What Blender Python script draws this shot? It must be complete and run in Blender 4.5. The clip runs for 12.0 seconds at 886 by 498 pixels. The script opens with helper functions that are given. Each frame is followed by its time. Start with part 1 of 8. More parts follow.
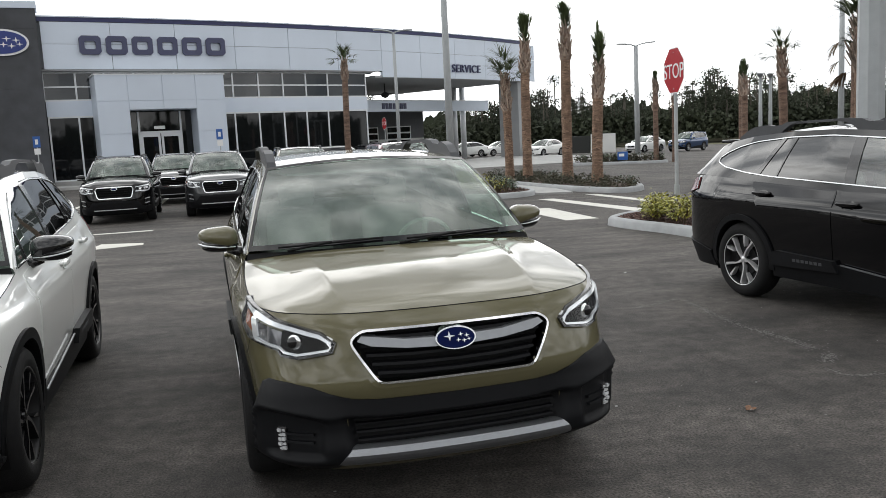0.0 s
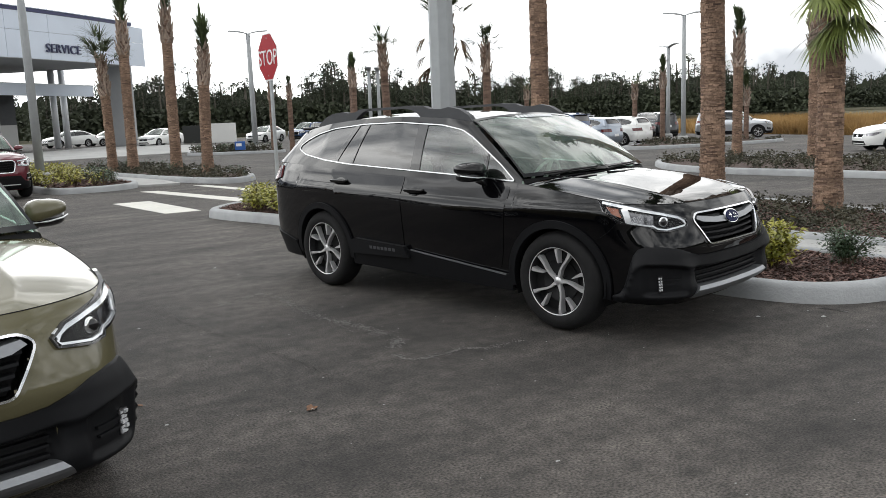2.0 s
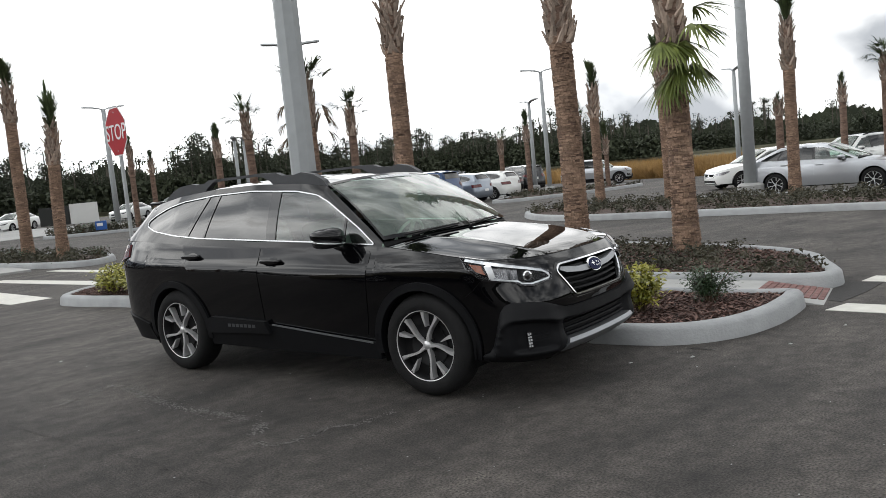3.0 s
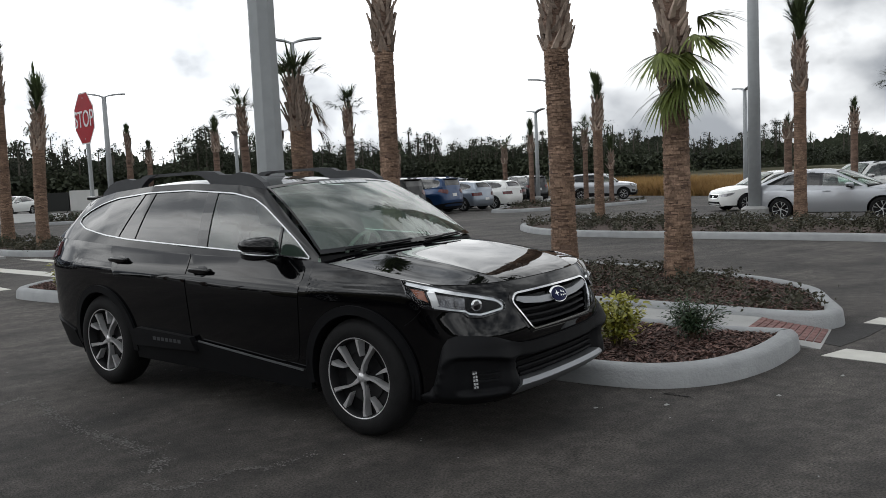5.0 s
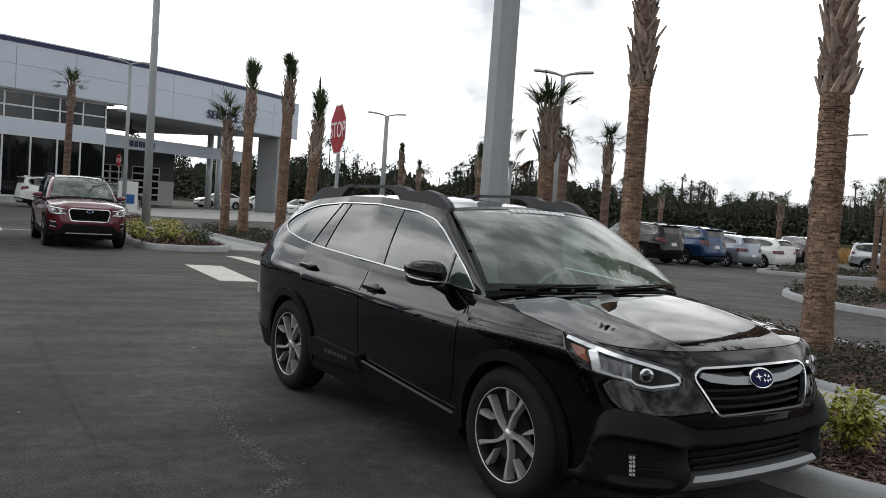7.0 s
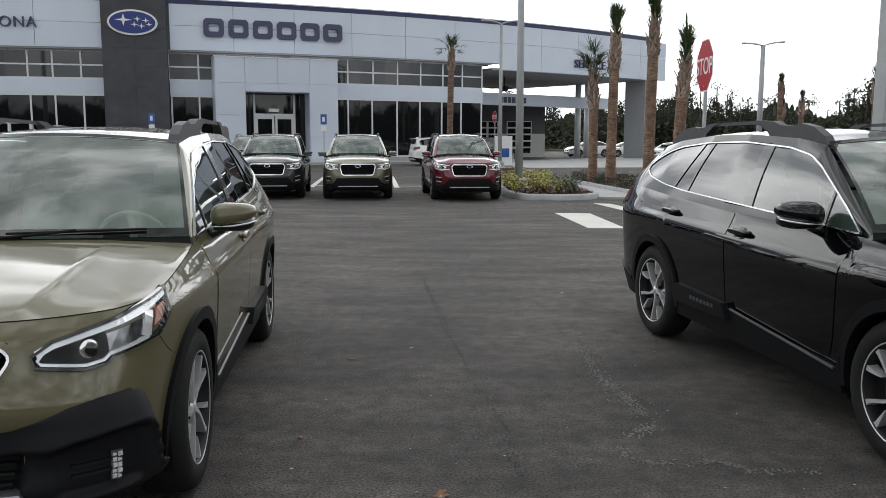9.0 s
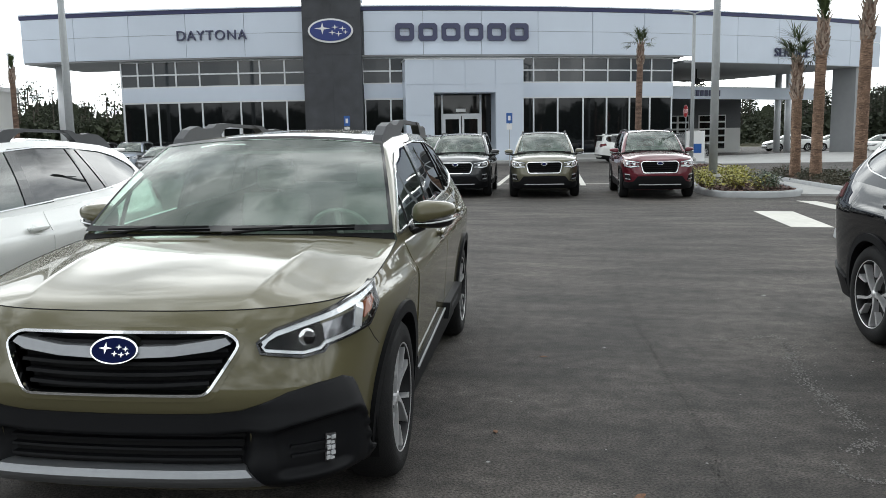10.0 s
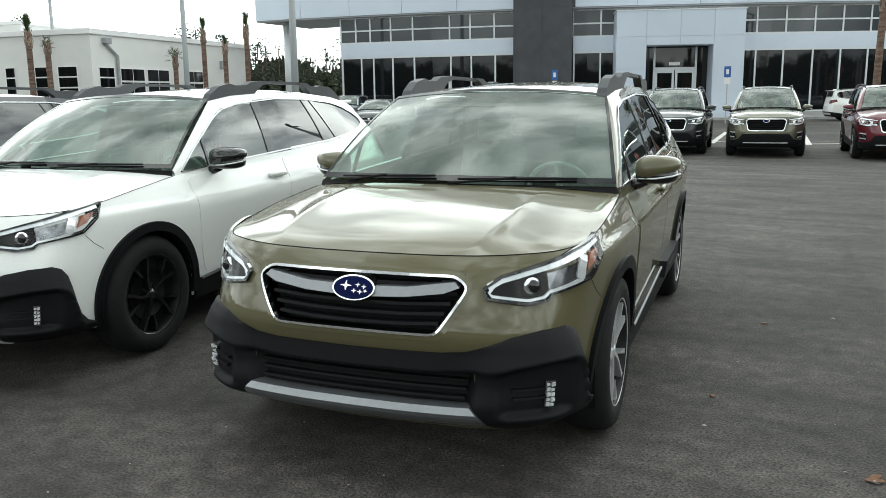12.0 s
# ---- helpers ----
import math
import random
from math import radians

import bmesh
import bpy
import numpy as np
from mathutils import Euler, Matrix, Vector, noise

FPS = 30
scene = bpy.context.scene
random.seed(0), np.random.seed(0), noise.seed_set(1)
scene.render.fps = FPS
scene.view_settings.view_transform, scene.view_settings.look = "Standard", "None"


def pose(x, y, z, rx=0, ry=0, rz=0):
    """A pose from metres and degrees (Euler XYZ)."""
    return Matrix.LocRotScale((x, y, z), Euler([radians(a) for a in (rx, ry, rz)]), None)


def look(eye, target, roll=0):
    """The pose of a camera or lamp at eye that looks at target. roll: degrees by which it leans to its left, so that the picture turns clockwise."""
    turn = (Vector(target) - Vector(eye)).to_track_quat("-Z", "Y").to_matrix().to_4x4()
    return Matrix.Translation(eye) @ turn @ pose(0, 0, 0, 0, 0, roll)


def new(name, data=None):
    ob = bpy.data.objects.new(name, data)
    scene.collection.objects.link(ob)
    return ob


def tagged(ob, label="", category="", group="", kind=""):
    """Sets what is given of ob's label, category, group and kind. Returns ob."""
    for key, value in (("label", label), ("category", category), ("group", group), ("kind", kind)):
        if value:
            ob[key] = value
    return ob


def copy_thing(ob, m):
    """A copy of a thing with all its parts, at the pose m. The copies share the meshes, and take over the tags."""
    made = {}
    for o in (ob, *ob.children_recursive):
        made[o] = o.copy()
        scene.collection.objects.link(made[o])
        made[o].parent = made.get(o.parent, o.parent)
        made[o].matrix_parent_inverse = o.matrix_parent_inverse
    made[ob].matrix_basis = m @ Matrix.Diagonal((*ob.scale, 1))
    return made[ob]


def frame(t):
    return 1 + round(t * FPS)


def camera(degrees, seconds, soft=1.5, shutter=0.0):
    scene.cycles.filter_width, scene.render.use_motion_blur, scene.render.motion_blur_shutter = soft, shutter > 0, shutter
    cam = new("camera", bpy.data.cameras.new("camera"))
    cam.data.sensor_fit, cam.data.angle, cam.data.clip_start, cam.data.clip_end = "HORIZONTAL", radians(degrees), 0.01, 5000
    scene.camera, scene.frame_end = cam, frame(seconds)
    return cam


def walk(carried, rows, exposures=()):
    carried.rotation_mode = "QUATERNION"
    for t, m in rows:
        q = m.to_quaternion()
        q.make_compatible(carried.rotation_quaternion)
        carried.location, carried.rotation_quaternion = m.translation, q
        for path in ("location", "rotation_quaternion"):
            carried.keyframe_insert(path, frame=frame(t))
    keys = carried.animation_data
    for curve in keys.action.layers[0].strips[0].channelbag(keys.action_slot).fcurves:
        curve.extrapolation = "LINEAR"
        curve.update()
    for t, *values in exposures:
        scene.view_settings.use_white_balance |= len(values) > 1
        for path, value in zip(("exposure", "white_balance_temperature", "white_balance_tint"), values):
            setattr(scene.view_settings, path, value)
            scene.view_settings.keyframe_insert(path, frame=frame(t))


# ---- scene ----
cam = camera(56.4, 12.0, soft=0.6)
PATH = [
    (0, (0.021, 0.228, 1.635), (0.243, 2.199, 1.377), -2.9),
    (0.5, (0.11, 0.216, 1.627), (0.249, 2.191, 1.344), -3.5),
    (1, (0.313, 0.32, 1.606), (0.472, 2.295, 1.335), -2.4),
    (1.5, (0.489, 0.356, 1.601), (1.018, 2.265, 1.327), -4.0),
    (1.8, (0.562, 0.474, 1.573), (1.427, 2.247, 1.244), -2.9),
    (2, (0.619, 0.537, 1.572), (1.658, 2.215, 1.252), -2.2),
    (2.5, (0.695, 0.652, 1.583), (1.904, 2.229, 1.355), -5.7),
    (3, (0.897, 0.677, 1.559), (2.184, 2.196, 1.365), -5.6),
    (3.2, (1.014, 0.696, 1.559), (2.295, 2.217, 1.349), -3.2),
    (4.8, (1.572, 0.962, 1.572), (2.878, 2.466, 1.4), -2.8),
    (5, (1.65, 0.983, 1.556), (2.93, 2.509, 1.376), -2.6),
    (5.5, (1.875, 1.012, 1.564), (2.913, 2.71, 1.374), -1.1),
    (6, (2.058, 1.059, 1.541), (2.929, 2.847, 1.334), -1.2),
    (6.5, (2.25, 1.171, 1.53), (3.155, 2.947, 1.356), 0.6),
    (6.7, (2.313, 1.224, 1.53), (3.165, 3.03, 1.427), 1.9),
    (8.3, (2.565, 1.245, 1.526), (2.813, 3.215, 1.286), 0.3),
    (8.4, (2.544, 1.238, 1.521), (2.749, 3.212, 1.276), 0.2),
    (8.5, (2.532, 1.243, 1.526), (2.686, 3.221, 1.271), 0.2),
    (9, (2.466, 1.236, 1.532), (2.355, 3.215, 1.27), 0.1),
    (9.5, (2.427, 1.224, 1.534), (2.066, 3.174, 1.274), -0.4),
    (10, (2.398, 1.219, 1.529), (1.853, 3.125, 1.266), -1.0),
    (10.5, (2.364, 1.213, 1.525), (1.705, 3.08, 1.242), -1.3),
    (11, (2.343, 1.219, 1.525), (1.62, 3.059, 1.225), -1.3),
    (11.5, (2.313, 1.195, 1.522), (1.496, 2.992, 1.198), -0.9),
    (12, (2.316, 1.148, 1.519), (1.335, 2.853, 1.157), -0.7),
]
# The film's own exposure drifts as it turns from the bright row of cars to the darker ones.
walk(cam, [(t, look(eye, target, roll)) for t, eye, target, roll in PATH],
     exposures=[(0, -0.84, 6450, 9), (1.5, -0.76, 6450, 9), (2.5, -0.80, 6450, 9), (3.2, -1.05, 6400, 9), (4.8, -1.48, 6300, 9), (5.5, -1.55, 6320, 9), (6.5, -1.45, 6370, 9), (8.5, -1.34, 6370, 9), (9, -1.02, 6330, 9), (9.5, -0.90, 6280, 8), (10.5, -0.61, 6250, 4), (12, -0.53, 6290, 0)])

# ---- world and light ----
world = bpy.data.worlds.new("world")
scene.world = world
world.use_nodes = True
wn, wl = world.node_tree.nodes, world.node_tree.links
wn.clear()
w_out, w_bg, w_sky = wn.new("ShaderNodeOutputWorld"), wn.new("ShaderNodeBackground"), wn.new("ShaderNodeTexSky")
w_sky.sky_type, w_sky.sun_disc, w_sky.sun_elevation, w_sky.sun_rotation = "NISHITA", False, radians(24), radians(-35)
w_sky.air_density, w_sky.dust_density = 1.0, 2.0
w_geo, w_map = wn.new("ShaderNodeTexCoord"), wn.new("ShaderNodeMapping")
w_map.inputs["Scale"].default_value = (1.1, 1.1, 1.6)
w_n1, w_r1 = wn.new("ShaderNodeTexNoise"), wn.new("ShaderNodeValToRGB")
w_n1.inputs["Scale"].default_value, w_n1.inputs["Detail"].default_value, w_n1.inputs["Roughness"].default_value = 2.9, 8, 0.55
w_r1.color_ramp.elements[0].color = (0.40, 0.40, 0.40, 1)
w_r1.color_ramp.elements[0].position, w_r1.color_ramp.elements[1].position = 0.23, 0.33
w_n2, w_r2 = wn.new("ShaderNodeTexNoise"), wn.new("ShaderNodeValToRGB")
w_n2.inputs["Scale"].default_value, w_n2.inputs["Detail"].default_value = 4.2, 8
w_r2.color_ramp.elements[0].position, w_r2.color_ramp.elements[0].color = 0.38, (19, 19.8, 21, 1)
w_r2.color_ramp.elements[1].position, w_r2.color_ramp.elements[1].color = 0.62, (66, 65.5, 64.5, 1)
w_mix = wn.new("ShaderNodeMix")
w_mix.data_type = "RGBA"
wl.new(w_geo.outputs["Generated"], w_map.inputs["Vector"])
for n in (w_n1, w_n2):
    wl.new(w_map.outputs["Vector"], n.inputs["Vector"])
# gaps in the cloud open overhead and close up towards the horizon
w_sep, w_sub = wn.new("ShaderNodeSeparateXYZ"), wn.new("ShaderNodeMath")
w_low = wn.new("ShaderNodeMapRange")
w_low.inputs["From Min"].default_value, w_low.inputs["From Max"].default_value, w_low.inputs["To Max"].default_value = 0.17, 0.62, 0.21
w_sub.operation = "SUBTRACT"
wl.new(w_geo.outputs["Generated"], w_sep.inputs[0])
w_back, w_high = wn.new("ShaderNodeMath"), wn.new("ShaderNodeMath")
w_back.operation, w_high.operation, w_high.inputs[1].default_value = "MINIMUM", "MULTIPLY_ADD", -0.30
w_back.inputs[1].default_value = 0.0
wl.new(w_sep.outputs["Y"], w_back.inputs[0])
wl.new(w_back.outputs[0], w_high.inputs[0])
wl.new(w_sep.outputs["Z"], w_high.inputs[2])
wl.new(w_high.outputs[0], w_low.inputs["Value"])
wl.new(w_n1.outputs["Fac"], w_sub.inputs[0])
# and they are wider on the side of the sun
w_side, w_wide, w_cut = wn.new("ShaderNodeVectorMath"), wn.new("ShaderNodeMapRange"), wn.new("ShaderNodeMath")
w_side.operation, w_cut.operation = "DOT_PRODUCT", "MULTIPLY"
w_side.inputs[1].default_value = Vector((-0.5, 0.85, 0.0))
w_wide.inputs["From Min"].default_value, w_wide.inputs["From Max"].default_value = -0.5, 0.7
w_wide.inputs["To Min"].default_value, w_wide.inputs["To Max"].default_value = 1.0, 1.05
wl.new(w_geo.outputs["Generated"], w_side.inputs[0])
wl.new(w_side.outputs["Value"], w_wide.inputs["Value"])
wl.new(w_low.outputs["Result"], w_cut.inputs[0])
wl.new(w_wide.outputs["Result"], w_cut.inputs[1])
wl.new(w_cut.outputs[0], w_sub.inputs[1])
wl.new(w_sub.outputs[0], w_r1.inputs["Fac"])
wl.new(w_n2.outputs["Fac"], w_r2.inputs["Fac"])
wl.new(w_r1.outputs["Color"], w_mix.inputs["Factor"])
wl.new(w_sky.outputs["Color"], w_mix.inputs["A"])
# the cloud is brightest round the hidden sun
w_dot, w_glow, w_lit = wn.new("ShaderNodeVectorMath"), wn.new("ShaderNodeMapRange"), wn.new("ShaderNodeVectorMath")
w_dot.operation, w_lit.operation = "DOT_PRODUCT", "SCALE"
w_dot.inputs[1].default_value = Vector((-15, 35, 25)).normalized()
w_glow.interpolation_type = "SMOOTHSTEP"
w_glow.inputs["From Min"].default_value, w_glow.inputs["From Max"].default_value = -0.1, 1.0
w_glow.inputs["To Min"].default_value, w_glow.inputs["To Max"].default_value = 1.4, 2.55
wl.new(w_geo.outputs["Generated"], w_dot.inputs[0])
wl.new(w_dot.outputs["Value"], w_glow.inputs["Value"])
wl.new(w_r2.outputs["Color"], w_lit.inputs[0])
wl.new(w_glow.outputs["Result"], w_lit.inputs["Scale"])
wl.new(w_lit.outputs["Vector"], w_mix.inputs["B"])
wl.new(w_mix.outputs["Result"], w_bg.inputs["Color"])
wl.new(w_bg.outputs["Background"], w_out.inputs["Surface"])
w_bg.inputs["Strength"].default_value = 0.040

sun = new("sun", bpy.data.lights.new("sun", "SUN"))
sun.data.energy, sun.data.angle, sun.data.color = 0.5, radians(80), (1.0, 0.95, 0.88)
sun.matrix_world = look((-25, 35, 19), (0, 0, 0))


# ---- materials ----
def material(name, color, rough=0.6, metal=0.0, vary=0.0, scale=6.0, bump=0.0, bump_scale=60.0, spread=0.0, coat=0.0, second=None, spec=0.5, big=0.0, stretch=1.0):
    """A principled material: colour with noise at two scales, fine relief, and a tint per object."""
    m = bpy.data.materials.new(name)
    m.use_nodes = True
    n, l = m.node_tree.nodes, m.node_tree.links
    b = n["Principled BSDF"]
    b.inputs["Base Color"].default_value = (*color, 1)
    b.inputs["Roughness"].default_value, b.inputs["Metallic"].default_value = rough, metal
    b.inputs["Specular IOR Level"].default_value = spec
    b.inputs["Coat Weight"].default_value, b.inputs["Coat Roughness"].default_value = coat, 0.02
    raw, tc = n.new("ShaderNodeTexCoord"), n.new("ShaderNodeMapping")
    tc.inputs["Scale"].default_value = (1, 1, stretch)
    l.new(raw.outputs["Object"], tc.inputs["Vector"])
    if vary or spread or second:
        noise_a, noise_b, mixed = n.new("ShaderNodeTexNoise"), n.new("ShaderNodeTexNoise"), n.new("ShaderNodeMath")
        noise_a.inputs["Scale"].default_value, noise_a.inputs["Detail"].default_value = scale, 6
        noise_b.inputs["Scale"].default_value, noise_b.inputs["Detail"].default_value = big or scale * 0.13, 4
        l.new(tc.outputs["Vector"], noise_a.inputs["Vector"])
        l.new(tc.outputs["Vector"], noise_b.inputs["Vector"])
        mixed.operation = "ADD"
        l.new(noise_a.outputs["Fac"], mixed.inputs[0])
        l.new(noise_b.outputs["Fac"], mixed.inputs[1])
        ramp = n.new("ShaderNodeMapRange")
        ramp.inputs["From Min"].default_value, ramp.inputs["From Max"].default_value = 0.65, 1.35
        l.new(mixed.outputs[0], ramp.inputs["Value"])
        mix = n.new("ShaderNodeMix")
        mix.data_type = "RGBA"
        lo = tuple(c * (1 - vary) for c in color)
        hi = second or tuple(min(1, c * (1 + vary)) for c in color)
        mix.inputs["A"].default_value, mix.inputs["B"].default_value = (*lo, 1), (*hi, 1)
        l.new(ramp.outputs["Result"], mix.inputs["Factor"])
        out = mix.outputs["Result"]
        if spread:
            info, hsv, sm = n.new("ShaderNodeObjectInfo"), n.new("ShaderNodeHueSaturation"), n.new("ShaderNodeMapRange")
            sm.inputs["To Min"].default_value, sm.inputs["To Max"].default_value = 1 - spread, 1 + spread
            l.new(info.outputs["Random"], sm.inputs["Value"])
            l.new(sm.outputs["Result"], hsv.inputs["Value"])
            l.new(out, hsv.inputs["Color"])
            out = hsv.outputs["Color"]
        l.new(out, b.inputs["Base Color"])
    if bump:
        nb, bp = n.new("ShaderNodeTexNoise"), n.new("ShaderNodeBump")
        nb.inputs["Scale"].default_value, nb.inputs["Detail"].default_value = bump_scale, 5
        bp.inputs["Strength"].default_value, bp.inputs["Distance"].default_value = bump, 0.02
        l.new(tc.outputs["Vector"], nb.inputs["Vector"])
        l.new(nb.outputs["Fac"], bp.inputs["Height"])
        l.new(bp.outputs["Normal"], b.inputs["Normal"])
    return m


def glass(name, tint, rough=0.0, gloss=0.09, haze=0.0):
    """Thin tinted pane: clear straight through under a painted-in haze of glare, with the mirror gloss of both its
    faces, strongest at a low angle.
    """
    m = bpy.data.materials.new(name)
    m.use_nodes = True
    n, l = m.node_tree.nodes, m.node_tree.links
    n.clear()
    o, mix, tr, gl, lw = (n.new("ShaderNode" + k) for k in ("OutputMaterial", "MixShader", "BsdfTransparent", "BsdfGlossy", "LayerWeight"))
    tr.inputs["Color"].default_value, gl.inputs["Roughness"].default_value = (*tint, 1), rough
    power, scaled = n.new("ShaderNodeMath"), n.new("ShaderNodeMapRange")
    power.operation, power.inputs[1].default_value = "POWER", 4.0
    scaled.inputs["To Min"].default_value, scaled.inputs["To Max"].default_value = gloss, 0.95
    l.new(lw.outputs["Facing"], power.inputs[0])
    l.new(power.outputs[0], scaled.inputs["Value"])
    l.new(scaled.outputs["Result"], mix.inputs[0])
    # a pale diffuse share imitates the veil of stray light on the pane
    haze_tone, veil = n.new("ShaderNodeBsdfDiffuse"), n.new("ShaderNodeMixShader")
    haze_tone.inputs["Color"].default_value, veil.inputs[0].default_value = (0.46, 0.57, 0.49, 1), haze
    l.new(tr.outputs[0], veil.inputs[1])
    l.new(haze_tone.outputs[0], veil.inputs[2])
    l.new(veil.outputs[0], mix.inputs[1])
    l.new(gl.outputs[0], mix.inputs[2])
    l.new(mix.outputs[0], o.inputs["Surface"])
    return m


def asphalt_material():
    """Worn asphalt: large stains, streaks, and light and dark stones."""
    m = material("asphalt", (0.042, 0.041, 0.040), 0.82)
    n, l = m.node_tree.nodes, m.node_tree.links
    b = n["Principled BSDF"]
    tc = n.new("ShaderNodeTexCoord")
    value = None
    for scale, detail, lo, hi, stretch in ((0.33, 5, 0.62, 1.42, (1, 0.8, 1)), (1.3, 9, 0.44, 1.58, (0.6, 1.5, 1)), (9, 5, 0.60, 1.40, (1, 1, 1)), (75, 3, 0.22, 2.05, (1, 1, 1))):
        mp, t, r = n.new("ShaderNodeMapping"), n.new("ShaderNodeTexNoise"), n.new("ShaderNodeMapRange")
        mp.inputs["Scale"].default_value = stretch
        t.inputs["Scale"].default_value, t.inputs["Detail"].default_value = scale, detail
        r.inputs["From Min"].default_value, r.inputs["From Max"].default_value, r.inputs["To Min"].default_value, r.inputs["To Max"].default_value = 0.3, 0.7, lo, hi
        l.new(tc.outputs["Object"], mp.inputs["Vector"])
        l.new(mp.outputs["Vector"], t.inputs["Vector"])
        l.new(t.outputs["Fac"], r.inputs["Value"])
        if value is None:
            value = r.outputs["Result"]
        else:
            k = n.new("ShaderNodeMath")
            k.operation = "MULTIPLY"
            l.new(value, k.inputs[0])
            l.new(r.outputs["Result"], k.inputs[1])
            value = k.outputs[0]
    hsv = n.new("ShaderNodeHueSaturation")
    hsv.inputs["Color"].default_value = (0.0455, 0.0400, 0.0356, 1)
    l.new(value, hsv.inputs["Value"])
    l.new(hsv.outputs["Color"], b.inputs["Base Color"])
    bp, nb = n.new("ShaderNodeBump"), n.new("ShaderNodeTexNoise")
    nb.inputs["Scale"].default_value, nb.inputs["Detail"].default_value = 110, 3
    bp.inputs["Strength"].default_value, bp.inputs["Distance"].default_value = 0.8, 0.015
    l.new(tc.outputs["Object"], nb.inputs["Vector"])
    l.new(nb.outputs["Fac"], bp.inputs["Height"])
    l.new(bp.outputs["Normal"], b.inputs["Normal"])
    return m


ASPHALT = asphalt_material()
SCUFF = material("chalky_scuff", (0.16, 0.153, 0.146), 0.9, vary=0.3, scale=25)
PATCH = material("patch_asphalt", (0.028, 0.026, 0.025), 0.85, vary=0.4, scale=60, bump=0.6, bump_scale=110)
SEAM = material("seam_tar", (0.027, 0.0245, 0.0225), 0.85)
FIELD = material("field", (0.10, 0.095, 0.05), 0.95, vary=0.4, scale=0.6, bump=0.6, bump_scale=3)
CONCRETE = material("concrete", (0.36, 0.36, 0.35), 0.85, vary=0.16, scale=3, bump=0.25, bump_scale=60)
KERB = material("kerb_concrete", (0.33, 0.34, 0.345), 0.85, vary=0.2, scale=4, bump=0.35, bump_scale=45)
ROAD_PAINT = material("road_paint", (0.58, 0.57, 0.52), 0.7, vary=0.12, scale=9, bump=0.2)
MULCH = material("mulch", (0.045, 0.026, 0.02), 0.95, vary=0.5, scale=30, bump=1.0, bump_scale=40, second=(0.10, 0.065, 0.05))
PANEL = material("white_panel", (0.59, 0.65, 0.74), 0.38, metal=0.15, vary=0.05, scale=0.5, spread=0.02)
JOINT = material("panel_joint", (0.12, 0.13, 0.14), 0.8)
STUCCO = material("grey_stucco", (0.33, 0.34, 0.35), 0.85, vary=0.06, scale=2)
WHITE_WALL = material("white_wall", (0.72, 0.72, 0.70), 0.85, vary=0.05, scale=1)
SLATE = material("dark_slate", (0.055, 0.058, 0.066), 0.62, vary=0.35, scale=1.2, bump=0.25, bump_scale=9)
BLUE_TRIM = material("blue_trim", (0.02, 0.025, 0.10), 0.4)
SIGN_BLUE = material("sign_blue", (0.055, 0.06, 0.12), 0.45, vary=0.1)
ALU = material("white_aluminium", (0.66, 0.68, 0.70), 0.4, metal=0.2)
DARK_GLASS = material("showroom_glass", (0.006, 0.007, 0.008), 0.03, spec=0.4)
UPPER_GLASS = material("upper_glass", (0.010, 0.016, 0.022), 0.04, spec=0.6)
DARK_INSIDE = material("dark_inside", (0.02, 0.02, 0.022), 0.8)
GALV = material("galvanised_steel", (0.42, 0.44, 0.45), 0.5, metal=0.55, vary=0.1, scale=5)
POLE_GREY = material("concrete_pole", (0.36, 0.38, 0.39), 0.6, vary=0.1, scale=7, bump=0.1)
SIGN_RED = material("stop_red", (0.36, 0.006, 0.014), 0.45, spec=0.3)
WHITE_PAINT = material("white_paint", (0.8, 0.8, 0.8), 0.4)
SIGN_SKY = material("accessible_blue", (0.02, 0.10, 0.36), 0.4)
BRICK_PAVE = material("tactile_red", (0.20, 0.105, 0.095), 0.85, vary=0.2, scale=12, bump=0.3, spread=0.15)


# ---- building helpers ----
def mesh_of(bm, name, mat, smooth=False):
    me = bpy.data.meshes.new(name)
    bmesh.ops.recalc_face_normals(bm, faces=bm.faces)
    bm.to_mesh(me)
    bm.free()
    for m in mat if isinstance(mat, (list, tuple)) else [mat]:
        me.materials.append(m)
    if smooth:
        me.shade_smooth()
    return me


def part(name, bm, mat, parent, label="", smooth=False):
    """Links a bmesh as one mesh object under a thing or a part."""
    ob = new(name, mesh_of(bm, name, mat, smooth))
    if parent:
        ob.parent = parent
    return tagged(ob, label) if label else ob


def shared(name, me, parent, m=None):
    ob = new(name, me)
    ob.parent = parent
    if m is not None:
        ob.matrix_basis = m
    return ob


def empty(name, m=None):
    ob = new(name)
    ob.empty_display_size = 0.2
    if m is not None:
        ob.matrix_world = m
    return ob


def box(bm, x0, y0, z0, x1, y1, z1, m=None, bevel=0.0):
    vs = [bm.verts.new((x, y, z)) for x in (x0, x1) for y in (y0, y1) for z in (z0, z1)]
    fs = [bm.faces.new([vs[i] for i in q]) for q in ((0, 1, 3, 2), (4, 6, 7, 5), (0, 4, 5, 1), (2, 3, 7, 6), (0, 2, 6, 4), (1, 5, 7, 3))]
    if bevel:
        es = list({e for f in fs for e in f.edges})
        r = bmesh.ops.bevel(bm, geom=es, offset=bevel, segments=2, affect="EDGES", profile=0.6)
        vs = list({v for v in vs if v.is_valid} | set(r["verts"]))
    if m is not None:
        bmesh.ops.transform(bm, matrix=m, verts=vs)
    return vs


def a_box(x0, y0, z0, x1, y1, z1, m=None, bevel=0.0):
    bm = bmesh.new()
    box(bm, x0, y0, z0, x1, y1, z1, m, bevel)
    return bm


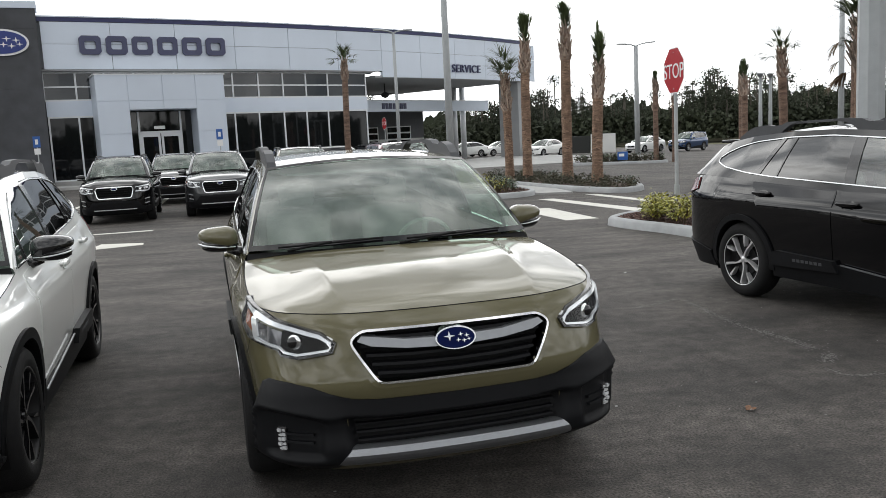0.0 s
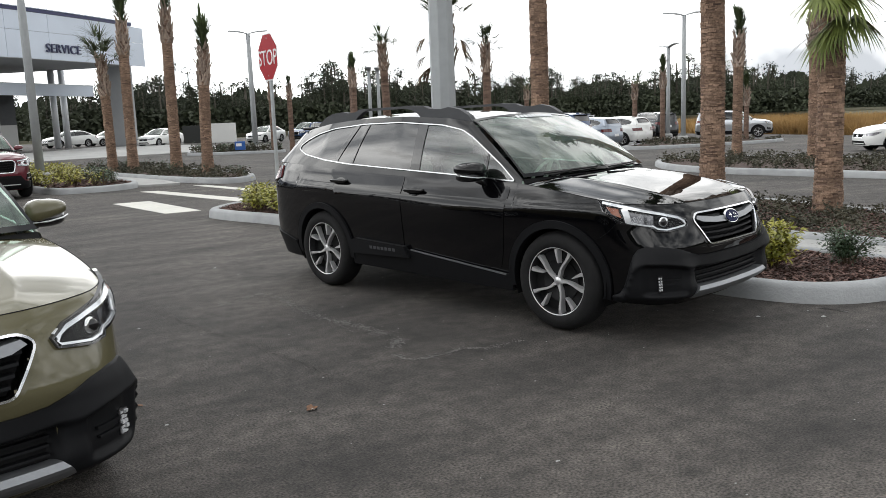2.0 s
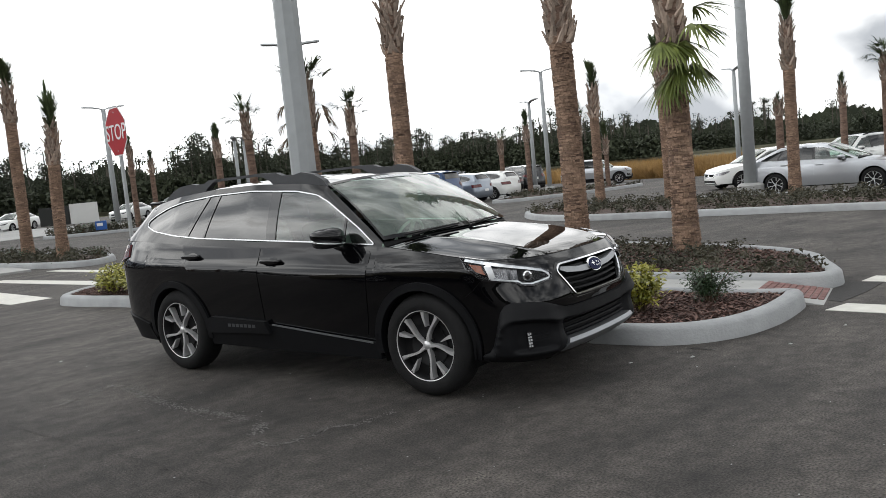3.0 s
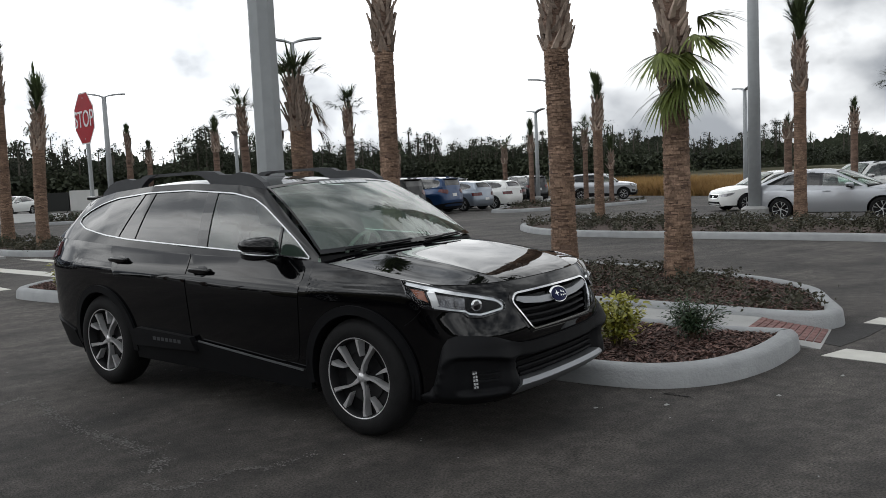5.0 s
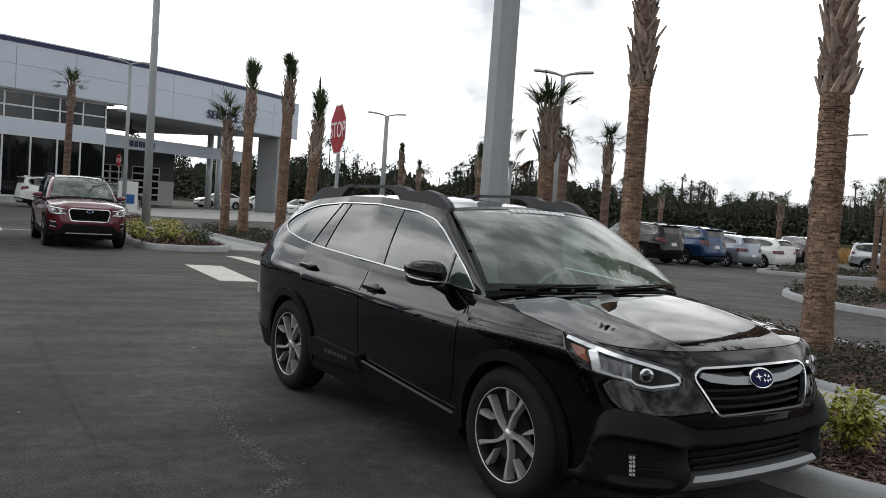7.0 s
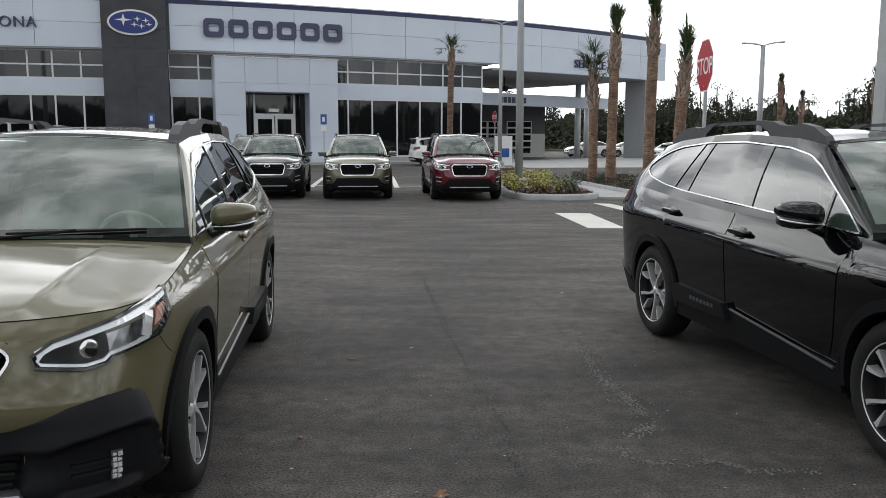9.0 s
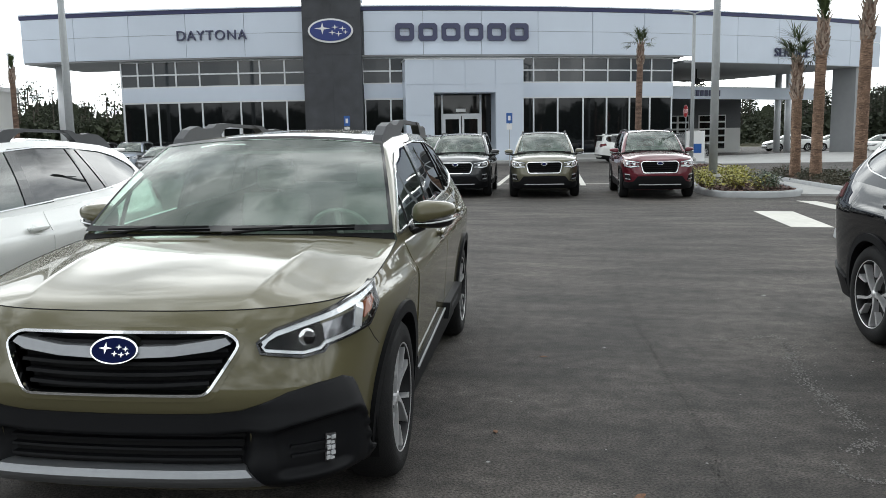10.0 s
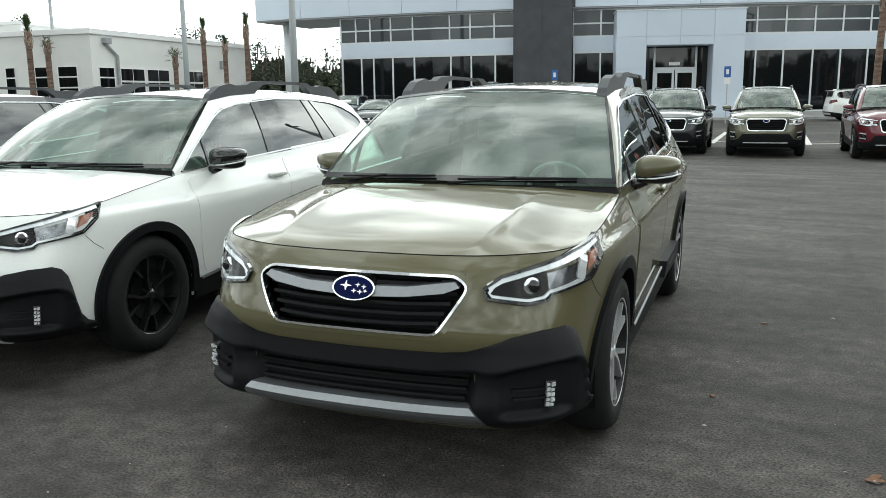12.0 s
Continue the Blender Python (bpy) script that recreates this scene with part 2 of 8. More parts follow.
def tube(bm, points, radii, sides=10, cap=True):
    """A tube through the points with a radius at each."""
    rings, up = [], Vector((0, 0, 1))
    pts = [Vector(p) for p in points]
    if not isinstance(radii, (list, tuple)):
        radii = [radii] * len(pts)
    for i, (p, r) in enumerate(zip(pts, radii)):
        d = (pts[min(i + 1, len(pts) - 1)] - pts[max(i - 1, 0)]).normalized()
        a = d.cross(up if abs(d.z) < 0.95 else Vector((1, 0, 0))).normalized()
        b = d.cross(a)
        rings.append([bm.verts.new(p + r * (math.cos(t) * a + math.sin(t) * b)) for t in (2 * math.pi * k / sides for k in range(sides))])
    for p, q in zip(rings, rings[1:]):
        for k in range(sides):
            bm.faces.new((p[k], p[(k + 1) % sides], q[(k + 1) % sides], q[k]))
    if cap:
        bm.faces.new(rings[0][::-1])
        bm.faces.new(rings[-1])
    return bm


def lathe(bm, profile, sides=24, axis="z", m=None):
    """Turns a profile of (radius, height) round an axis."""
    rings = []
    for r, h in profile:
        rings.append([])
        for k in range(sides):
            t = 2 * math.pi * k / sides
            c = (r * math.cos(t), r * math.sin(t), h) if axis == "z" else (r * math.cos(t), h, r * math.sin(t))
            rings[-1].append(bm.verts.new(m @ Vector(c) if m is not None else c))
    for p, q in zip(rings, rings[1:]):
        for k in range(sides):
            bm.faces.new((p[k], p[(k + 1) % sides], q[(k + 1) % sides], q[k]))
    return rings


def prism(bm, outline, z0, z1, m=None):
    """An upright prism over an outline of (x, y)."""
    lo = [bm.verts.new((x, y, z0)) for x, y in outline]
    hi = [bm.verts.new((x, y, z1)) for x, y in outline]
    bm.faces.new(hi)
    bm.faces.new(lo[::-1])
    for i in range(len(lo)):
        j = (i + 1) % len(lo)
        bm.faces.new((lo[i], lo[j], hi[j], hi[i]))
    if m is not None:
        bmesh.ops.transform(bm, matrix=m, verts=lo + hi)
    return lo + hi


def facing(hx, hy, x, y, z=0.0):
    """The pose of a thing whose own +X looks along (hx, hy)."""
    return Matrix.Translation((x, y, z)) @ Matrix.Rotation(math.atan2(hy, hx), 4, "Z")


def lettering(text, height, depth, mat, parent, m, name="lettering", spacing=1.0):
    """Raised capitals as a mesh, centred, upright in the local x-z plane."""
    cu = bpy.data.curves.new(name, "FONT")
    cu.body, cu.size, cu.extrude, cu.align_x, cu.space_character = text, height / 0.72, depth / 2, "CENTER", spacing
    tmp = bpy.data.objects.new(name, cu)
    scene.collection.objects.link(tmp)
    me = bpy.data.meshes.new_from_object(tmp.evaluated_get(bpy.context.evaluated_depsgraph_get()))
    bpy.data.objects.remove(tmp)
    bpy.data.curves.remove(cu)
    me.transform(Matrix.Rotation(radians(90), 4, "X"))
    me.materials.clear()
    me.materials.append(mat)
    return shared(name, me, parent, m)


# ---- ground ----
def ground_z(x):
    """The car park falls gently towards the east."""
    return -0.016 * max(0.0, x - 11.0)


def sheet(name, x0, y0, x1, y1, z, mat, label, category):
    bm = bmesh.new()
    bm.faces.new([bm.verts.new((x, y, z)) for x, y in ((x0, y0), (x1, y0), (x1, y1), (x0, y1))])
    return tagged(part(name, bm, mat, None), label, category, kind="structure")


sheet("ground", -1500, -1500, 1500, 1500, -0.85, FIELD, "dry grassy ground around the car park", "ground")
bm = bmesh.new()
rim = [(-75, -45), (11, -45), (44, -45), (46, 10), (48, 27), (52, 39), (57, 60), (60, 110), (11, 110), (-75, 110)]
prism(bm, rim, -0.05, 0.0)
bmesh.ops.bisect_plane(bm, geom=bm.verts[:] + bm.edges[:] + bm.faces[:], plane_co=(11, 0, 0), plane_no=(1, 0, 0))
for v in bm.verts:
    v.co.z += ground_z(v.co.x)
tagged(part("parking_lot", bm, ASPHALT, None), "dark grey worn asphalt of the car park", "asphalt", kind="structure")


def smooth_loop(points, steps=6):
    """A closed smooth curve through the points."""
    out, n = [], len(points)
    for i in range(n):
        p0, p1, p2, p3 = (Vector(points[(i + k) % n]).to_2d() for k in (-1, 0, 1, 2))
        for s in range(steps):
            t = s / steps
            out.append(0.5 * ((2 * p1) + (p2 - p0) * t + (2 * p0 - 5 * p1 + 4 * p2 - p3) * t * t + (3 * p1 - p0 - 3 * p2 + p3) * t**3))
    return out


def signed_area(loop):
    return sum(a.x * b.y - b.x * a.y for a, b in zip(loop, loop[1:] + loop[:1])) / 2


def island(label, points, steps=5, width=0.16, height=0.15):
    """A raised bed: a kerb ring with a rounded top, and mulch inside it."""
    loop = smooth_loop(points, steps)
    if signed_area(loop) < 0:
        loop.reverse()
    n = len(loop)
    normal = []
    for i in range(n):
        d = (loop[(i + 1) % n] - loop[i - 1]).normalized()
        normal.append(Vector((-d.y, d.x)))
    bm = bmesh.new()
    rings = []
    for inset, z in ((-0.02, -0.02), (0.0, height * 0.75), (0.03, height * 0.95), (0.06, height), (width - 0.03, height), (width, height - 0.02), (width, 0.02)):
        rings.append([bm.verts.new((*(p + q * inset), z + ground_z(p.x))) for p, q in zip(loop, normal)])
    for a, b in zip(rings, rings[1:]):
        for k in range(n):
            bm.faces.new((a[k], a[(k + 1) % n], b[(k + 1) % n], b[k]))
    kerb = part("kerb", bm, KERB, None, smooth=True)
    tagged(kerb, "pale grey concrete kerb round " + label, "kerb", kind="structure")
    bm = bmesh.new()
    bm.faces.new([bm.verts.new((*(p + q * (width - 0.02)), height - 0.04 + ground_z(p.x))) for p, q in zip(loop, normal)])
    bmesh.ops.triangulate(bm, faces=bm.faces)
    bed = part("mulch_bed", bm, MULCH, None)
    tagged(bed, "brown bark mulch in " + label, "mulch", kind="structure")
    return [p + q * width for p, q in zip(loop, normal)]


bed_stop = island("the bed with the stop sign", [(4.7, 14.7), (4.72, 13.9), (5.1, 12.6), (5.38, 10.6), (5.65, 8.6), (5.92, 6.6), (6.08, 5.4), (6.22, 4.75), (6.42, 4.36), (6.8, 4.13), (7.3, 4.08), (7.8, 4.15), (8.15, 4.25), (8.22, 4.40), (8.07, 4.8), (7.99, 5.4), (7.8, 6.7), (7.6, 8.0), (7.2, 10.6), (6.75, 13.4), (6.3, 15.0), (5.5, 15.45)], steps=6)
bed_palms = island("the long bed with palms", [(8.78, 5.3), (8.88, 4.68), (9.1, 4.4), (9.42, 4.45), (9.9, 4.76), (10.6, 5.3), (11.1, 6.3), (11.45, 8.4), (11.4, 12.0), (10.7, 16.0), (9.6, 18.2), (8.4, 18.0), (7.9, 16.4), (8.15, 12.0), (8.55, 7.0)])
bed_north = island("the bed with four palms", [(6.4, 24.6), (7.0, 22.6), (7.6, 22.0), (8.4, 22.9), (8.6, 25.0), (8.0, 29.5), (7.2, 33.0), (5.9, 33.8), (5.3, 32.0), (5.7, 28.4)])
bed_pole = island("the bed with yellow shrubs", [(2.8, 25.4), (3.2, 23.0), (3.7, 22.5), (4.8, 22.6), (5.4, 23.6), (5.3, 26.0), (4.6, 34.0), (4.2, 42.0), (3.4, 43.6), (2.7, 42.0), (2.7, 33.0)])
bed_east = island("the bed before the far car park", [(17.6, 16.4), (17.0, 14.2), (17.5, 11.4), (18.2, 8.0), (18.8, 2.0), (21.0, 1.5), (22.8, 4.0), (23.3, 9.0), (23.3, 14.0), (22.3, 18.2), (19.6, 18.4)])
bed_far = island("the far bed with small palms", [(27.0, 27.6), (28.0, 26.6), (33.0, 26.6), (38.4, 27.8), (39.4, 29.4), (38.2, 31.8), (35.8, 35.4), (33.9, 35.6), (33.2, 32.2), (28.5, 28.9)])
bed_woods = island("the bed with low shrubs near the woods", [(12.6, 45.4), (12.8, 43.6), (16.6, 43.0), (17.6, 44.2), (17.2, 46.0), (14.0, 46.8)])

# Concrete walk between the beds, with its tactile red ramp.
bm = bmesh.new()
prism(bm, [(8.08, 4.72), (8.86, 4.95), (8.82, 5.5), (8.6, 7.4), (8.05, 12.0), (7.8, 16.2), (6.35, 15.2), (6.85, 13.4), (7.65, 8.0)], -0.02, 0.09)
tagged(part("walkway", bm, CONCRETE, None), "pale concrete walk between two planted beds", "walkway", kind="structure")
# The walk ends in a ramp down to the asphalt: concrete flares and red pavers.
RAMP = [Vector(p) for p in ((8.18, 4.76, 0.085), (8.84, 4.94, 0.085), (8.98, 4.38, 0.006), (8.43, 4.19, 0.006))]


def on_ramp(u, v, lift=0.0):
    """A place on the ramp: u across, v down it."""
    return RAMP[0].lerp(RAMP[1], u).lerp(RAMP[3].lerp(RAMP[2], u), v) + Vector((0, 0, lift))


bm = bmesh.new()
rim_pts = [on_ramp(u, v, -0.004) for u, v in ((-0.12, -0.02), (1.06, -0.02), (1.12, 1.03), (-0.40, 1.03))]
hi = [bm.verts.new(p) for p in rim_pts]
lo = [bm.verts.new((p.x, p.y, -0.05)) for p in rim_pts]
bm.faces.new(hi)
for i in range(4):
    bm.faces.new((hi[i], lo[i], lo[(i + 1) % 4], hi[(i + 1) % 4]))
ramp = tagged(part("kerb_ramp", bm, CONCRETE, None), "concrete kerb ramp with red tactile pavers", "ramp", kind="structure")
for i in range(5):
    for j in range(10):
        bm = bmesh.new()
        us, vs = ((i + 0.04) / 5, (i + 0.96) / 5), ((j + 0.09) / 10, (j + 0.91) / 10)
        hi = [bm.verts.new(on_ramp(u, v, 0.006)) for u, v in ((us[0], vs[0]), (us[1], vs[0]), (us[1], vs[1]), (us[0], vs[1]))]
        lo = [bm.verts.new(on_ramp(u, v, -0.006)) for u, v in ((us[0], vs[0]), (us[1], vs[0]), (us[1], vs[1]), (us[0], vs[1]))]
        bm.faces.new(hi)
        for k in range(4):
            bm.faces.new((hi[k], lo[k], lo[(k + 1) % 4], hi[(k + 1) % 4]))
        part("paver", bm, BRICK_PAVE, ramp)
bm = bmesh.new()
prism(bm, [(5.3, 23.2), (6.35, 23.0), (6.35, 24.8), (5.65, 28.5), (5.25, 32.0), (4.7, 33.9), (5.4, 26.0)], -0.02, 0.05)
tagged(part("walkway", bm, CONCRETE, None), "pale concrete walk beside the bed with four palms", "walkway", kind="structure")
# A newer, darker patch of asphalt before the ramp.
bm = bmesh.new()
prism(bm, [(8.44, 4.17), (8.98, 4.36), (9.36, 4.42), (9.46, 4.36), (9.48, 4.08), (8.95, 4.02), (8.40, 4.02)], -0.02, 0.004)
tagged(part("asphalt_patch", bm, PATCH, None), "darker patch of newer asphalt before the ramp", "asphalt", kind="structure")
# Apron and drive in front of the service canopy.
bm = bmesh.new()
prism(bm, [(4.6, 47.0), (16.0, 49.5), (19.0, 62.0), (16.0, 78.0), (2.5, 61.0), (2.9, 52.0)], -0.02, 0.02)
tagged(part("concrete_apron", bm, CONCRETE, None), "pale concrete drive before the service canopy", "apron", kind="structure")


def stripe(points, name="road_marking", label="white painted stripe on the asphalt"):
    bm = bmesh.new()
    prism(bm, points, -0.01, 0.004)
    for v in bm.verts:
        v.co.z += ground_z(v.co.x)
    return tagged(part(name, bm, ROAD_PAINT, None), label, "road marking", "painted markings", "structure")


for pts in (((3.85, 18.75), (4.58, 18.7), (4.85, 15.8), (4.2, 15.8)), ((5.0, 21.55), (5.4, 21.4), (6.35, 16.95), (5.95, 16.75)), ((6.5, 22.3), (6.8, 22.1), (7.5, 17.9), (7.15, 18.0)),
            ((8.0, 3.99), (8.35, 3.95), (8.5, 2.0), (8.15, 2.0)), ((9.5, 4.3), (9.85, 4.3), (10.0, 2.2), (9.65, 2.2)),
            ((-4.73, 15.71), (-4.72, 16.67), (-3.89, 16.46), (-3.82, 16.14)), ((-5.6, 19.0), (-4.3, 19.2), (-4.3, 19.0), (-5.6, 18.8))):
    stripe(pts, label="white crossing bar painted on the asphalt")
for k in range(7):  # stall lines of the front row
    a = Vector((2.2 - 2.8 * k, 27.8))
    stripe([a, a + Vector((0.17, 0)), a + Vector((-0.95, 8)), a + Vector((-1.12, 8))])
stripe([(-16, 28.6), (2.3, 28.6), (2.3, 28.72), (-16, 28.72)])
for k in range(6):  # stall lines of the far car park
    p = Vector((20.6 + 2.6 * k, 28.7 + 0.52 * k))
    stripe([p, p + Vector((0.11, 0.02)), p + Vector((-0.85, 4.8)), p + Vector((-0.96, 4.78))])

# ---- showroom building ----
ARC_X, ARC_Y, ARC_R = -44.787, 130.883, 83.915


def arc(s, out=0.0, z=0.0):
    """A place on the curved front: s metres along it, out metres before it."""
    a, r = s / ARC_R, ARC_R + out
    return Vector((ARC_X + r * math.sin(a), ARC_Y - r * math.cos(a), z))


def arc_turn(s, out=0.0, z=0.0):
    """The pose of a flat thing at s: local x along the front, local -y outwards."""
    return Matrix.Translation(arc(s, out, z)) @ Matrix.Rotation(s / ARC_R, 4, "Z")


def arc_slab(bm, s0, s1, o0, o1, z0, z1, step=1.5, tilt=0.0):
    """A slab that follows the curve between two depths."""
    n = max(1, math.ceil((s1 - s0) / step))
    rows = []
    for k in range(n + 1):
        s = s0 + (s1 - s0) * k / n
        rows.append([bm.verts.new(arc(s, o, z)) for o, z in ((o0, z0), (o1, z0), (o1, z1), (o0, z1))])
    for a, b in zip(rows, rows[1:]):
        for i in range(4):
            bm.faces.new((a[i], a[(i + 1) % 4], b[(i + 1) % 4], b[i]))
    bm.faces.new(rows[0][::-1])
    bm.faces.new(rows[-1])


def slab_part(name, parent, mat, *a, label="", **k):
    bm = bmesh.new()
    arc_slab(bm, *a, **k)
    return part(name, bm, mat, parent, label)


showroom = tagged(empty("showroom"), "curved white-panelled car showroom with dark glass front", "building")
BASE = 0.15
slab_part("foundation", showroom, CONCRETE, 4.0, 49.6, -30.0, 4.0, -0.05, BASE)
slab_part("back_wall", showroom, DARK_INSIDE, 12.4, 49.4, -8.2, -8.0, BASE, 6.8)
slab_part("side_wall", showroom, STUCCO, 49.35, 49.5, -8.0, -0.05, BASE, 6.8)
slab_part("side_wall", showroom, STUCCO, 12.4, 12.6, -8.0, -0.05, BASE, 6.8)
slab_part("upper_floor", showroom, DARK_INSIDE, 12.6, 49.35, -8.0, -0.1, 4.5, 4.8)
slab_part("band", showroom, PANEL, 12.45, 24.5, -0.12, 0.06, 4.2, 5.1)
slab_part("band", showroom, PANEL, 28.2, 49.5, -0.12, 0.06, 4.2, 5.1)
slab_part("plinth", showroom, CONCRETE, 12.45, 32.5, -0.12, 0.05, BASE, 0.38)
slab_part("plinth", showroom, CONCRETE, 36.3, 49.5, -0.12, 0.05, BASE, 0.38)
slab_part("roof", showroom, STUCCO, 5.9, 50.0, -30.0, -0.3, 9.3, 9.5)
slab_part("fascia_backing", showroom, JOINT, 5.95, 67.5, -0.5, 0.50, 6.95, 9.6)
slab_part("soffit", showroom, STUCCO, 6.0, 50.0, -6.0, 0.5, 6.8, 6.9)
slab_part("coping", showroom, BLUE_TRIM, 5.9, 67.6, -0.5, 0.6, 9.62, 9.86, label="dark blue coping")
slab_part("coping_cap", showroom, PANEL, 5.9, 67.6, -0.5, 0.66, 9.86, 9.93)
slab_part("dark_reveal", showroom, JOINT, 12.4, 50.0, -0.1, 0.02, 6.72, 6.86)

# Fascia panels, each a piece with open joints.
for row, (z0, z1) in enumerate(((6.9, 8.33), (8.35, 9.6))):
    s = 6.0
    while s < 67.0:
        w = 3.72
        if not (s > 24.4 and s + w < 28.4):
            slab_part("fascia_panel", showroom, PANEL, s, s + w - 0.025, 0.48, 0.56, z0 if s < 49 else z0 - (0.42 if row == 0 else 0), z1)
        s += w
# Windows: mullions, rails and panes of both storeys.
UP = [12.48, 13.61, 14.67, 16.16, 17.71, 20.24, 21.61, 23.19, 24.54]
UP2 = [28.15, 29.9, 31.5, 33.2, 35.6, 37.5, 39.31, 41.06, 42.81, 44.53, 46.24, 47.8, 49.43]
LOW = [12.55, 13.98, 14.88, 16.27, 17.8, 20.31, 21.68, 23.26, 24.55]
LOW2 = [28.27, 29.9, 30.8]
LOW3 = [38.2, 39.31, 40.98, 42.77, 44.47, 46.16, 47.71, 49.4]


def glazing(name, label, edges, z0, z1, pane_mat, rails=()):
    win = tagged(empty(name, arc_turn((edges[0] + edges[-1]) / 2, 0, z0)), label, "window", kind="structure")
    inv = win.matrix_world.inverted()

    def add(nm, mat, *a):
        bm = bmesh.new()
        arc_slab(bm, *a)
        bmesh.ops.transform(bm, matrix=inv, verts=bm.verts)
        return part(nm, bm, mat, win)

    for s in edges:
        add("mullion", ALU, s - 0.05, s + 0.05, -0.06, 0.06, z0, z1)
    for z in (z0, z1 - 0.09, *rails):
        add("rail", ALU, edges[0], edges[-1], -0.055, 0.045, z, z + 0.09)
    for a, b in zip(edges, edges[1:]):
        for c, d in zip((z0, *rails), (*rails, z1)):
            add("pane", pane_mat, a + 0.05, b - 0.05, -0.02, 0.0, c + 0.08, d)
    return win


glazing("window_1", "white-framed upper showroom windows in two rows", UP, 5.1, 6.8, UPPER_GLASS, (5.88,))
glazing("window_2", "white-framed upper showroom windows in two rows", UP2, 5.1, 6.8, UPPER_GLASS, (5.88,))
glazing("window_3", "tall dark ground-floor showroom glazing", LOW, 0.38, 4.2, DARK_GLASS)
glazing("window_4", "tall dark ground-floor showroom glazing", LOW2, 0.38, 4.2, DARK_GLASS)
glazing("window_5", "tall dark ground-floor showroom glazing", LOW3, 0.38, 4.2, DARK_GLASS)

# Slate pylon with the oval badge.
pylon = tagged(empty("pylon", arc_turn(26.35, 0, BASE)), "tall dark slate-clad pylon with a white cap", "pylon", kind="structure")
part("shaft", a_box(-1.82, -0.95, -0.2, 1.82, 0.6, 10.1), SLATE, pylon)
part("cap", a_box(-1.9, -1.03, 10.1, 1.9, 0.7, 10.5, bevel=0.02), PANEL, pylon)
for z in range(9):
    for x in (-0.91, 0.91):
        part("cladding_tile", a_box(x - 0.9, -0.972, 0.02 + 1.12 * z, x + 0.9, -0.945, 1.128 + 1.12 * z), SLATE, pylon)
badge = tagged(empty("wall_badge", arc_turn(26.3, 0.99, 8.35)), "oval blue and chrome badge on the slate pylon", "sign")
bm = bmesh.new()
prism(bm, [(1.4 * math.cos(t), 0.74 * math.sin(t)) for t in np.linspace(0, 2 * math.pi, 48, endpoint=False)], 0, 0.1, Matrix.Rotation(radians(90), 4, "X"))
part("rim", bm, WHITE_PAINT, badge)
bm = bmesh.new()
prism(bm, [(1.28 * math.cos(t), 0.63 * math.sin(t)) for t in np.linspace(0, 2 * math.pi, 48, endpoint=False)], 0, 0.13, Matrix.Rotation(radians(90), 4, "X"))
part("field", bm, material("badge_blue", (0.012, 0.03, 0.19), 0.3), badge, "blue field")


def star(bm, x, y, r, z0, z1, m):
    prism(bm, [((r if k % 2 == 0 else r * 0.25) * math.cos(k * math.pi / 4) * 1.35 + x, (r if k % 2 == 0 else r * 0.25) * math.sin(k * math.pi / 4) + y) for k in range(8)], z0, z1, m)


for x, y, r in ((-0.5, 0.13, 0.36), (0.28, 0.2, 0.17), (0.75, 0.12, 0.17), (0.1, -0.12, 0.17), (0.5, -0.2, 0.17), (0.92, -0.1, 0.14)):
    bm = bmesh.new()
    star(bm, x, y, r, 0.1, 0.15, Matrix.Rotation(radians(90), 4, "X"))
    part("sparkle", bm, WHITE_PAINT, badge)

# The brand's big lettering stands as plain blocks of its size and colour.
brand = tagged(empty("brand_sign", arc_turn(34.55, 0.56, 7.73)), "row of dark blue-grey block shapes on the fascia", "sign")
for k in range(6):
    bm = bmesh.new()
    x0 = -4.32 + 1.475 * k
    outer = [(x0 + 1.2 * u, 1.08 * v) for u, v in ((0.12, 0), (0.88, 0), (1, 0.14), (1, 0.86), (0.88, 1), (0.12, 1), (0, 0.86), (0, 0.14))]
    inner = [(x0 + 1.2 * u, 1.08 * v) for u, v in ((0.3, 0.28), (0.7, 0.28), (0.76, 0.36), (0.76, 0.64), (0.7, 0.72), (0.3, 0.72), (0.24, 0.64), (0.24, 0.36))]
    rings = [[bm.verts.new((x, y, z)) for x, z in o] for o, y in ((outer, 0.02), (outer, -0.14), (inner, -0.14), (inner, 0.02))]
    for a, b in zip(rings, rings[1:]):
        for i in range(8):
            bm.faces.new((a[i], a[(i + 1) % 8], b[(i + 1) % 8], b[i]))
    part("block", bm, SIGN_BLUE, brand)
town = tagged(empty("town_sign", arc_turn(18.8, 0.57, 7.97)), "raised dark capitals on the white fascia", "sign")
lettering("DAYTONA", 0.62, 0.12, SIGN_BLUE, town, pose(0, -0.06, 0), spacing=1.12)
svc = tagged(empty("service_sign", arc_turn(59.3, 0.57, 6.98)), "raised dark capitals on the canopy fascia", "sign")
lettering("SERVICE", 0.62, 0.12, SIGN_BLUE, svc, pose(0, -0.06, 0), spacing=1.12)

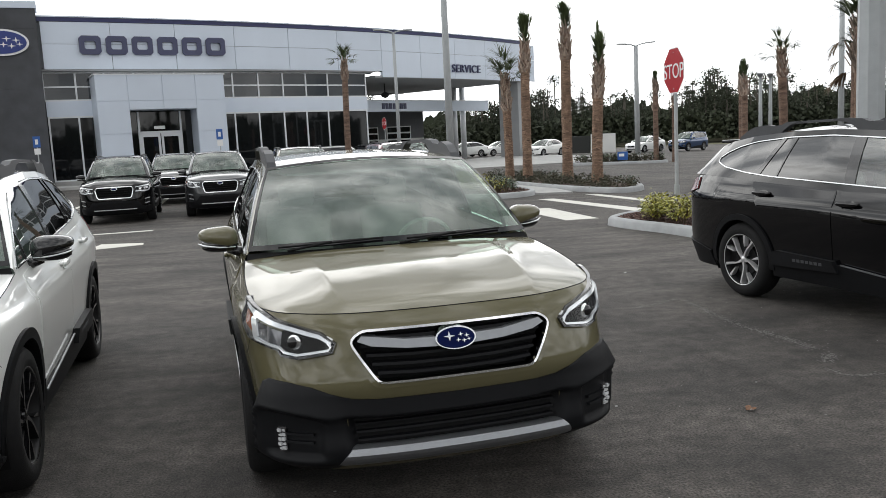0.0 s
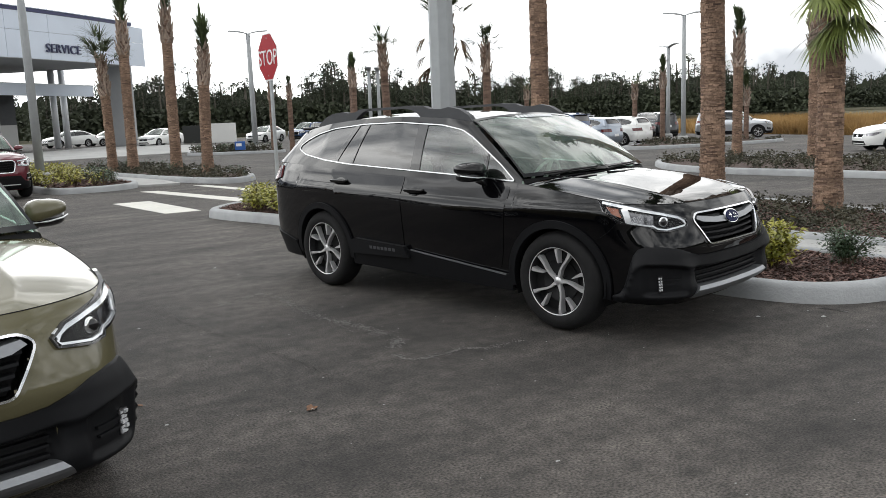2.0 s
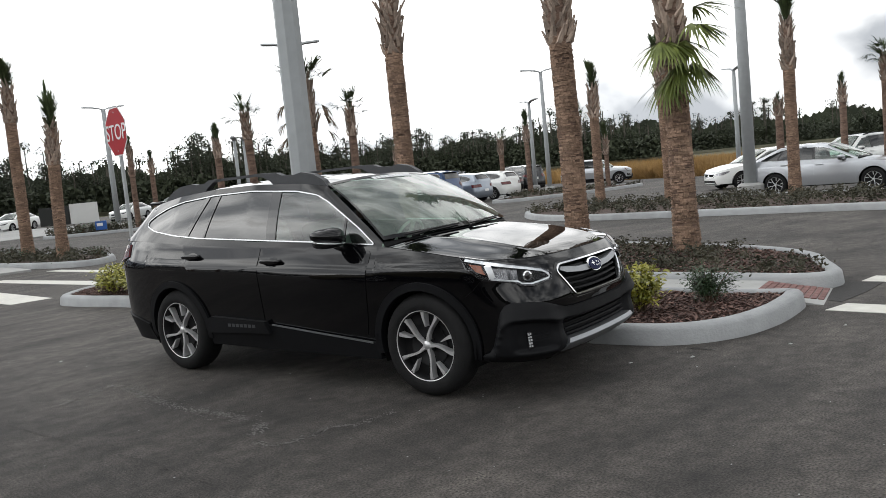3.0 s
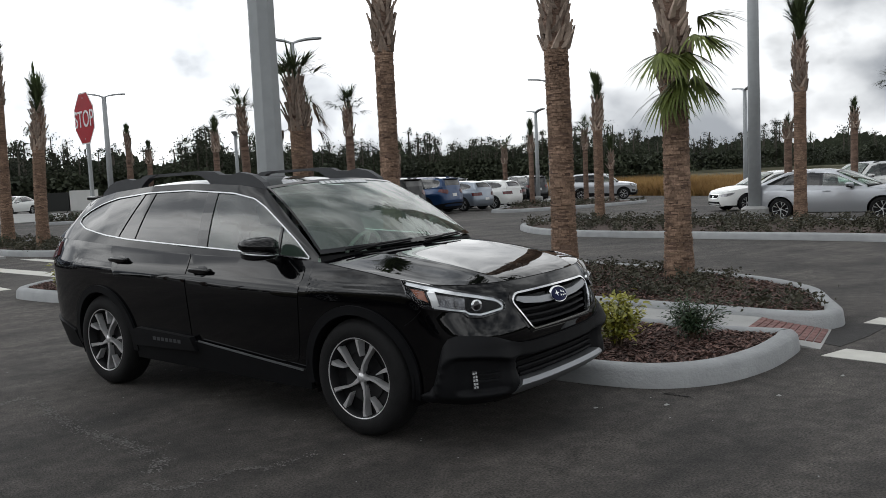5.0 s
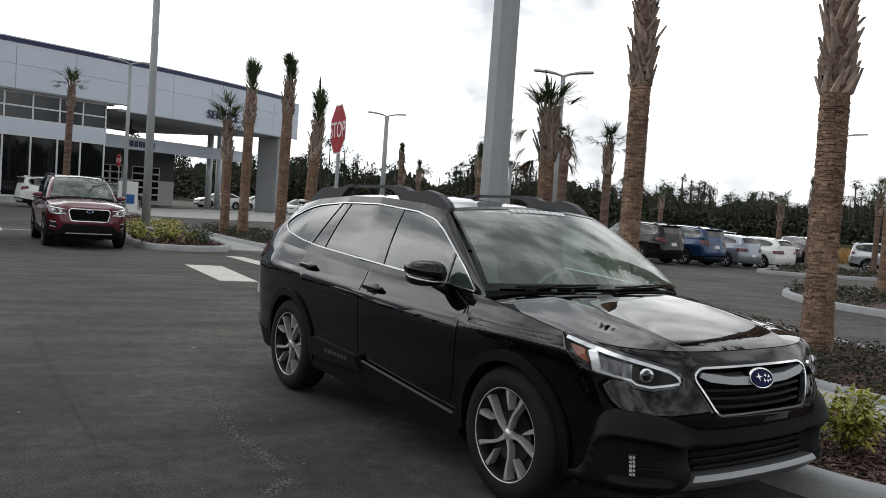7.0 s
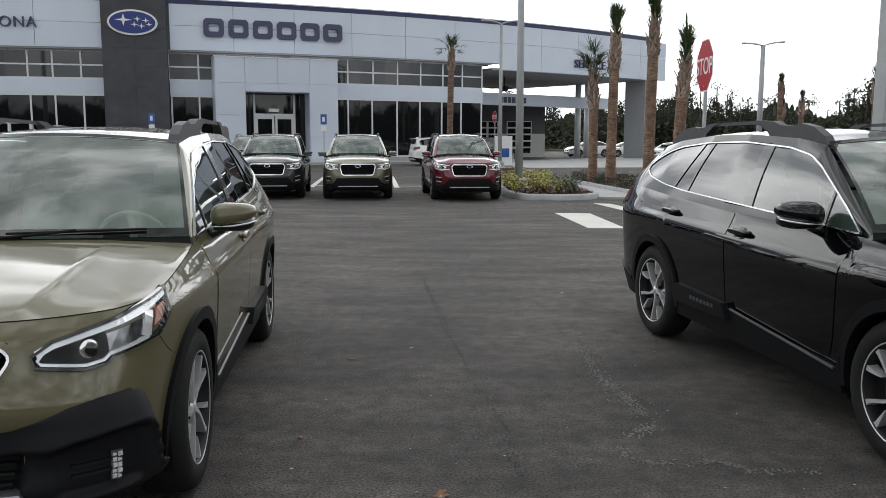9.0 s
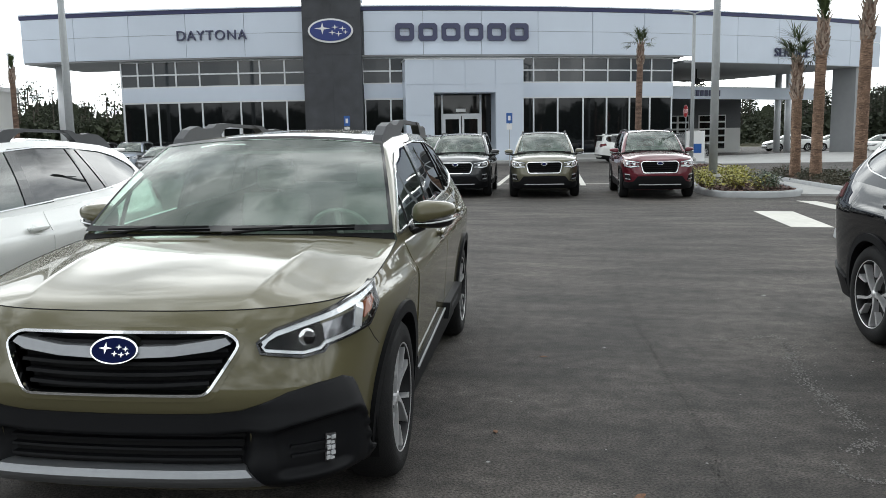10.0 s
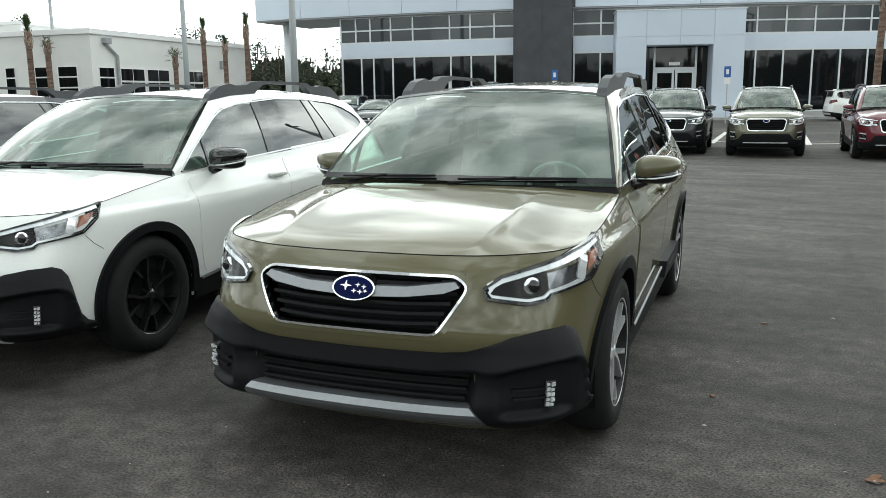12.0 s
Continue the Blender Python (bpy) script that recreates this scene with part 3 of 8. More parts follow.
# Entrance: a projecting white portal with glass doors set back in it.
portal = tagged(empty("entrance_portal", arc_turn(34.4, 0, BASE)), "white-panelled entrance portal with a deep doorway", "entrance")
part("jamb", a_box(-3.72, -2.0, 0, -1.95, 0.0, 4.25), PANEL, portal)
part("jamb", a_box(1.95, -2.0, 0, 3.75, 0.0, 4.25), PANEL, portal)
part("lintel", a_box(-3.72, -2.0, 4.25, 3.75, 0.4, 6.25), PANEL, portal)
for x0, x1, z0, z1 in ((-3.72, -1.98, 0.2, 1.5), (-3.72, -1.98, 1.52, 2.85), (-3.72, -1.98, 2.87, 4.75), (1.98, 3.75, 0.2, 1.5), (1.98, 3.75, 1.52, 2.85), (1.98, 3.75, 2.87, 4.75),
                       (-1.95, 0.0, 4.28, 4.75), (0.03, 1.95, 4.28, 4.75), (-3.72, -1.98, 4.78, 6.27), (-1.95, 0.0, 4.78, 6.27), (0.03, 1.95, 4.78, 6.27), (1.98, 3.75, 4.78, 6.27)):
    part("facing_panel", a_box(x0, -2.035, z0, x1 - 0.015, -2.0, z1), PANEL, portal)
part("coping", a_box(-3.78, -2.08, 6.27, 3.81, 0.4, 6.34), ALU, portal)
part("recess_back", a_box(-1.95, -0.4, 0.0, 1.95, -0.3, 4.25), DARK_GLASS, portal, "dark glass behind the doors")
for x in (-1.25, 1.25):
    part("post", a_box(x - 0.06, -0.52, 0, x + 0.06, -0.4, 4.2), ALU, portal)
part("transom", a_box(-1.25, -0.52, 2.85, 1.25, -0.4, 3.0), ALU, portal)
part("number_bar", a_box(-0.35, -0.46, 3.12, 0.3, -0.42, 3.32), WHITE_PAINT, portal, "pale bar in place of the number")
for x0 in (-1.19, 0.03):
    leaf = part("door_leaf", a_box(x0, -0.48, 0.02, x0 + 1.16, -0.44, 2.85), DARK_GLASS, portal)
    for a in ((x0, 0.02, x0 + 0.14, 2.85), (x0 + 1.02, 0.02, x0 + 1.16, 2.85), (x0 + 0.14, 0.02, x0 + 1.02, 0.3), (x0 + 0.14, 2.66, x0 + 1.02, 2.85)):
        part("door_frame", a_box(a[0], -0.5, a[1], a[2], -0.42, a[3]), ALU, leaf)
door2 = tagged(empty("side_entrance", arc_turn(19.05, 0.05, BASE)), "white-framed double glass door in the showroom front", "door")
for x in (-1.2, 0.0, 1.2):
    part("frame", a_box(x - 0.08, -0.08, 0, x + 0.08, 0.04, 2.4), ALU, door2)
part("head", a_box(-1.28, -0.08, 2.3, 1.28, 0.04, 2.46), ALU, door2)

# Left overhang column, and the service canopy with its posts, pillar and lane sign.
col = tagged(empty("column", arc_turn(7.6, -1.0, 0)), "round white column under the roof overhang", "column", kind="structure")
part("shaft", tube(bmesh.new(), [(0, 0, 0), (0, 0, 6.85)], 0.36, 20), ALU, col, smooth=True)
canopy = tagged(empty("service_canopy"), "white service canopy over a concrete drive", "canopy")
slab_part("deck", canopy, STUCCO, 50.0, 67.4, -16.0, 0.5, 6.44, 6.6)
slab_part("deck_top", canopy, STUCCO, 50.0, 67.4, -16.0, 0.0, 9.2, 9.4)
slab_part("end_face", canopy, PANEL, 67.35, 67.6, -16.0, 0.5, 6.5, 9.6)
slab_part("pillar", canopy, STUCCO, 66.7, 67.5, -1.7, 0.3, 0.0, 6.44)
SERVICE_WALL = facing(0.9951, 0.0986, 1.65, 75.93)  # its local x runs along the wall, local -y looks at the car park


def service_part(name, mat, x0, y0, z0, x1, y1, z1, parent=None, label=""):
    return part(name, a_box(x0, y0, z0, x1, y1, z1, SERVICE_WALL), mat, parent or canopy, label)


service_part("rear_wall", material("service_grey", (0.12, 0.125, 0.13), 0.8, vary=0.1), -6, 0, 2.08, 5.76, 0.3, 5.2, label="dark grey upper wall")
service_part("rear_wall_low", WHITE_WALL, -6, -0.03, 0.0, 5.76, 0.3, 2.08)
for x0, x1 in ((-0.4, 1.55), (2.3, 4.55)):
    gate = service_part("garage_door", WHITE_PAINT, x0, -0.08, 0.25, x1, -0.03, 3.2, label="white glazed roller door")
    for k in range(5):
        for j in range(2):
            w = (x1 - x0) / 2
            service_part("door_pane", DARK_GLASS, x0 + w * j + 0.1, -0.12, 0.36 + 0.58 * k, x0 + w * (j + 1) - 0.08, -0.08, 0.80 + 0.58 * k, gate)
TIE = facing(11.6, 10.6, 1.6, 66.2)
part("tie_beam", a_box(0, -0.25, 4.25, 15.9, 0.25, 5.12, TIE), PANEL, canopy)
part("beam_cap", a_box(-0.05, -0.3, 5.12, 15.95, 0.3, 5.18, TIE), ALU, canopy)
for x, y in ((10.3, 76.6), (11.2, 77.4)):
    bm = bmesh.new()
    tube(bm, [(x, y, -0.05), (x, y, 6.5)], 0.27, 16)
    part("post", bm, ALU, canopy, smooth=True)
lane = tagged(empty("lane_sign", TIE @ Matrix.Translation((3.0, -0.25, 4.45))), "blue-grey bars of unreadable lettering on the beam", "sign")
for k in range(7):
    part("bar", a_box(-1.0 + 0.42 * k, -0.06, 0, -0.7 + 0.42 * k, 0.02, 0.45), SIGN_BLUE, lane)
fan = tagged(empty("canopy_lamp", Matrix.Translation(arc(54.5, -4.0, 0))), "dark fan hanging under the canopy", "fan")
part("rod", tube(bmesh.new(), [(0, 0, 6.44), (0, 0, 5.7)], 0.05, 8), DARK_INSIDE, fan)
part("motor", tube(bmesh.new(), [(0, 0, 5.75), (0, 0, 5.65), (0, 0, 5.4), (0, 0, 5.3)], [0.12, 0.3, 0.3, 0.1], 12), DARK_INSIDE, fan)
for k in range(5):
    part("blade", a_box(0.2, -0.11, 5.55, 1.5, 0.11, 5.57, Matrix.Rotation(k * 1.2566, 4, "Z")), DARK_INSIDE, fan)
# White service building further left.
annex = tagged(empty("annex", facing(-0.213, 0.977, -38.07, 32.35)), "plain white flat-roofed building with small windows", "building")
part("wall", a_box(0, 0, 0, 17.0, 26, 5.2), WHITE_WALL, annex)
part("wall", a_box(2.0, 6.6, 5.2, 17.0, 30, 6.1), WHITE_WALL, annex)
part("parapet", a_box(-0.12, -0.12, 5.2, 17.12, 6.5, 5.5, bevel=0.02), WHITE_PAINT, annex)
part("parapet", a_box(1.9, 6.5, 6.1, 17.12, 30, 6.3, bevel=0.02), WHITE_PAINT, annex)


def annex_window(x0, y0, x1, y1, z0, z1, cols, rows):
    """A white frame and its dark panes on one of the two walls."""
    win = part("window", a_box(min(x0, x1) - 0.06, min(y0, y1) - 0.06, z0, max(x0, x1) + 0.06, max(y0, y1) + 0.06, z1), WHITE_PAINT, annex)
    for i in range(cols):
        for j in range(rows):
            a, b = (i + 0.07) / cols, (i + 0.93) / cols
            c, d = z0 + (z1 - z0) * (j + 0.07) / rows, z0 + (z1 - z0) * (j + 0.93) / rows
            part("pane", a_box(x0 + (x1 - x0) * a - 0.08, y0 + (y1 - y0) * a - 0.08, c, x0 + (x1 - x0) * b, y0 + (y1 - y0) * b, d), DARK_GLASS, win)


for a, b, rows in ((0.56, 1.75, 4), (2.35, 4.5, 3), (4.8, 6.95, 3), (8.6, 10.7, 3)):
    annex_window(a, 0, b, 0, 1.1, 3.42, 2, rows)
for a, b in ((1.05, 2.3), (3.1, 3.9), (5.5, 6.0), (8.0, 9.3)):
    annex_window(0, a, 0, b, 1.1, 3.48, 2, 4)
part("downpipe", tube(bmesh.new(), [(1.2, -0.12, 5.05), (1.22, -0.12, 4.65), (2.06, -0.12, 4.06), (2.06, -0.12, 0.0)], 0.09, 8), STUCCO, annex)
part("rain_head", a_box(0.95, -0.3, 4.72, 1.45, 0, 5.05, bevel=0.02), STUCCO, annex)
part("meter_box", a_box(12.9, -0.2, 3.65, 13.5, 0, 4.2, bevel=0.02), STUCCO, annex)

# ---- cars ----
RUBBER = material("tyre_rubber", (0.011, 0.011, 0.0115), 0.8, spec=0.25, vary=0.2, scale=20, bump=0.2, bump_scale=120)
CLADDING = material("black_cladding", (0.0065, 0.0068, 0.008), 0.55, spec=0.16, vary=0.15, scale=14, bump=0.06, bump_scale=400)
GLOSS_BLACK = material("gloss_black", (0.008, 0.008, 0.009), 0.12, coat=0.6)
GLASS_BAND = material("black_glass_band", (0.004, 0.004, 0.0045), 0.06, spec=0.4)
MATT_BLACK = material("matt_black", (0.005, 0.005, 0.0055), 0.7, spec=0.2)
RAIL_GREY = material("rail_grey", (0.058, 0.060, 0.065), 0.55, spec=0.35, vary=0.1, scale=20)
TRIM = material("bright_trim", (0.52, 0.53, 0.54), 0.24, metal=0.95)
CHROME = material("chrome", (0.80, 0.81, 0.82), 0.14, metal=1.0)
SATIN = material("satin_silver", (0.29, 0.30, 0.315), 0.40, metal=0.8, vary=0.06, scale=40)
MACHINED = material("machined_alloy", (0.66, 0.66, 0.67), 0.30, metal=0.55, vary=0.06, scale=30)
RIM_DARK = material("dark_alloy", (0.012, 0.012, 0.013), 0.5, metal=0.2, spec=0.3)
LAMP_BRIGHT = material("lamp_white", (0.84, 0.86, 0.88), 0.16, metal=0.45)
LAMP_CHROME = material("lamp_reflector", (0.035, 0.036, 0.04), 0.18, metal=0.9, vary=0.8, scale=30, second=(0.42, 0.42, 0.44))
AMBER = material("amber_lens", (0.24, 0.075, 0.035), 0.2, coat=0.5)
TAIL_RED = material("tail_red", (0.10, 0.005, 0.006), 0.15, coat=0.7)
INTERIOR = material("grey_trim", (0.30, 0.32, 0.30), 0.9, vary=0.2, scale=30)
BADGE_BLUE = material("car_badge_blue", (0.003, 0.007, 0.05), 0.35, spec=0.05)
SCREEN_GLASS = glass("windscreen_glass", (0.70, 0.88, 0.77), gloss=0.075, haze=0.15)
SIDE_GLASS = glass("side_glass", (0.50, 0.64, 0.57), gloss=0.14, haze=0.02)
PRIVACY_GLASS = glass("privacy_glass", (0.07, 0.076, 0.08), gloss=0.12)
LENS_GLASS = glass("lamp_glass", (0.93, 0.94, 0.95), gloss=0.02)
SHADE_BAND = material("plain_print", (0.72, 0.74, 0.75), 0.5)


def paint(name, color, metal=0.0, rough=0.32, coat=1.0, spec=0.3):
    m = material(name, color, rough, metal=metal, coat=coat, vary=0.04, scale=900, spec=spec)
    return m


OLIVE = paint("olive_green_paint", (0.108, 0.097, 0.050), 0.12, 0.45, coat=1.0, spec=0.2)
BLACK = paint("black_paint", (0.0018, 0.0018, 0.0024), 0.0, 0.5, spec=0.0)
WHITE = paint("white_pearl_paint", (0.84, 0.85, 0.83), 0.0, 0.3)
GREY = paint("dark_grey_paint", (0.035, 0.037, 0.040), 0.5, 0.3)
RED = paint("crimson_paint", (0.105, 0.003, 0.013), 0.3, 0.3)
SAGE = paint("pale_olive_paint", (0.13, 0.125, 0.085), 0.6, 0.3)
SILVER = paint("silver_paint", (0.52, 0.54, 0.57), 0.6, 0.3)
BLUE = paint("blue_paint", (0.012, 0.045, 0.13), 0.4, 0.3)
STEEL = paint("steel_blue_paint", (0.30, 0.34, 0.40), 0.6, 0.3)


def spline(points, n):
    """n places, evenly spaced along a smooth open curve through the points."""
    pts = [np.array(p, float) for p in points]
    pts = [2 * pts[0] - pts[1], *pts, 2 * pts[-1] - pts[-2]]
    out = []
    for p0, p1, p2, p3 in zip(pts, pts[1:], pts[2:], pts[3:]):
        for t in np.linspace(0, 1, 24, endpoint=False):
            out.append(0.5 * (2 * p1 + (p2 - p0) * t + (2 * p0 - 5 * p1 + 4 * p2 - p3) * t**2 + (3 * p1 - p0 - 3 * p2 + p3) * t**3))
    out.append(pts[-2])
    out = np.array(out)
    length = np.r_[0, np.cumsum(np.linalg.norm(np.diff(out, axis=0), axis=1))]
    at = np.linspace(0, length[-1], n)
    return np.stack([np.interp(at, length, out[:, k]) for k in range(out.shape[1])], 1)


def table(*pairs):
    """A smooth curve through pairs, with no overshoot between them."""
    xs, ys = (np.array(v, float) for v in zip(*sorted(pairs)))
    h, d = np.diff(xs), np.diff(ys) / np.diff(xs)
    m = np.zeros(len(xs))
    m[0], m[-1] = d[0], d[-1]
    for i in range(1, len(d)):
        if d[i - 1] * d[i] > 0:
            m[i] = 2 * d[i - 1] * d[i] / (d[i - 1] + d[i])
    fine = np.linspace(xs[0], xs[-1], 240)
    k = np.clip(np.searchsorted(xs, fine) - 1, 0, len(h) - 1)
    t = (fine - xs[k]) / h[k]
    out = (2 * t**3 - 3 * t**2 + 1) * ys[k] + (t**3 - 2 * t**2 + t) * h[k] * m[k] + (3 * t**2 - 2 * t**3) * ys[k + 1] + (t**3 - t**2) * h[k] * m[k + 1]
    return lambda x: float(np.interp(x, fine, out))


def inside(x, y, poly):
    hit = False
    for (x0, y0), (x1, y1) in zip(poly, poly[1:] + poly[:1]):
        if (y0 > y) != (y1 > y) and x < (x1 - x0) * (y - y0) / (y1 - y0) + x0:
            hit = not hit
    return hit


def flat(outline, w0, w1, cut=0.05, cross=0.0, clips=()):
    """A plate over an outline of (a, b), from depth w0 to w1, cut into strips so that it can be bent."""
    bm = bmesh.new()
    vs = [bm.verts.new((a, b, w1)) for a, b in outline]
    bm.faces.new(vs)
    for co, no in clips:
        bmesh.ops.bisect_plane(bm, geom=bm.verts[:] + bm.edges[:] + bm.faces[:], plane_co=(*co, 0), plane_no=(*no, 0), clear_outer=True)
    a0, a1 = min(v.co.x for v in bm.verts), max(v.co.x for v in bm.verts)
    b0, b1 = min(v.co.y for v in bm.verts), max(v.co.y for v in bm.verts)
    for k in range(1, int((a1 - a0) / cut) + 1):
        bmesh.ops.bisect_plane(bm, geom=bm.verts[:] + bm.edges[:] + bm.faces[:], plane_co=(a0 + k * cut, 0, 0), plane_no=(1, 0, 0))
    if cross:
        for k in range(1, int((b1 - b0) / cross) + 1):
            bmesh.ops.bisect_plane(bm, geom=bm.verts[:] + bm.edges[:] + bm.faces[:], plane_co=(0, b0 + k * cross, 0), plane_no=(0, 1, 0))
    if w0 != w1:
        r = bmesh.ops.extrude_face_region(bm, geom=bm.faces[:])
        for e in r["geom"]:
            if isinstance(e, bmesh.types.BMVert):
                e.co.z = w0
    return bm


def ring(outline, width, w0, w1, closed=True):
    """A raised strip along an outline of (a, b); width inwards for an outline that runs anticlockwise."""
    bm = bmesh.new()
    pts = [Vector(p) for p in outline]
    n = len(pts)
    rows = []
    for i, p in enumerate(pts):
        d = (pts[(i + 1) % n] - pts[i - 1]) if closed else (pts[min(i + 1, n - 1)] - pts[max(i - 1, 0)])
        d.normalize()
        q = Vector((-d.y, d.x))
        a, b = p - q * width / 2, p + q * width / 2
        rows.append([bm.verts.new((*a, w0)), bm.verts.new((*a, w1)), bm.verts.new((*b, w1)), bm.verts.new((*b, w0))])
    for i in range(n if closed else n - 1):
        a, b = rows[i], rows[(i + 1) % n]
        for k in range(4):
            bm.faces.new((a[k], b[k], b[(k + 1) % 4], a[(k + 1) % 4]))
    if not closed:
        bm.faces.new(rows[0])
        bm.faces.new(rows[-1][::-1])
    return bm


def denser(outline, step=0.04, closed=True):
    out, n = [], len(outline)
    for i in range(n if closed else n - 1):
        a, b = Vector(outline[i]), Vector(outline[(i + 1) % n])
        k = max(1, round((b - a).length / step))
        out += [tuple(a.lerp(b, j / k)) for j in range(k)]
    return out if closed else out + [tuple(outline[-1])]


def rounded(outline, r=0.02, steps=3):
    """The outline with its corners rounded."""
    out, n = [], len(outline)
    for i in range(n):
        p, a, b = Vector(outline[i]), Vector(outline[i - 1]), Vector(outline[(i + 1) % n])
        u, v = (a - p), (b - p)
        d = min(r, u.length * 0.45, v.length * 0.45)
        s, e = p + u.normalized() * d, p + v.normalized() * d
        for k in range(steps + 1):
            t = k / steps
            out.append(tuple((1 - t) ** 2 * s + 2 * t * (1 - t) * p + t * t * e))
    return out


OUTBACK = dict(
    plan=[(2.33, 0), (2.322, 0.25), (2.29, 0.47), (2.205, 0.655), (2.07, 0.785), (1.85, 0.865), (1.43, 0.905), (0.8, 0.91), (0, 0.915), (-0.8, 0.918), (-1.315, 0.918), (-1.8, 0.895),
          (-2.15, 0.825), (-2.36, 0.69), (-2.455, 0.42), (-2.48, 0)],
    axles=(1.43, -1.315), wheel=0.362, track=0.788, arch=0.388,
    top=((-2.48, 1.16), (-2.2, 1.16), (-1.0, 1.105), (0.0, 1.065), (0.8, 1.054), (0.98, 1.052), (1.43, 1.008), (1.75, 0.963), (2.0, 0.935), (2.2, 0.925), (2.33, 0.918)),
    front_in=((0.18, 0.20), (0.26, 0.06), (0.31, 0.01), (0.36, 0.0), (0.45, 0.02), (0.56, 0.005), (0.62, -0.012), (0.72, 0.01), (0.82, 0.05), (0.88, 0.085), (0.93, 0.13)),
    side_in=((0.2, 0.09), (0.30, 0.05), (0.42, 0.036), (0.58, 0.022), (0.68, 0.013), (0.78, 0.005), (0.86, 0.0), (0.90, 0.001), (0.925, 0.006), (0.95, 0.028), (0.985, 0.042), (1.04, 0.066), (1.12, 0.112), (1.2, 0.145)),
    rear_in=((0.25, 0.14), (0.4, 0.03), (0.55, 0.0), (0.75, 0.02), (0.95, 0.05), (1.16, 0.10)),
    hood_mid=((0.95, 1.106), (1.1, 1.101), (1.4, 1.072), (1.8, 1.020), (2.05, 0.978), (2.18, 0.955), (2.27, 0.922)),
    screen=((1.08, 0.805, 1.076), (0.42, 0.632, 1.508)), bow=(0.16, 0.05),
    roof=((0.42, 0.632, 1.508), (0.15, 0.635, 1.545), (-0.4, 0.637, 1.572), (-0.9, 0.635, 1.566), (-1.45, 0.608, 1.53), (-1.8, 0.57, 1.485), (-1.92, 0.555, 1.462)),
    crown=0.038, tail=-2.37, deck=False,
    glass=[(1.01, 1.062), (0.85, 1.178), (0.67, 1.285), (0.49, 1.388), (0.355, 1.446), (0.12, 1.488), (-0.4, 1.52), (-0.9, 1.513), (-1.35, 1.48), (-1.6, 1.435), (-1.77, 1.38), (-1.87, 1.325), (-1.86, 1.288),
           (-1.7, 1.24), (-1.35, 1.193), (-1.0, 1.163), (0.0, 1.115), (0.5, 1.092)],
    bars=(((0.70, 1.2), (-0.02, 1), 0.02), ((-0.09, 1.2), (-0.06, 1), 0.11), ((-0.92, 1.2), (0.33, 1), 0.018), ((-1.17, 1.2), (0.62, 1), 0.05)), rails=True, clad=True, style="hexagon",
)
FORESTER = dict(
    OUTBACK,
    plan=[(2.26, 0), (2.255, 0.25), (2.22, 0.5), (2.13, 0.68), (1.98, 0.79), (1.75, 0.86), (1.40, 0.885), (0.8, 0.89), (0, 0.895), (-0.8, 0.895), (-1.28, 0.895), (-1.8, 0.875), (-2.12, 0.82), (-2.28, 0.70), (-2.35, 0.42), (-2.365, 0)],
    axles=(1.39, -1.28), track=0.79,
    top=((-2.37, 1.14), (-2.1, 1.14), (-1.0, 1.12), (0.0, 1.09), (0.8, 1.07), (0.98, 1.065), (1.43, 1.03), (1.75, 1.0), (2.0, 0.975), (2.26, 0.95)),
    front_in=((0.18, 0.20), (0.26, 0.08), (0.33, 0.03), (0.45, 0.005), (0.56, 0.0), (0.7, 0.012), (0.82, 0.03), (0.9, 0.06), (0.97, 0.12)),
    hood_mid=((0.95, 1.145), (1.1, 1.145), (1.4, 1.12), (1.8, 1.075), (2.05, 1.025), (2.2, 0.965), (2.24, 0.95)),
    screen=((0.955, 0.72, 1.12), (0.33, 0.575, 1.60)),
    roof=((0.33, 0.575, 1.60), (0.0, 0.62, 1.645), (-0.5, 0.635, 1.66), (-1.0, 0.635, 1.655), (-1.6, 0.62, 1.63), (-2.0, 0.60, 1.59), (-2.12, 0.59, 1.57)), tail=-2.27,
    glass=[(0.875, 1.085), (0.72, 1.19), (0.55, 1.325), (0.40, 1.44), (0.25, 1.525), (0.0, 1.58), (-0.5, 1.60), (-1.0, 1.597), (-1.5, 1.58), (-1.85, 1.54), (-1.98, 1.47), (-2.0, 1.33), (-1.9, 1.235), (-1.5, 1.185), (-1.0, 1.15), (0.0, 1.12), (0.5, 1.10)],
    style="boxed",
)
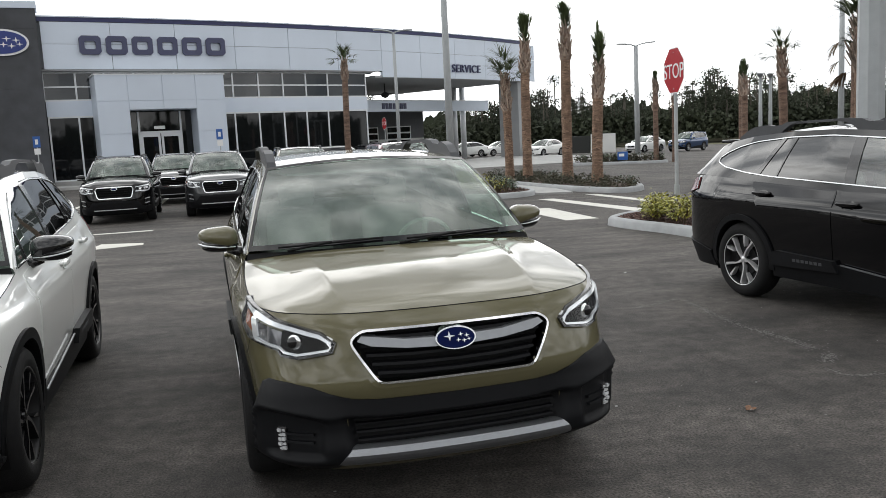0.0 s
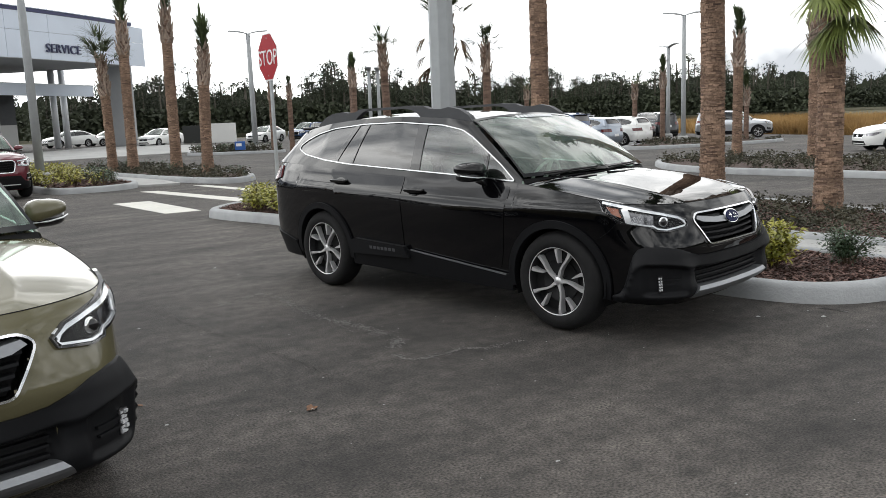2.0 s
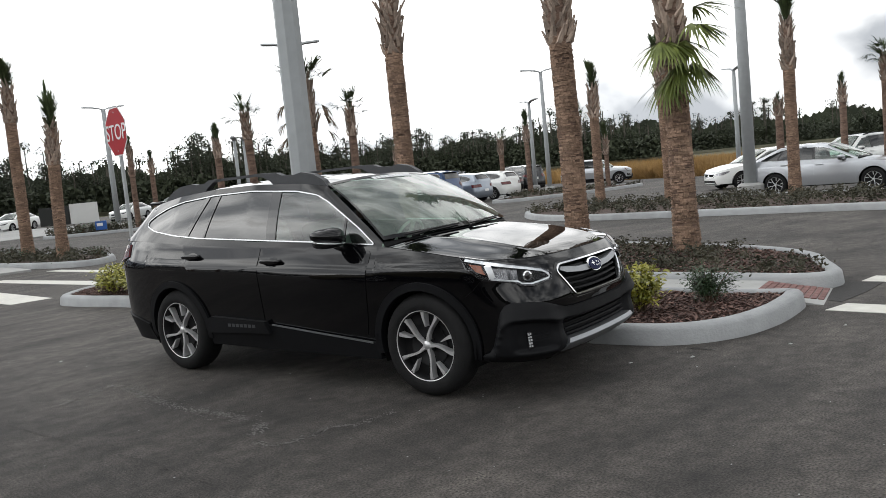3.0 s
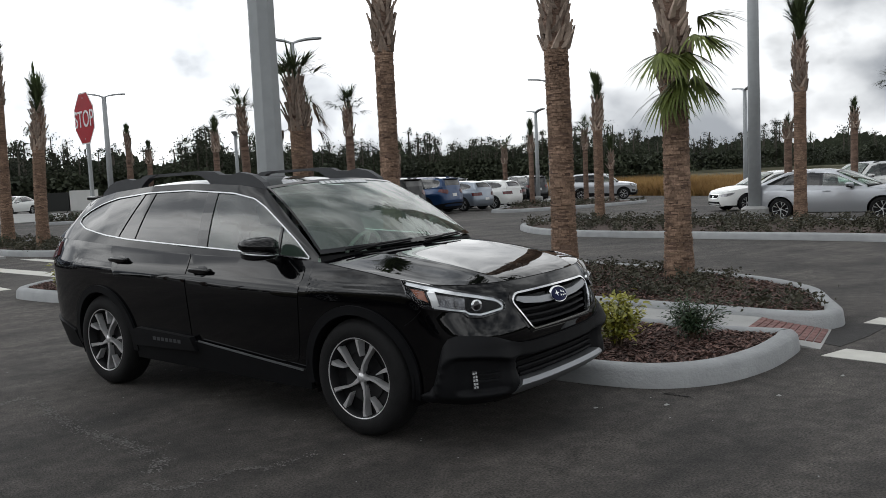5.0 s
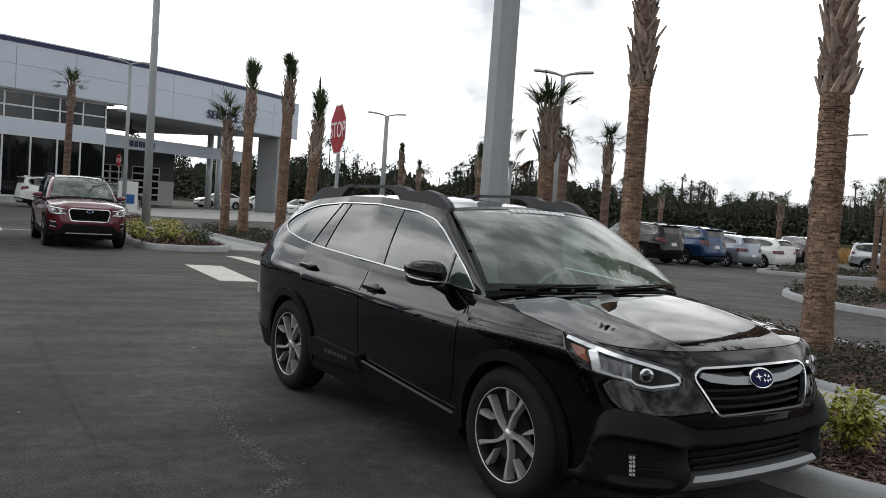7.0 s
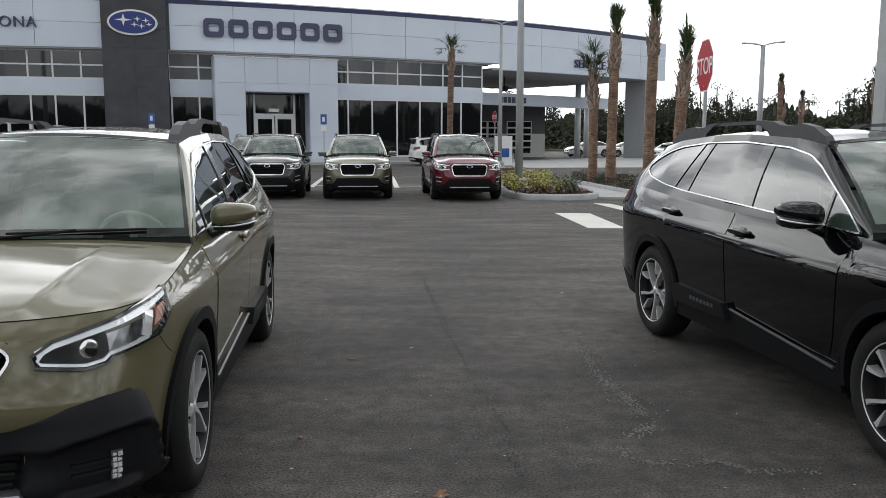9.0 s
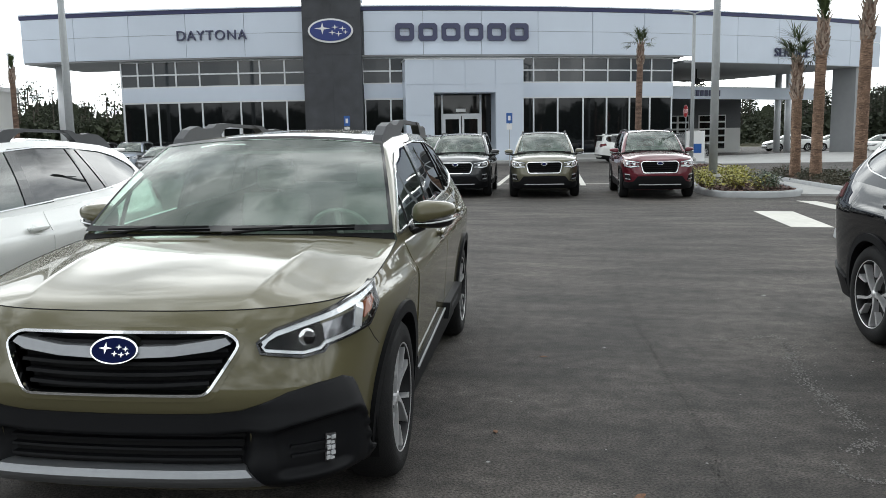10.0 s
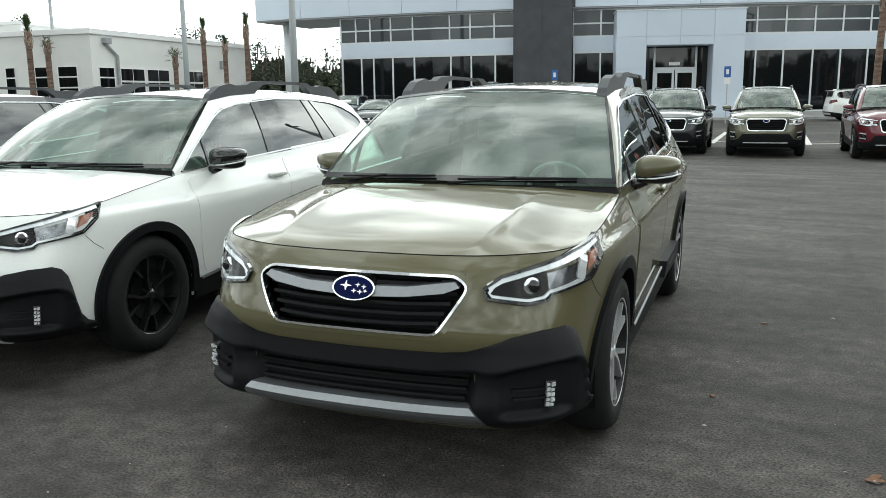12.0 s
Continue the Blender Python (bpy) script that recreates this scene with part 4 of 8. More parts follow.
SEDAN = dict(
    OUTBACK,
    plan=[(2.30, 0), (2.29, 0.25), (2.25, 0.48), (2.14, 0.66), (1.98, 0.78), (1.75, 0.85), (1.38, 0.88), (0.8, 0.885), (0, 0.89), (-0.8, 0.89), (-1.29, 0.885), (-1.8, 0.86), (-2.15, 0.80), (-2.3, 0.66), (-2.37, 0.4), (-2.39, 0)],
    axles=(1.38, -1.29), wheel=0.33, track=0.77, arch=0.375,
    top=((-2.39, 0.98), (-2.0, 1.0), (-1.0, 0.985), (0.0, 0.95), (0.8, 0.93), (1.0, 0.92), (1.43, 0.87), (1.75, 0.83), (2.0, 0.79), (2.3, 0.72)),
    front_in=((0.15, 0.16), (0.22, 0.05), (0.3, 0.01), (0.45, 0.0), (0.58, 0.02), (0.68, 0.06), (0.75, 0.12)),
    side_in=((0.15, 0.09), (0.25, 0.045), (0.4, 0.015), (0.55, 0.0), (0.68, 0.004), (0.78, 0.01), (0.86, 0.02), (0.93, 0.05), (1.0, 0.09)),
    rear_in=((0.2, 0.14), (0.35, 0.03), (0.5, 0.0), (0.7, 0.02), (0.98, 0.10)),
    hood_mid=((0.95, 0.985), (1.3, 0.955), (1.7, 0.90), (2.0, 0.84), (2.2, 0.775), (2.27, 0.73)),
    screen=((1.0, 0.70, 0.965), (0.15, 0.54, 1.375)),
    roof=((0.15, 0.54, 1.375), (-0.2, 0.57, 1.415), (-0.6, 0.575, 1.425), (-1.0, 0.56, 1.405), (-1.25, 0.54, 1.365)), tail=-2.02, deck=True,
    glass=[(0.9, 0.955), (0.7, 1.055), (0.45, 1.175), (0.2, 1.285), (0.0, 1.335), (-0.5, 1.37), (-0.95, 1.345), (-1.25, 1.28), (-1.5, 1.18), (-1.72, 1.065), (-1.66, 1.04), (-1.0, 1.022), (0.0, 0.985), (0.5, 0.967)],
    bars=(((-0.2, 1.2), (-0.03, 1), 0.08), ((-1.15, 1.2), (0.5, 1), 0.04)), rails=False, clad=False, style="slim",
)
HATCH = dict(
    SEDAN,
    plan=[(2.12, 0), (2.11, 0.25), (2.07, 0.48), (1.97, 0.66), (1.82, 0.78), (1.62, 0.85), (1.3, 0.88), (0.8, 0.885), (0, 0.89), (-0.8, 0.89), (-1.33, 0.885), (-1.75, 0.86), (-2.0, 0.78), (-2.12, 0.64), (-2.18, 0.4), (-2.2, 0)],
    axles=(1.32, -1.33), tail=-2.1, deck=False,
    top=((-2.2, 1.02), (-2.0, 1.03), (-1.0, 1.0), (0.0, 0.96), (0.8, 0.94), (1.0, 0.93), (1.43, 0.88), (1.75, 0.83), (1.95, 0.78), (2.12, 0.73)),
    hood_mid=((0.95, 0.99), (1.3, 0.955), (1.7, 0.89), (1.9, 0.83), (2.06, 0.74)), rear_in=((0.2, 0.14), (0.35, 0.03), (0.5, 0.0), (0.7, 0.02), (1.02, 0.08)),
    roof=((0.15, 0.54, 1.38), (-0.2, 0.57, 1.425), (-0.6, 0.58, 1.435), (-1.2, 0.57, 1.42), (-1.65, 0.55, 1.375), (-1.8, 0.54, 1.35)),
    glass=[(0.9, 0.965), (0.7, 1.06), (0.45, 1.18), (0.2, 1.29), (0.0, 1.34), (-0.5, 1.375), (-1.1, 1.36), (-1.5, 1.30), (-1.75, 1.2), (-1.7, 1.1), (-1.4, 1.05), (-1.0, 1.03), (0.0, 0.995), (0.5, 0.975)],
)


def build_wheel(radius, bright):
    """Meshes of one wheel, its outer face towards -y: tyre, rim, spokes, hub, disc."""
    r = radius / 0.362
    out = {}
    bm = bmesh.new()
    prof = [(0.235, -0.088), (0.245, -0.106), (0.29, -0.113), (0.33, -0.106), (0.350, -0.085), (0.3615, -0.055), (0.362, 0.0), (0.3615, 0.055), (0.350, 0.085), (0.33, 0.106), (0.29, 0.113), (0.235, 0.1)]
    lathe(bm, [(a * r, h) for a, h in prof], 40, "y")
    out["tyre"] = mesh_of(bm, "tyre", RUBBER, True)
    r *= 1.04
    bm = bmesh.new()
    lathe(bm, [(a * r, h) for a, h in ((0.243, -0.100), (0.232, -0.104), (0.226, -0.096), (0.222, -0.02), (0.21, 0.05), (0.0, 0.052))], 40, "y")
    out["rim"] = mesh_of(bm, "rim", RIM_DARK, True)
    bm = bmesh.new()
    lathe(bm, [(a * r, h) for a, h in ((0.245, -0.099), (0.241, -0.1065), (0.234, -0.1065), (0.229, -0.098))], 48, "y")
    out["rim_lip"] = mesh_of(bm, "rim_lip", MACHINED if bright else GLOSS_BLACK, True)
    bm = bmesh.new()
    lathe(bm, [(0.225 * r, -0.035), (0.0, -0.035)], 32, "y")
    lathe(bm, [(0.15 * r, -0.05), (0.15 * r, -0.045), (0.0, -0.05)], 24, "y")
    out["brake_disc"] = mesh_of(bm, "brake_disc", RIM_DARK, True)
    # a long blade from the hub and a short one beside it, both widening towards the rim
    for nm, prof in (("spoke", [(0.026, -0.014), (0.026, 0.012), (0.075, 0.006), (0.12, -0.006), (0.165, -0.026), (0.205, -0.038), (0.232, -0.038), (0.228, -0.068), (0.200, -0.060), (0.165, -0.044), (0.12, -0.022), (0.075, -0.010)]),
                     ("short_spoke", [(0.125, 0.024), (0.127, 0.030), (0.160, 0.050), (0.195, 0.068), (0.225, 0.080), (0.231, 0.050), (0.205, 0.048), (0.170, 0.039)])):
        bm = bmesh.new()
        face = [bm.verts.new((x * r, -0.098 + 0.10 * max(0.0, 0.20 - x) ** 1.1, z * r)) for x, z in prof]
        back = [bm.verts.new((x * r, -0.045, z * r * 0.94)) for x, z in prof]
        bmesh.ops.triangulate(bm, faces=[bm.faces.new(face)])
        for i in range(len(face)):
            j = (i + 1) % len(face)
            bm.faces.new((face[i], back[i], back[j], face[j]))
        bmesh.ops.recalc_face_normals(bm, faces=bm.faces[:])
        out[nm] = mesh_of(bm, nm, MACHINED if bright else GLOSS_BLACK)
    bm = bmesh.new()
    tube(bm, [(0.050 * r, -0.04, 0), (0.050 * r, -0.070, 0)], 0.0105, 8)
    out["lug_recess"] = mesh_of(bm, "lug_recess", MATT_BLACK, True)
    bm = bmesh.new()
    lathe(bm, [(0.031 * r, -0.05), (0.031 * r, -0.082), (0.029 * r, -0.084), (0.024 * r, -0.083), (0.023 * r, -0.086), (0.0, -0.087)], 24, "y")
    out["hub"] = mesh_of(bm, "hub", MACHINED if bright else GLOSS_BLACK, True)
    return out


def blob(bm, c, size, power=2.6, rings=10, sides=16, m=None):
    """A rounded block."""
    def sp(v):
        return math.copysign(abs(v) ** (2 / power), v)
    rows = []
    for i in range(1, rings):
        p = -math.pi / 2 + math.pi * i / rings
        rows.append([bm.verts.new((c[0] + size[0] * sp(math.cos(p)) * sp(math.cos(t)), c[1] + size[1] * sp(math.cos(p)) * sp(math.sin(t)), c[2] + size[2] * sp(math.sin(p)))) for t in (2 * math.pi * k / sides for k in range(sides))])
    for a, b in zip(rows, rows[1:]):
        for k in range(sides):
            bm.faces.new((a[k], a[(k + 1) % sides], b[(k + 1) % sides], b[k]))
    bm.faces.new(rows[0][::-1])
    bm.faces.new(rows[-1])
    if m is not None:
        bmesh.ops.transform(bm, matrix=m, verts=[v for r in rows for v in r])


def build_car(P, body_paint, label, name, bright=True, detail=2, category="car", front_paint=None):
    """A car with its parts; +X is its front, the origin on the ground under its middle."""
    car = tagged(empty(name), label, category)
    step = {2: 0.035, 1: 0.06, 0: 0.09}[detail]
    half = spline(P["plan"], 400)
    tang = np.gradient(half, axis=0)
    tang /= np.linalg.norm(tang, axis=1)[:, None]
    norm = np.stack([tang[:, 1], -tang[:, 0]], 1)
    length = np.r_[0, np.cumsum(np.linalg.norm(np.diff(half, axis=0), axis=1))]
    top, fin, sin_, rin = table(*P["top"]), table(*P["front_in"]), table(*P["side_in"]), table(*P["rear_in"])

    def hull(s, z, w=0.0):
        """The skin at s metres round the plan from the nose's middle (positive on the left), at height z, w proud of it."""
        a, sg = min(abs(s), length[-1]), (1 if s >= 0 else -1)
        x, y = np.interp(a, length, half[:, 0]), np.interp(a, length, half[:, 1])
        nx, ny = np.interp(a, length, norm[:, 0]), np.interp(a, length, norm[:, 1])
        k = math.hypot(nx, ny)
        nx, ny = nx / k, ny / k
        inset = nx * nx * (fin(z) if nx > 0 else rin(z)) + ny * ny * sin_(z + (0.028 * min(max(x, -2.0), 1.0) if P["style"] == "hexagon" else 0))
        if nx > 0 and P["style"] == "hexagon":  # squarer corners low down, round the fog lamps
            inset -= 0.15 * (nx * ny) ** 2 * max(0, 1 - ((z - 0.45) / 0.33) ** 2)
        y2 = y + ny * (w - inset)
        return Vector((x + nx * (w - inset), sg * (max(y2, 0) if a > 0.02 else y2), z))

    def s_of(x):
        return float(np.interp(-x, -half[:, 0], length))

    def bend(bm, where, m=None):
        for v in bm.verts:
            v.co = where(*v.co)
        return bm

    def top_of(s):
        a = min(abs(s), length[-1])
        return top(np.interp(a, length, half[:, 0]))

    R, (fa, ra) = P["arch"], P["axles"]

    def low_of(s):
        a = min(abs(s), length[-1])
        x, y = np.interp(a, length, half[:, 0]), np.interp(a, length, half[:, 1])
        if y > 0.6:
            for ax in (fa, ra):
                if abs(x - ax) < R:
                    return max(0.26, P["wheel"] + math.sqrt(R * R - (x - ax) ** 2))
        return 0.26 if y > 0.6 else 0.23

    grille = {"hexagon": [(-0.415, 0.852), (-0.468, 0.815), (-0.345, 0.638), (0.345, 0.638), (0.468, 0.815), (0.415, 0.852)],
              "boxed": [(-0.41, 0.915), (-0.455, 0.865), (-0.40, 0.665), (-0.36, 0.640), (0.36, 0.640), (0.40, 0.665), (0.455, 0.865), (0.41, 0.915)],
              "slim": [(-0.36, 0.66), (-0.40, 0.63), (-0.32, 0.52), (0.32, 0.52), (0.40, 0.63), (0.36, 0.66)]}[P["style"]]

    # Painted skin, open at the wheel arches and behind the grille.
    cols = [k * step for k in range(int(length[-1] / step) + 1)] + [length[-1]]
    for ax in (fa, ra):
        s0 = s_of(ax)
        cols += [s0 + R * math.cos(t) for t in np.linspace(0.02, math.pi - 0.02, 22 if detail else 12)]
        cols += [s0 - R - 0.004, s0 + R + 0.004]
    cols = sorted(set(round(c, 4) for c in cols))
    cols = [-c for c in reversed(cols) if c > 0] + cols
    rows = {2: 22, 1: 14, 0: 10}[detail]
    bm = bmesh.new()
    grid = []
    for s in cols:
        lo, hi = low_of(s), top_of(s)
        grid.append([bm.verts.new(hull(s, lo + (hi - lo) * (k / rows))) for k in range(rows + 1)])
    for i in range(len(cols) - 1):
        for k in range(rows):
            s = (cols[i] + cols[i + 1]) / 2
            lo, hi = low_of(s), top_of(s)
            if P["style"] == "hexagon" and abs(s) < 0.50 and 0.32 < lo + (hi - lo) * (k + 0.5) / rows < 0.505:
                continue  # the opening under the grille
            if not inside(s / 1.015, 0.745 + (lo + (hi - lo) * (k + 0.5) / rows - 0.745) / 1.05 if P["style"] == "hexagon" else lo + (hi - lo) * (k + 0.5) / rows, grille):
                bm.faces.new((grid[i][k], grid[i + 1][k], grid[i + 1][k + 1], grid[i][k + 1]))
    body = part("body", bm, body_paint, car, smooth=True)

    def skin(nm, outline, w0, w1, mat, parent=None, lab="", cut=0.05, mirror=False, cross=0.0, smooth=False):
        """A plate laid on the hull; with mirror, one on each side."""
        made = []
        for sg in ((1, -1) if mirror else (1,)):
            o = [(sg * a, b) for a, b in outline]
            ob = part(nm, bend(flat(o, w0, w1, cut, cross), hull), mat, parent or car, lab, smooth)
            if smooth:
                ob.modifiers.new("edges", "EDGE_SPLIT").split_angle = radians(35)
            made.append(ob)
        return made

    def skin_ring(nm, outline, width, w0, w1, mat, parent=None, lab="", mirror=False, closed=True):
        made = []
        for sg in ((1, -1) if mirror else (1,)):
            o = [(sg * a, b) for a, b in denser(outline, 0.04, closed)]
            made.append(part(nm, bend(ring(o, width, w0, w1, closed), hull), mat, parent or car, lab))
        return made

    # Bonnet.
    mid = table(*P["hood_mid"])
    (bx, by, bz), (tx, ty, tz) = P["screen"]
    cowl_x = bx + 0.02
    nose = [s for s in np.linspace(0, s_of(cowl_x), 40)]
    edge = np.array([hull(s, top_of(s)) for s in nose])
    bm = bmesh.new()
    n_f, n_t = (60, 34) if detail == 2 else (14, 12)
    corner = s_of(P["plan"][4][0])
    hoods = []
    n1 = hull(corner, top_of(corner))
    for j in range(n_t + 1):
        t = j / n_t
        se = s_of(cowl_x) + (corner - s_of(cowl_x)) * t
        e = hull(se, top_of(se))
        row = []
        for i in range(-n_f, n_f + 1):
            f = i / n_f
            sn = abs(f) * corner
            nz = hull(sn, top_of(sn))
            x = e.x + (1 - t) * P["bow"][0] * (1 - f * f) + t * (nz.x - n1.x)
            y = math.copysign(1, f) * e.y * ((1 - t) * abs(f) + t * nz.y / n1.y)
            ez = e.z + t * (nz.z - n1.z)
            z = ez + (max(mid(x), ez) - ez) * (1 - abs(f) ** 2.3) * (1 - t**9)
            # the middle is raised between two sharp creases that fade towards the nose
            c = 0.60 - 0.10 * t
            u = abs(f) / c
            z += (0.002 + 0.015 * u**5 if u < 1 else 0.021 * math.exp(-(abs(f) - c) / 0.07) - 0.004) * (1 - t**3) * min(1.0, t / 0.45) * min(1.0, (1 - abs(f)) / 0.12)
            row.append(bm.verts.new((x, y, z)))
        hoods.append(row)
    for a, b in zip(hoods, hoods[1:]):
        for i in range(2 * n_f):
            bm.faces.new((a[i], a[i + 1], b[i + 1], b[i]))
    bonnet = part("bonnet", bm, body_paint, car, smooth=True)
    if detail:
        bm = bmesh.new()
        tube(bm, [hull(s, top_of(s), 0.0005) for s in np.linspace(-s_of(cowl_x), s_of(cowl_x), 90)], [0.0024] * 90, 5)
        part("gap", bm, MATT_BLACK, bonnet)

    # Glasshouse: side frames, roof, windscreen, tailgate.
    roof_x = np.array([p[0] for p in P["roof"]])[::-1]
    roof_y, roof_z = np.array([p[1] for p in P["roof"]])[::-1], np.array([p[2] for p in P["roof"]])[::-1]
    tail_x = P["tail"]
    tail_p = hull(s_of(tail_x), top_of(s_of(tail_x)))
    if P["deck"]:
        tail_p = Vector((tail_x, tail_p.y * 0.86, top(tail_x) + 0.03))

    def belt(x):
        p = hull(s_of(x), top(x))
        return p

    def rim_line(x):
        if x > tx:
            t = min(1, (x - tx) / (bx - tx))
            return Vector((x, ty + (by - ty) * t, tz + (bz - tz) * t))
        if x < roof_x[0]:
            t = min(1, (roof_x[0] - x) / (roof_x[0] - tail_p.x))
            return Vector((x, roof_y[0] + (tail_p.y - roof_y[0]) * t, roof_z[0] + (tail_p.z - roof_z[0]) * t ** (1.0 if P["deck"] else 1.25)))
        return Vector((x, np.interp(x, roof_x, roof_y), np.interp(x, roof_x, roof_z)))

    def house(x, z, w=0.0, sg=1):
        """The side of the glasshouse at x and height z, w proud."""
        b, r = belt(x), rim_line(x)
        v = (z - b.z) / max(r.z - b.z, 0.02)
        y = b.y + (r.y - b.y) * v + 0.018 * math.sin(math.pi * min(max(v, 0), 1))
        if x > 0:  # towards the screen the glass keeps its lean, and the frame curls in to the pillar
            b0, r0 = belt(0.0), rim_line(0.0)
            k = (r0.y - b0.y) / (r0.z - b0.z)
            v0 = min(max((z - b.z) / (r0.z - b0.z), 0), 1)
            y = b.y + k * (z - b.z) + 0.018 * math.sin(math.pi * v0)
            top_y = b.y + k * (r.z - b.z) + 0.018 * math.sin(math.pi * min(1, (r.z - b.z) / (r0.z - b0.z)))
            y += (r.y - top_y) * max(v, 0) ** 9
        return Vector((x, sg * (y + w * 0.9), z + w * 0.35))

    n_x, n_v = {2: (150, 22), 1: (70, 12), 0: (50, 10)}[detail]
    xs = list(np.linspace(tail_p.x, bx - 0.005, n_x))
    for sg in (1, -1):
        bm = bmesh.new()
        g = []
        for x in xs:
            b, r = belt(x), rim_line(x)
            g.append([bm.verts.new(house(x, b.z + (r.z - b.z) * k / n_v, 0, sg)) for k in range(n_v + 1)])
        for i in range(n_x - 1):
            x = (xs[i] + xs[i + 1]) / 2
            b, r = belt(x), rim_line(x)
            for k in range(n_v):
                if not inside(x, b.z + (r.z - b.z) * (k + 0.5) / n_v, P["glass"]):
                    bm.faces.new((g[i][k], g[i + 1][k], g[i + 1][k + 1], g[i][k + 1]))
        part("side_frame", bm, body_paint, car, smooth=True)
    bm = bmesh.new()
    rx = list(np.linspace(roof_x[0] - 0.02, tx, 26))
    g = []
    for x in rx:
        r = rim_line(x)
        g.append([bm.verts.new((x + (P["bow"][1] * (1 - f * f) if x > tx - 0.12 else 0) * max(0, 1 - (tx - x) / 0.12), f * r.y, r.z + P["crown"] * (1 - abs(f) ** 2.2))) for f in np.linspace(-1, 1, 21)])
    for a, b in zip(g, g[1:]):
        for k in range(20):
            bm.faces.new((a[k], a[k + 1], b[k + 1], b[k]))
    part("roof", bm, body_paint, car, smooth=True)

    def screen(u, t, w=0.0):
        """The windscreen: u across from -1 to 1, t up from 0 to 1."""
        q = 1 - u * u
        x = bx + (tx - bx) * t + q * (P["bow"][0] * (1 - t) + P["bow"][1] * t)
        z = bz + 0.012 + (tz - bz) * t + q * (0.012 * (1 - t) + P["crown"] * t) + 0.034 * math.sin(math.pi * t)
        return Vector((x + w * 0.5, u * (by + (ty - by) * t), z + w * 0.86))

    def screen_bm(u0, u1, t0, t1, w, n=20, m=8):
        bm = bmesh.new()
        g = [[bm.verts.new(screen(u0 + (u1 - u0) * i / n, t0 + (t1 - t0) * j / m, w)) for i in range(n + 1)] for j in range(m + 1)]
        for a, b in zip(g, g[1:]):
            for i in range(n):
                bm.faces.new((a[i], a[i + 1], b[i + 1], b[i]))
        return bm

    glass_ob = part("windscreen", screen_bm(-1, 1, 0, 1, 0.004), SCREEN_GLASS, car, smooth=True)
    glass_ob.visible_shadow = False
    for a in ((-1, 1, 0.0, 0.045), (-1, 1, 0.955, 1.0), (-1, -0.978, 0.045, 0.955), (0.978, 1, 0.045, 0.955)):
        part("screen_border", screen_bm(*a, 0.007, 20 if a[1] - a[0] > 1 else 2), GLASS_BAND, glass_ob, smooth=True)
    bm = bmesh.new()
    g = []
    for t in (0.0, 0.5, 1.0):
        g.append([])
        for i in range(-12, 13):
            f = i / 12
            a = Vector((cowl_x + 0.012 + P["bow"][0] * (1 - f * f), f * float(np.interp(-cowl_x, -edge[:, 0], edge[:, 1])), 0))
            a.z = top(cowl_x) + (mid(a.x) - top(cowl_x)) * (1 - abs(f) ** 5.8) - 0.012
            b = screen(f, 0.0, -0.01)
            g[-1].append(bm.verts.new(a.lerp(b, t) - Vector((0, 0, 0.012 * (t == 0.5)))))
    for a, b in zip(g, g[1:]):
        for i in range(24):
            bm.faces.new((a[i], a[i + 1], b[i + 1], b[i]))
    part("cowl", bm, MATT_BLACK, car)

    # Tailgate, or boot lid behind a fast rear screen.
    bm = bmesh.new()
    end = [s_of(tail_x) + (length[-1] - s_of(tail_x)) * k / 10 for k in range(11)]
    low = [hull(s, top_of(s)) for s in end] if not P["deck"] else [Vector((tail_p.x - 0.05 * (1 - (1 - k / 10) ** 2), tail_p.y * (1 - k / 10), tail_p.z)) for k in range(11)]
    low = low[:-1] + [Vector((low[-1].x, 0, low[-1].z))] + [Vector((p.x, -p.y, p.z)) for p in reversed(low[:-1])]
    up = rim_line(roof_x[0])
    g = []
    for t in np.linspace(0, 1, 9):
        r = rim_line(roof_x[0] + (tail_p.x - roof_x[0]) * t)
        row = []
        for i in range(21):
            f = 1 - i / 10
            a = Vector((roof_x[0], f * up.y, up.z + P["crown"] * (1 - abs(f) ** 2.2)))
            c = a.lerp(low[i], t)
            c.z = a.z + (low[i].z - a.z) * t ** (1.0 if P["deck"] else 1.25)
            if i in (0, 20):
                c = Vector((r.x, math.copysign(r.y, f), r.z))
            row.append(bm.verts.new(c))
        g.append(row)
    for a, b in zip(g, g[1:]):
        for i in range(20):
            bm.faces.new((a[i], a[i + 1], b[i + 1], b[i]))
    rear_faces = [[v.co.copy() for v in row] for row in g]
    part("tailgate", bm, body_paint, car, smooth=True)
    bm = bmesh.new()
    g = [[bm.verts.new(rear_faces[j][i] + Vector((-0.006, 0, 0.005))) for i in range(2, 19)] for j in range(1, 7)]
    for a, b in zip(g, g[1:]):
        for i in range(16):
            bm.faces.new((a[i], a[i + 1], b[i + 1], b[i]))
    part("rear_window", bm, GLOSS_BLACK, car, "dark rear window", smooth=True)
    if P["deck"]:
        bm = bmesh.new()
        g = []
        for t in np.linspace(0, 1, 8):
            x = tail_x - 0.05 + (half[-1, 0] - tail_x + 0.05) * t
            row = []
            for i in range(-10, 11):
                f = i / 10
                sn = s_of(tail_x) + (length[-1] - s_of(tail_x)) * (1 - abs(f))
                rim = hull(sn, top_of(sn))
                a = Vector((tail_x, f * tail_p.y * 1.16, tail_p.z))
                row.append(bm.verts.new((a.x + (rim.x - a.x) * t, math.copysign(rim.y, f) * t + a.y * (1 - t), a.z + (rim.z - a.z) * t + 0.02 * math.sin(math.pi * t))))
            g.append(row)
        for a, b in zip(g, g[1:]):
            for i in range(20):
                bm.faces.new((a[i], a[i + 1], b[i + 1], b[i]))
        part("boot_lid", bm, body_paint, car, smooth=True)

